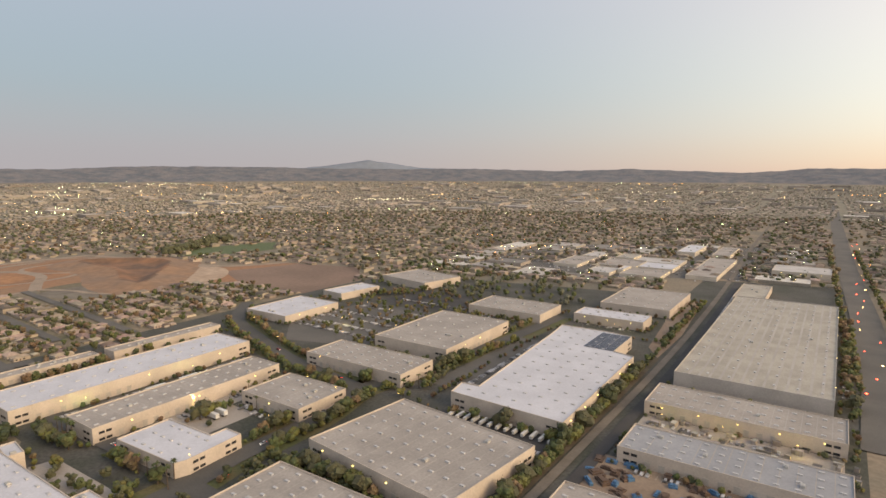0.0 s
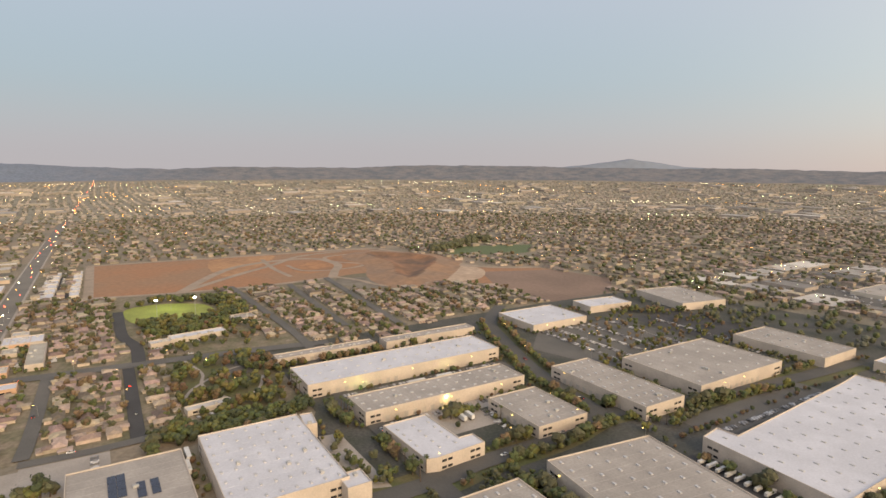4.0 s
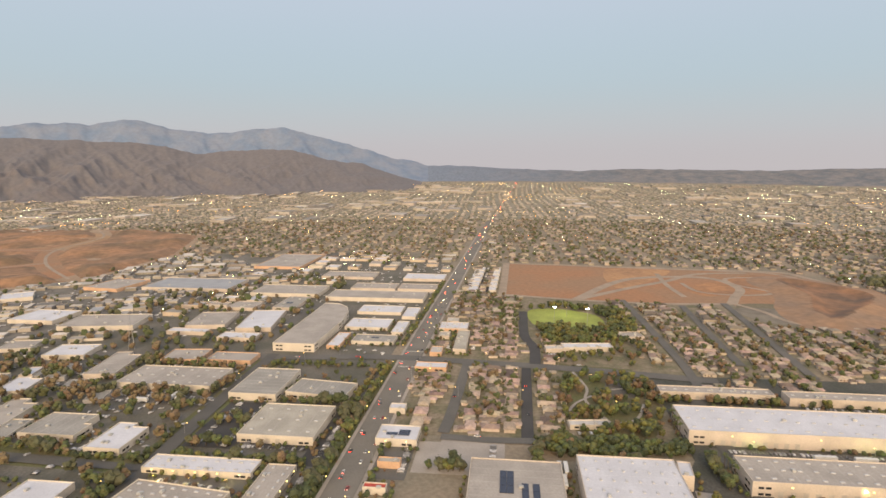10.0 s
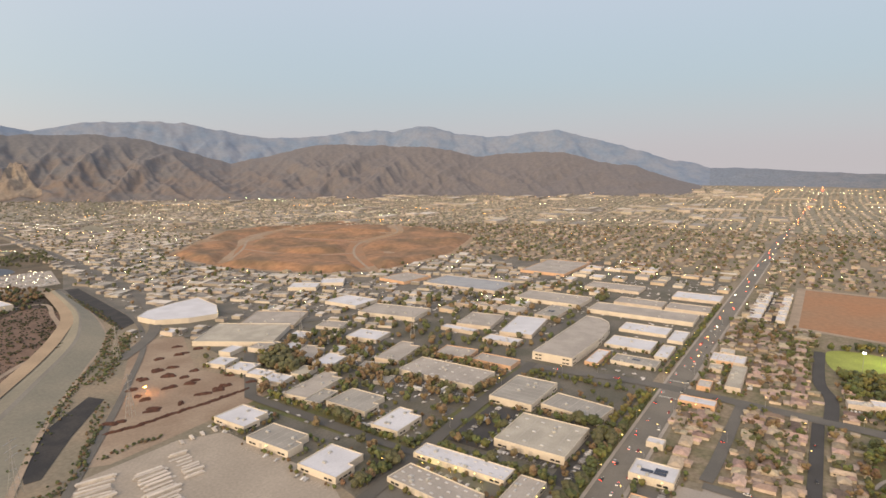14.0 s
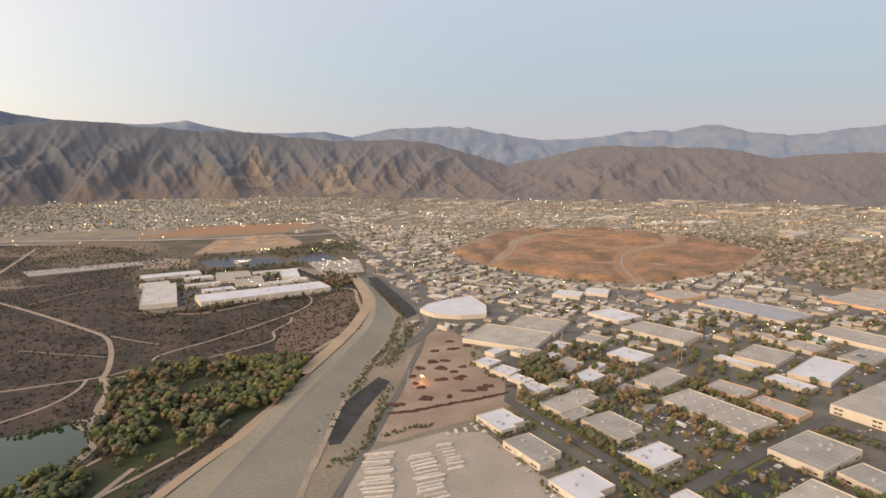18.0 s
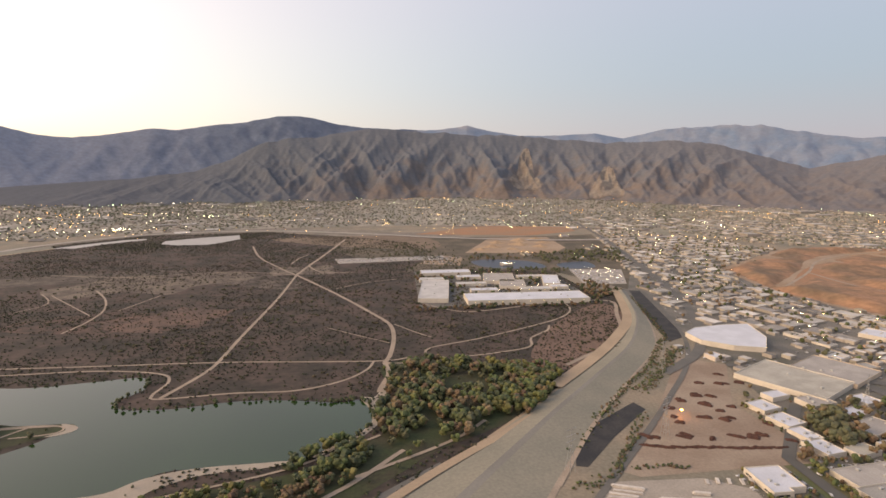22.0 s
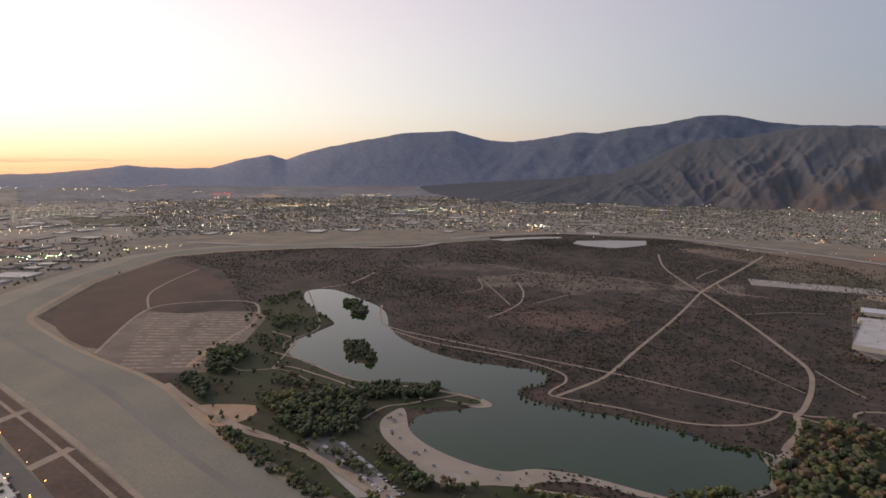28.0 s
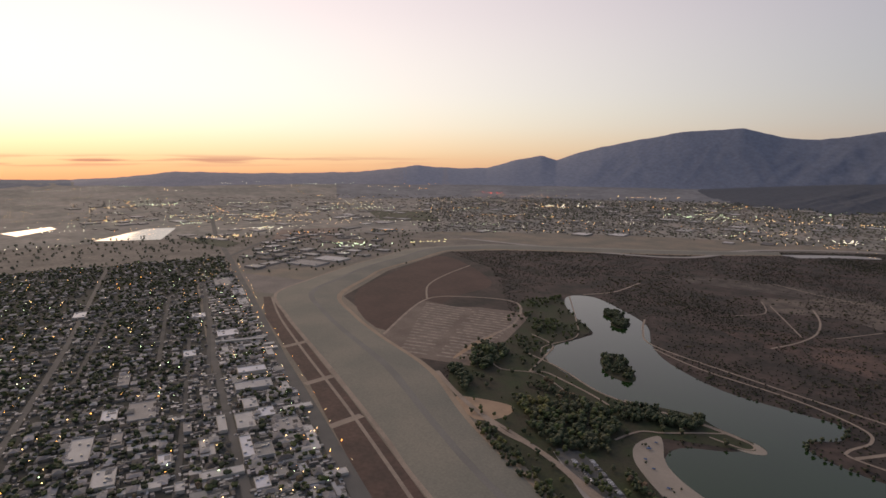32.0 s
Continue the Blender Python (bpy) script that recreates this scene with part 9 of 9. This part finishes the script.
def loose_cars(x, y, label):
    t = nr.choice((0.0, 1.57), len(x)) + nr.normal(0, 0.2, len(x))
    c, s = np.cos(t)[:, None], np.sin(t)[:, None]
    V = np.stack([pc_v[None, :, 0] * c - pc_v[None, :, 1] * s + x[:, None], pc_v[None, :, 0] * s + pc_v[None, :, 1] * c + y[:, None], np.broadcast_to(pc_v[None, :, 2] + 0.1, (len(x), len(pc_v)))], -1).reshape(-1, 3)
    tagged(new("parked_cars", fast_mesh("parked_cars", V, (pc_f[None] + (np.arange(len(x)) * 16)[:, None, None]).reshape(-1, 4), parked)), label, "cars", kind="stuff")


for poly, n in (([(440, 1275), (545, 1258), (498, 1118), (416, 1118)], 220), ([(142, 1510), (212, 1470), (190, 1360), (108, 1392)], 120), ([(-100, 1478), (165, 1502), (170, 1452), (-90, 1418)], 160), (IND_NORTH, 1500), ([(60, -890), (330, -750), (560, -770), (560, -1040), (70, -1280)], 700), ([(300, 240), (560, 240), (545, 480), (400, 470), (345, 420)], 260), ([(560, 120), (1150, 110), (1000, 430), (600, 430)], 500), ([(-440, 90), (-838, 146), (-1400, 235), (-1400, 300), (-420, 175)], 420), ([(-440, 80), (-830, 140), (-830, -60), (-450, -200)], 380)):
    q = random_in(poly, n)
    q = q[clear_of_buildings(q[:, 0], q[:, 1], 0) & clear_of_roads(q[:, 0], q[:, 1], -2)]
    loose_cars(q[:, 0], q[:, 1], "cars and vans parked about the yards and streets")

# lorry trailers at the docks
tr_white = mat("trailer panels", (0.62, 0.62, 0.61), 0.5, 0.1, 0.3, 2.0)
tr = thing("lorry_trailer", "white box trailer parked at a loading dock", "trailer", "trailers")
part("box", boxes("box", [(-7, -1.3, 1.2, 7, 1.3, 4.0)], tr_white), tr)
part("chassis", boxes("chassis", [(-6.8, -0.5, 0.9, 6.8, 0.5, 1.2)], steel), tr)
for x in (-5.6, -4.4):
    for y in (-1.0, 1.0):
        part("wheel", ME_WHEEL, tr, m=pose(x, y, 0.5, 90, 0, 0) @ Matrix.Scale(1.5, 4))
part("landing_leg", boxes("landing_leg", [(4.2, -0.9, 0, 4.4, -0.7, 1.0), (4.2, 0.7, 0, 4.4, 0.9, 1.0)], steel), tr)
tr.matrix_basis = pose(356, -35, 0.2, 0, 0, 0)
for i in range(13):
    copy_thing(tr, pose(128 + i * 5.6, -293, 0.25, 0, 0, 90) @ Matrix.Scale(0.62, 4))
for x, y, a in ((356, -39, 0), (340, -37, 0), (388, -210, 90), (388, -235, 90), (318, -205, 0), (318, -211, 0), (250, -392, 90), (332, -440, 0), (332, -446, 0), (332, -452, 0), (440, 270, 0), (440, 276, 0), (430, 300, 90)):
    copy_thing(tr, pose(x, y, 0.25, 0, 0, a))

# ---- yards below the dam ----
mulch = mat("dark mulch", (0.075, 0.032, 0.022), 0.95, 0.4, 0.3, 1.5, bump=0.2)


def heap(x, y, l, w, h, turn):
    n, m = 14, 7
    X, Y = np.meshgrid(np.linspace(-1, 1, n), np.linspace(-1, 1, m))
    Z = np.clip(1 - X ** 4, 0, 1) * np.clip(1 - np.abs(Y) ** 1.6, 0, 1) * (0.75 + 0.25 * fractal(X * 5 + x, Y * 3 + y, 3, 3))
    i = (np.arange(m - 1)[:, None] * n + np.arange(n - 1)[None, :]).ravel()
    me = fast_mesh("mulch_mound", np.stack([X * l / 2, Y * w / 2, Z * h - 0.05], -1).reshape(-1, 3), np.stack([i, i + 1, i + n + 1, i + n], -1), mulch, True)
    ob = new("mulch_mound", me)
    ob.matrix_basis = pose(x, y, 0.12, 0, 0, turn)
    tagged(ob, "long heap of dark red-brown mulch on the yard", "heap", "mulch mounds")


pile_sand = mat("heaped sand", (0.36, 0.25, 0.155), 0.95, 0.25, 0.05, 0.5)


def sand_pile(x, y, r, h):
    """A cone of sand with a slumped, uneven foot."""
    n, rings = 18, 6
    v = [(0, 0, h)]
    for k in range(1, rings + 1):
        for i in range(n):
            a = 2 * math.pi * i / n
            q = r * k / rings * (1 + 0.12 * math.sin(3 * a + x) + 0.06 * math.sin(7 * a + y))
            v.append((q * math.cos(a), q * math.sin(a), h * (1 - k / rings) ** 1.15 - 0.05))
    f = [(0, 1 + i, 1 + (i + 1) % n) for i in range(n)]
    for k in range(rings - 1):
        f += [(1 + k * n + i, 1 + (k + 1) * n + i, 1 + (k + 1) * n + (i + 1) % n, 1 + k * n + (i + 1) % n) for i in range(n)]
    ob = new("sand_pile", mesh("sand_pile", v, f, pile_sand))
    ob.matrix_basis = pose(x, y, 0.13)
    tagged(ob, "low slumped heap of tan sand at the gravel works", "heap", "sand piles")


for x, y, r, h in ((290, 1600, 22, 11), (330, 1650, 28, 14), (380, 1600, 20, 9), (420, 1690, 30, 15), (470, 1640, 24, 12), (360, 1730, 26, 12), (440, 1770, 30, 14), (500, 1720, 24, 11), (400, 1560, 18, 8), (500, 1800, 26, 12)):
    sand_pile(x, y, r, h * 0.55)
MOUNDS = ((242, 469, 16), (274, 469, 18), (286, 495, 14), (309, 546, 12), (326, 531, 18), (334, 555, 16), (345, 549, 16), (336, 517, 10), (312, 501, 16), (332, 496, 12), (351, 522, 10), (320, 462, 18), (343, 463, 14), (332, 459, 12), (296, 458, 6), (352, 588, 14), (390, 608, 16), (378, 584, 14), (399, 581, 16), (415, 608, 14), (366, 483, 10), (363, 447, 14), (290, 528, 12), (286, 506, 8))
for x, y, l in MOUNDS:
    for _ in range(2):
        heap(x + cr.uniform(-4, 4), y + cr.uniform(-3, 3), l * cr.uniform(0.5, 1.0), cr.uniform(4, 8), cr.uniform(1.8, 3.4), cr.uniform(-60, -10))
for i in range(24):
    x = 228 + i * 5.2
    heap(x, float(np.interp(x, [228, 245, 271, 303, 345], [456, 450, 447, 442, 438])) + cr.uniform(-0.8, 0.8), cr.uniform(7, 11), cr.uniform(3, 5), cr.uniform(1.5, 2.6), cr.uniform(-25, 10))
slab_mat = mat("stacked concrete planks", (0.50, 0.46, 0.42), 0.85, 0.15, 0.3, 1.5, spread=0.15)
ME_PLANK = boxes("plank", [(-10, -1.2, 0, 10, 1.2, 0.5)], slab_mat)
for x0, y0, dx, dy, n, turn, long in ((185, 394, -30, -62, 13, -20, 1.25), (213, 376, -22, -62, 13, -12, 1.15), (238, 380, -12, -40, 8, -12, 0.75), (252, 393, 0, 0, 1, 70, 0.45), (260, 393, 0, 0, 1, 70, 0.45), (268, 392, 0, 0, 1, 70, 0.45), (276, 390, 0, 0, 1, 70, 0.45), (284, 389, 0, 0, 1, 70, 0.45)):
    for j in range(n):
        f = (j + 0.5) / n
        ob = thing("plank_stack", "stack of pale concrete planks in the yard", "stack", "plank stacks", at=pose(x0 + dx * f + cr.uniform(-1.8, 1.8), y0 + dy * f, 0.16, 0, 0, turn + cr.uniform(-4, 4)))
        for k in range(cr.randint(1, 4)):
            part("plank", ME_PLANK, ob, m=pose(cr.uniform(-0.5, 0.5), cr.uniform(-0.1, 0.1), 0.5 * k) @ Matrix.Diagonal((long * cr.uniform(0.7, 1.0), 1, 1, 1)))
junk_blue = mat("blue tarpaulin", (0.07, 0.17, 0.31), 0.6, 0.25, 0.5, 2.0)
rusty = mat("rusty scrap", (0.12, 0.08, 0.06), 0.85, 0.3, 0.6, 2.0)
for i in range(70):
    x, y = cr.uniform(22, 100), cr.uniform(-296, -255)
    w, d, h = cr.uniform(1, 4), cr.uniform(0.8, 2.5), cr.uniform(0.8, 2.6)
    ob = new("covered_machine", boxes("covered_machine", [(-w, -d, 0, w, d, h * 0.6), (-w * 0.6, -d * 0.7, h * 0.6, w * 0.7, d * 0.5, h)], junk_blue if i % 3 == 1 else rusty))
    ob.matrix_basis = pose(x, y, 0.16, 0, 0, cr.uniform(0, 180))
    tagged(ob, "blue covered machinery in a storage yard" if i % 3 == 1 else "rusty stacked scrap in a storage yard", "scrap", "stored scrap")

# ---- pylons ----
pyl = thing("pylon", "grey steel lattice transmission tower", "pylon", "pylons")
for sx in (-1, 1):
    for sy in (-1, 1):
        v, f = tube([(3 * sx, 3 * sy, 0), (0.6 * sx, 0.6 * sy, 26), (0.3 * sx, 0.3 * sy, 38)], [0.18, 0.14, 0.1], 5)
        part("leg", mesh("leg", v, f, steel), pyl)
for z in (26, 31, 36):
    part("cross_arm", boxes("cross_arm", [(-5.5, -0.15, z, 5.5, 0.15, z + 0.3)], steel), pyl)
for z in (5, 11, 17, 22):
    w = 3 - 2.4 * z / 26
    part("brace", boxes("brace", [(-w, -w - 0.06, z, w, -w + 0.06, z + 0.16), (-w, w - 0.06, z, w, w + 0.06, z + 0.16), (-w - 0.06, -w, z, -w + 0.06, w, z + 0.16), (w - 0.06, -w, z, w + 0.06, w, z + 0.16)], steel), pyl)
pyl.matrix_basis = pose(150, 420, 0, 0, 0, 30)
for x, y in ((560, 395), (255, 470), (480, 500), (330, 625)):
    copy_thing(pyl, pose(x, y, 0, 0, 0, 30))

# ---- the beach ----
shade_cloth = mat("blue sunshade cloth", (0.06, 0.11, 0.22), 0.8, 0.2, 0.5, 2.0)
shade = thing("beach_sunshade", "blue sunshade on posts standing on the sand", "sunshade", "beach sunshades")
part("canopy", mesh("canopy", [(-3, -3, 2.6), (3, -3, 2.6), (3, 3, 2.6), (-3, 3, 2.6), (0, 0, 3.7)], [(0, 1, 4), (1, 2, 4), (2, 3, 4), (3, 0, 4), (3, 2, 1, 0)], shade_cloth), shade)
for x in (-2.7, 2.7):
    for y in (-2.7, 2.7):
        part("post", boxes("post", [(x - 0.08, y - 0.08, 0, x + 0.08, y + 0.08, 2.65)], steel), shade)
shade.matrix_basis = pose(-345, 455, 0.4, 0, 0, 20) @ Matrix.Scale(0.7, 4)
for x, y in ((-334, 436), (-318, 428), (-290, 412), (-262, 402), (-232, 408), (-350, 472), (-205, 414)):
    copy_thing(shade, pose(x, y, 0.4, 0, 0, cr.uniform(0, 90)) @ Matrix.Scale(0.7, 4))
plaza = [(-240 + 11 * math.cos(radians(i * 18)), 392 + 11 * math.sin(radians(i * 18))) for i in range(20)]
sheet("plaza", plaza, 0.42, concrete, "round pale paved plaza behind the beach", "pavement")
pts = np.array([(-360 + 190 * nr.rand(), 390 + 90 * nr.rand()) for _ in range(240)])
pts = pts[inside(pts[:, 0], pts[:, 1], [(-360, 490), (-366, 452), (-345, 425), (-253, 380), (-212, 402), (-175, 414), (-183, 442), (-219, 416), (-266, 413), (-320, 440), (-335, 484)])][:14]
scatter("shrubs", *CLOUD["near"], lift(pts[:, 0], pts[:, 1]) + (0, 0, 0.3), nr.uniform(1.5, 4, len(pts)), "small bushes and palms dotted over the sand", "shrubs", LEAF["dark"])
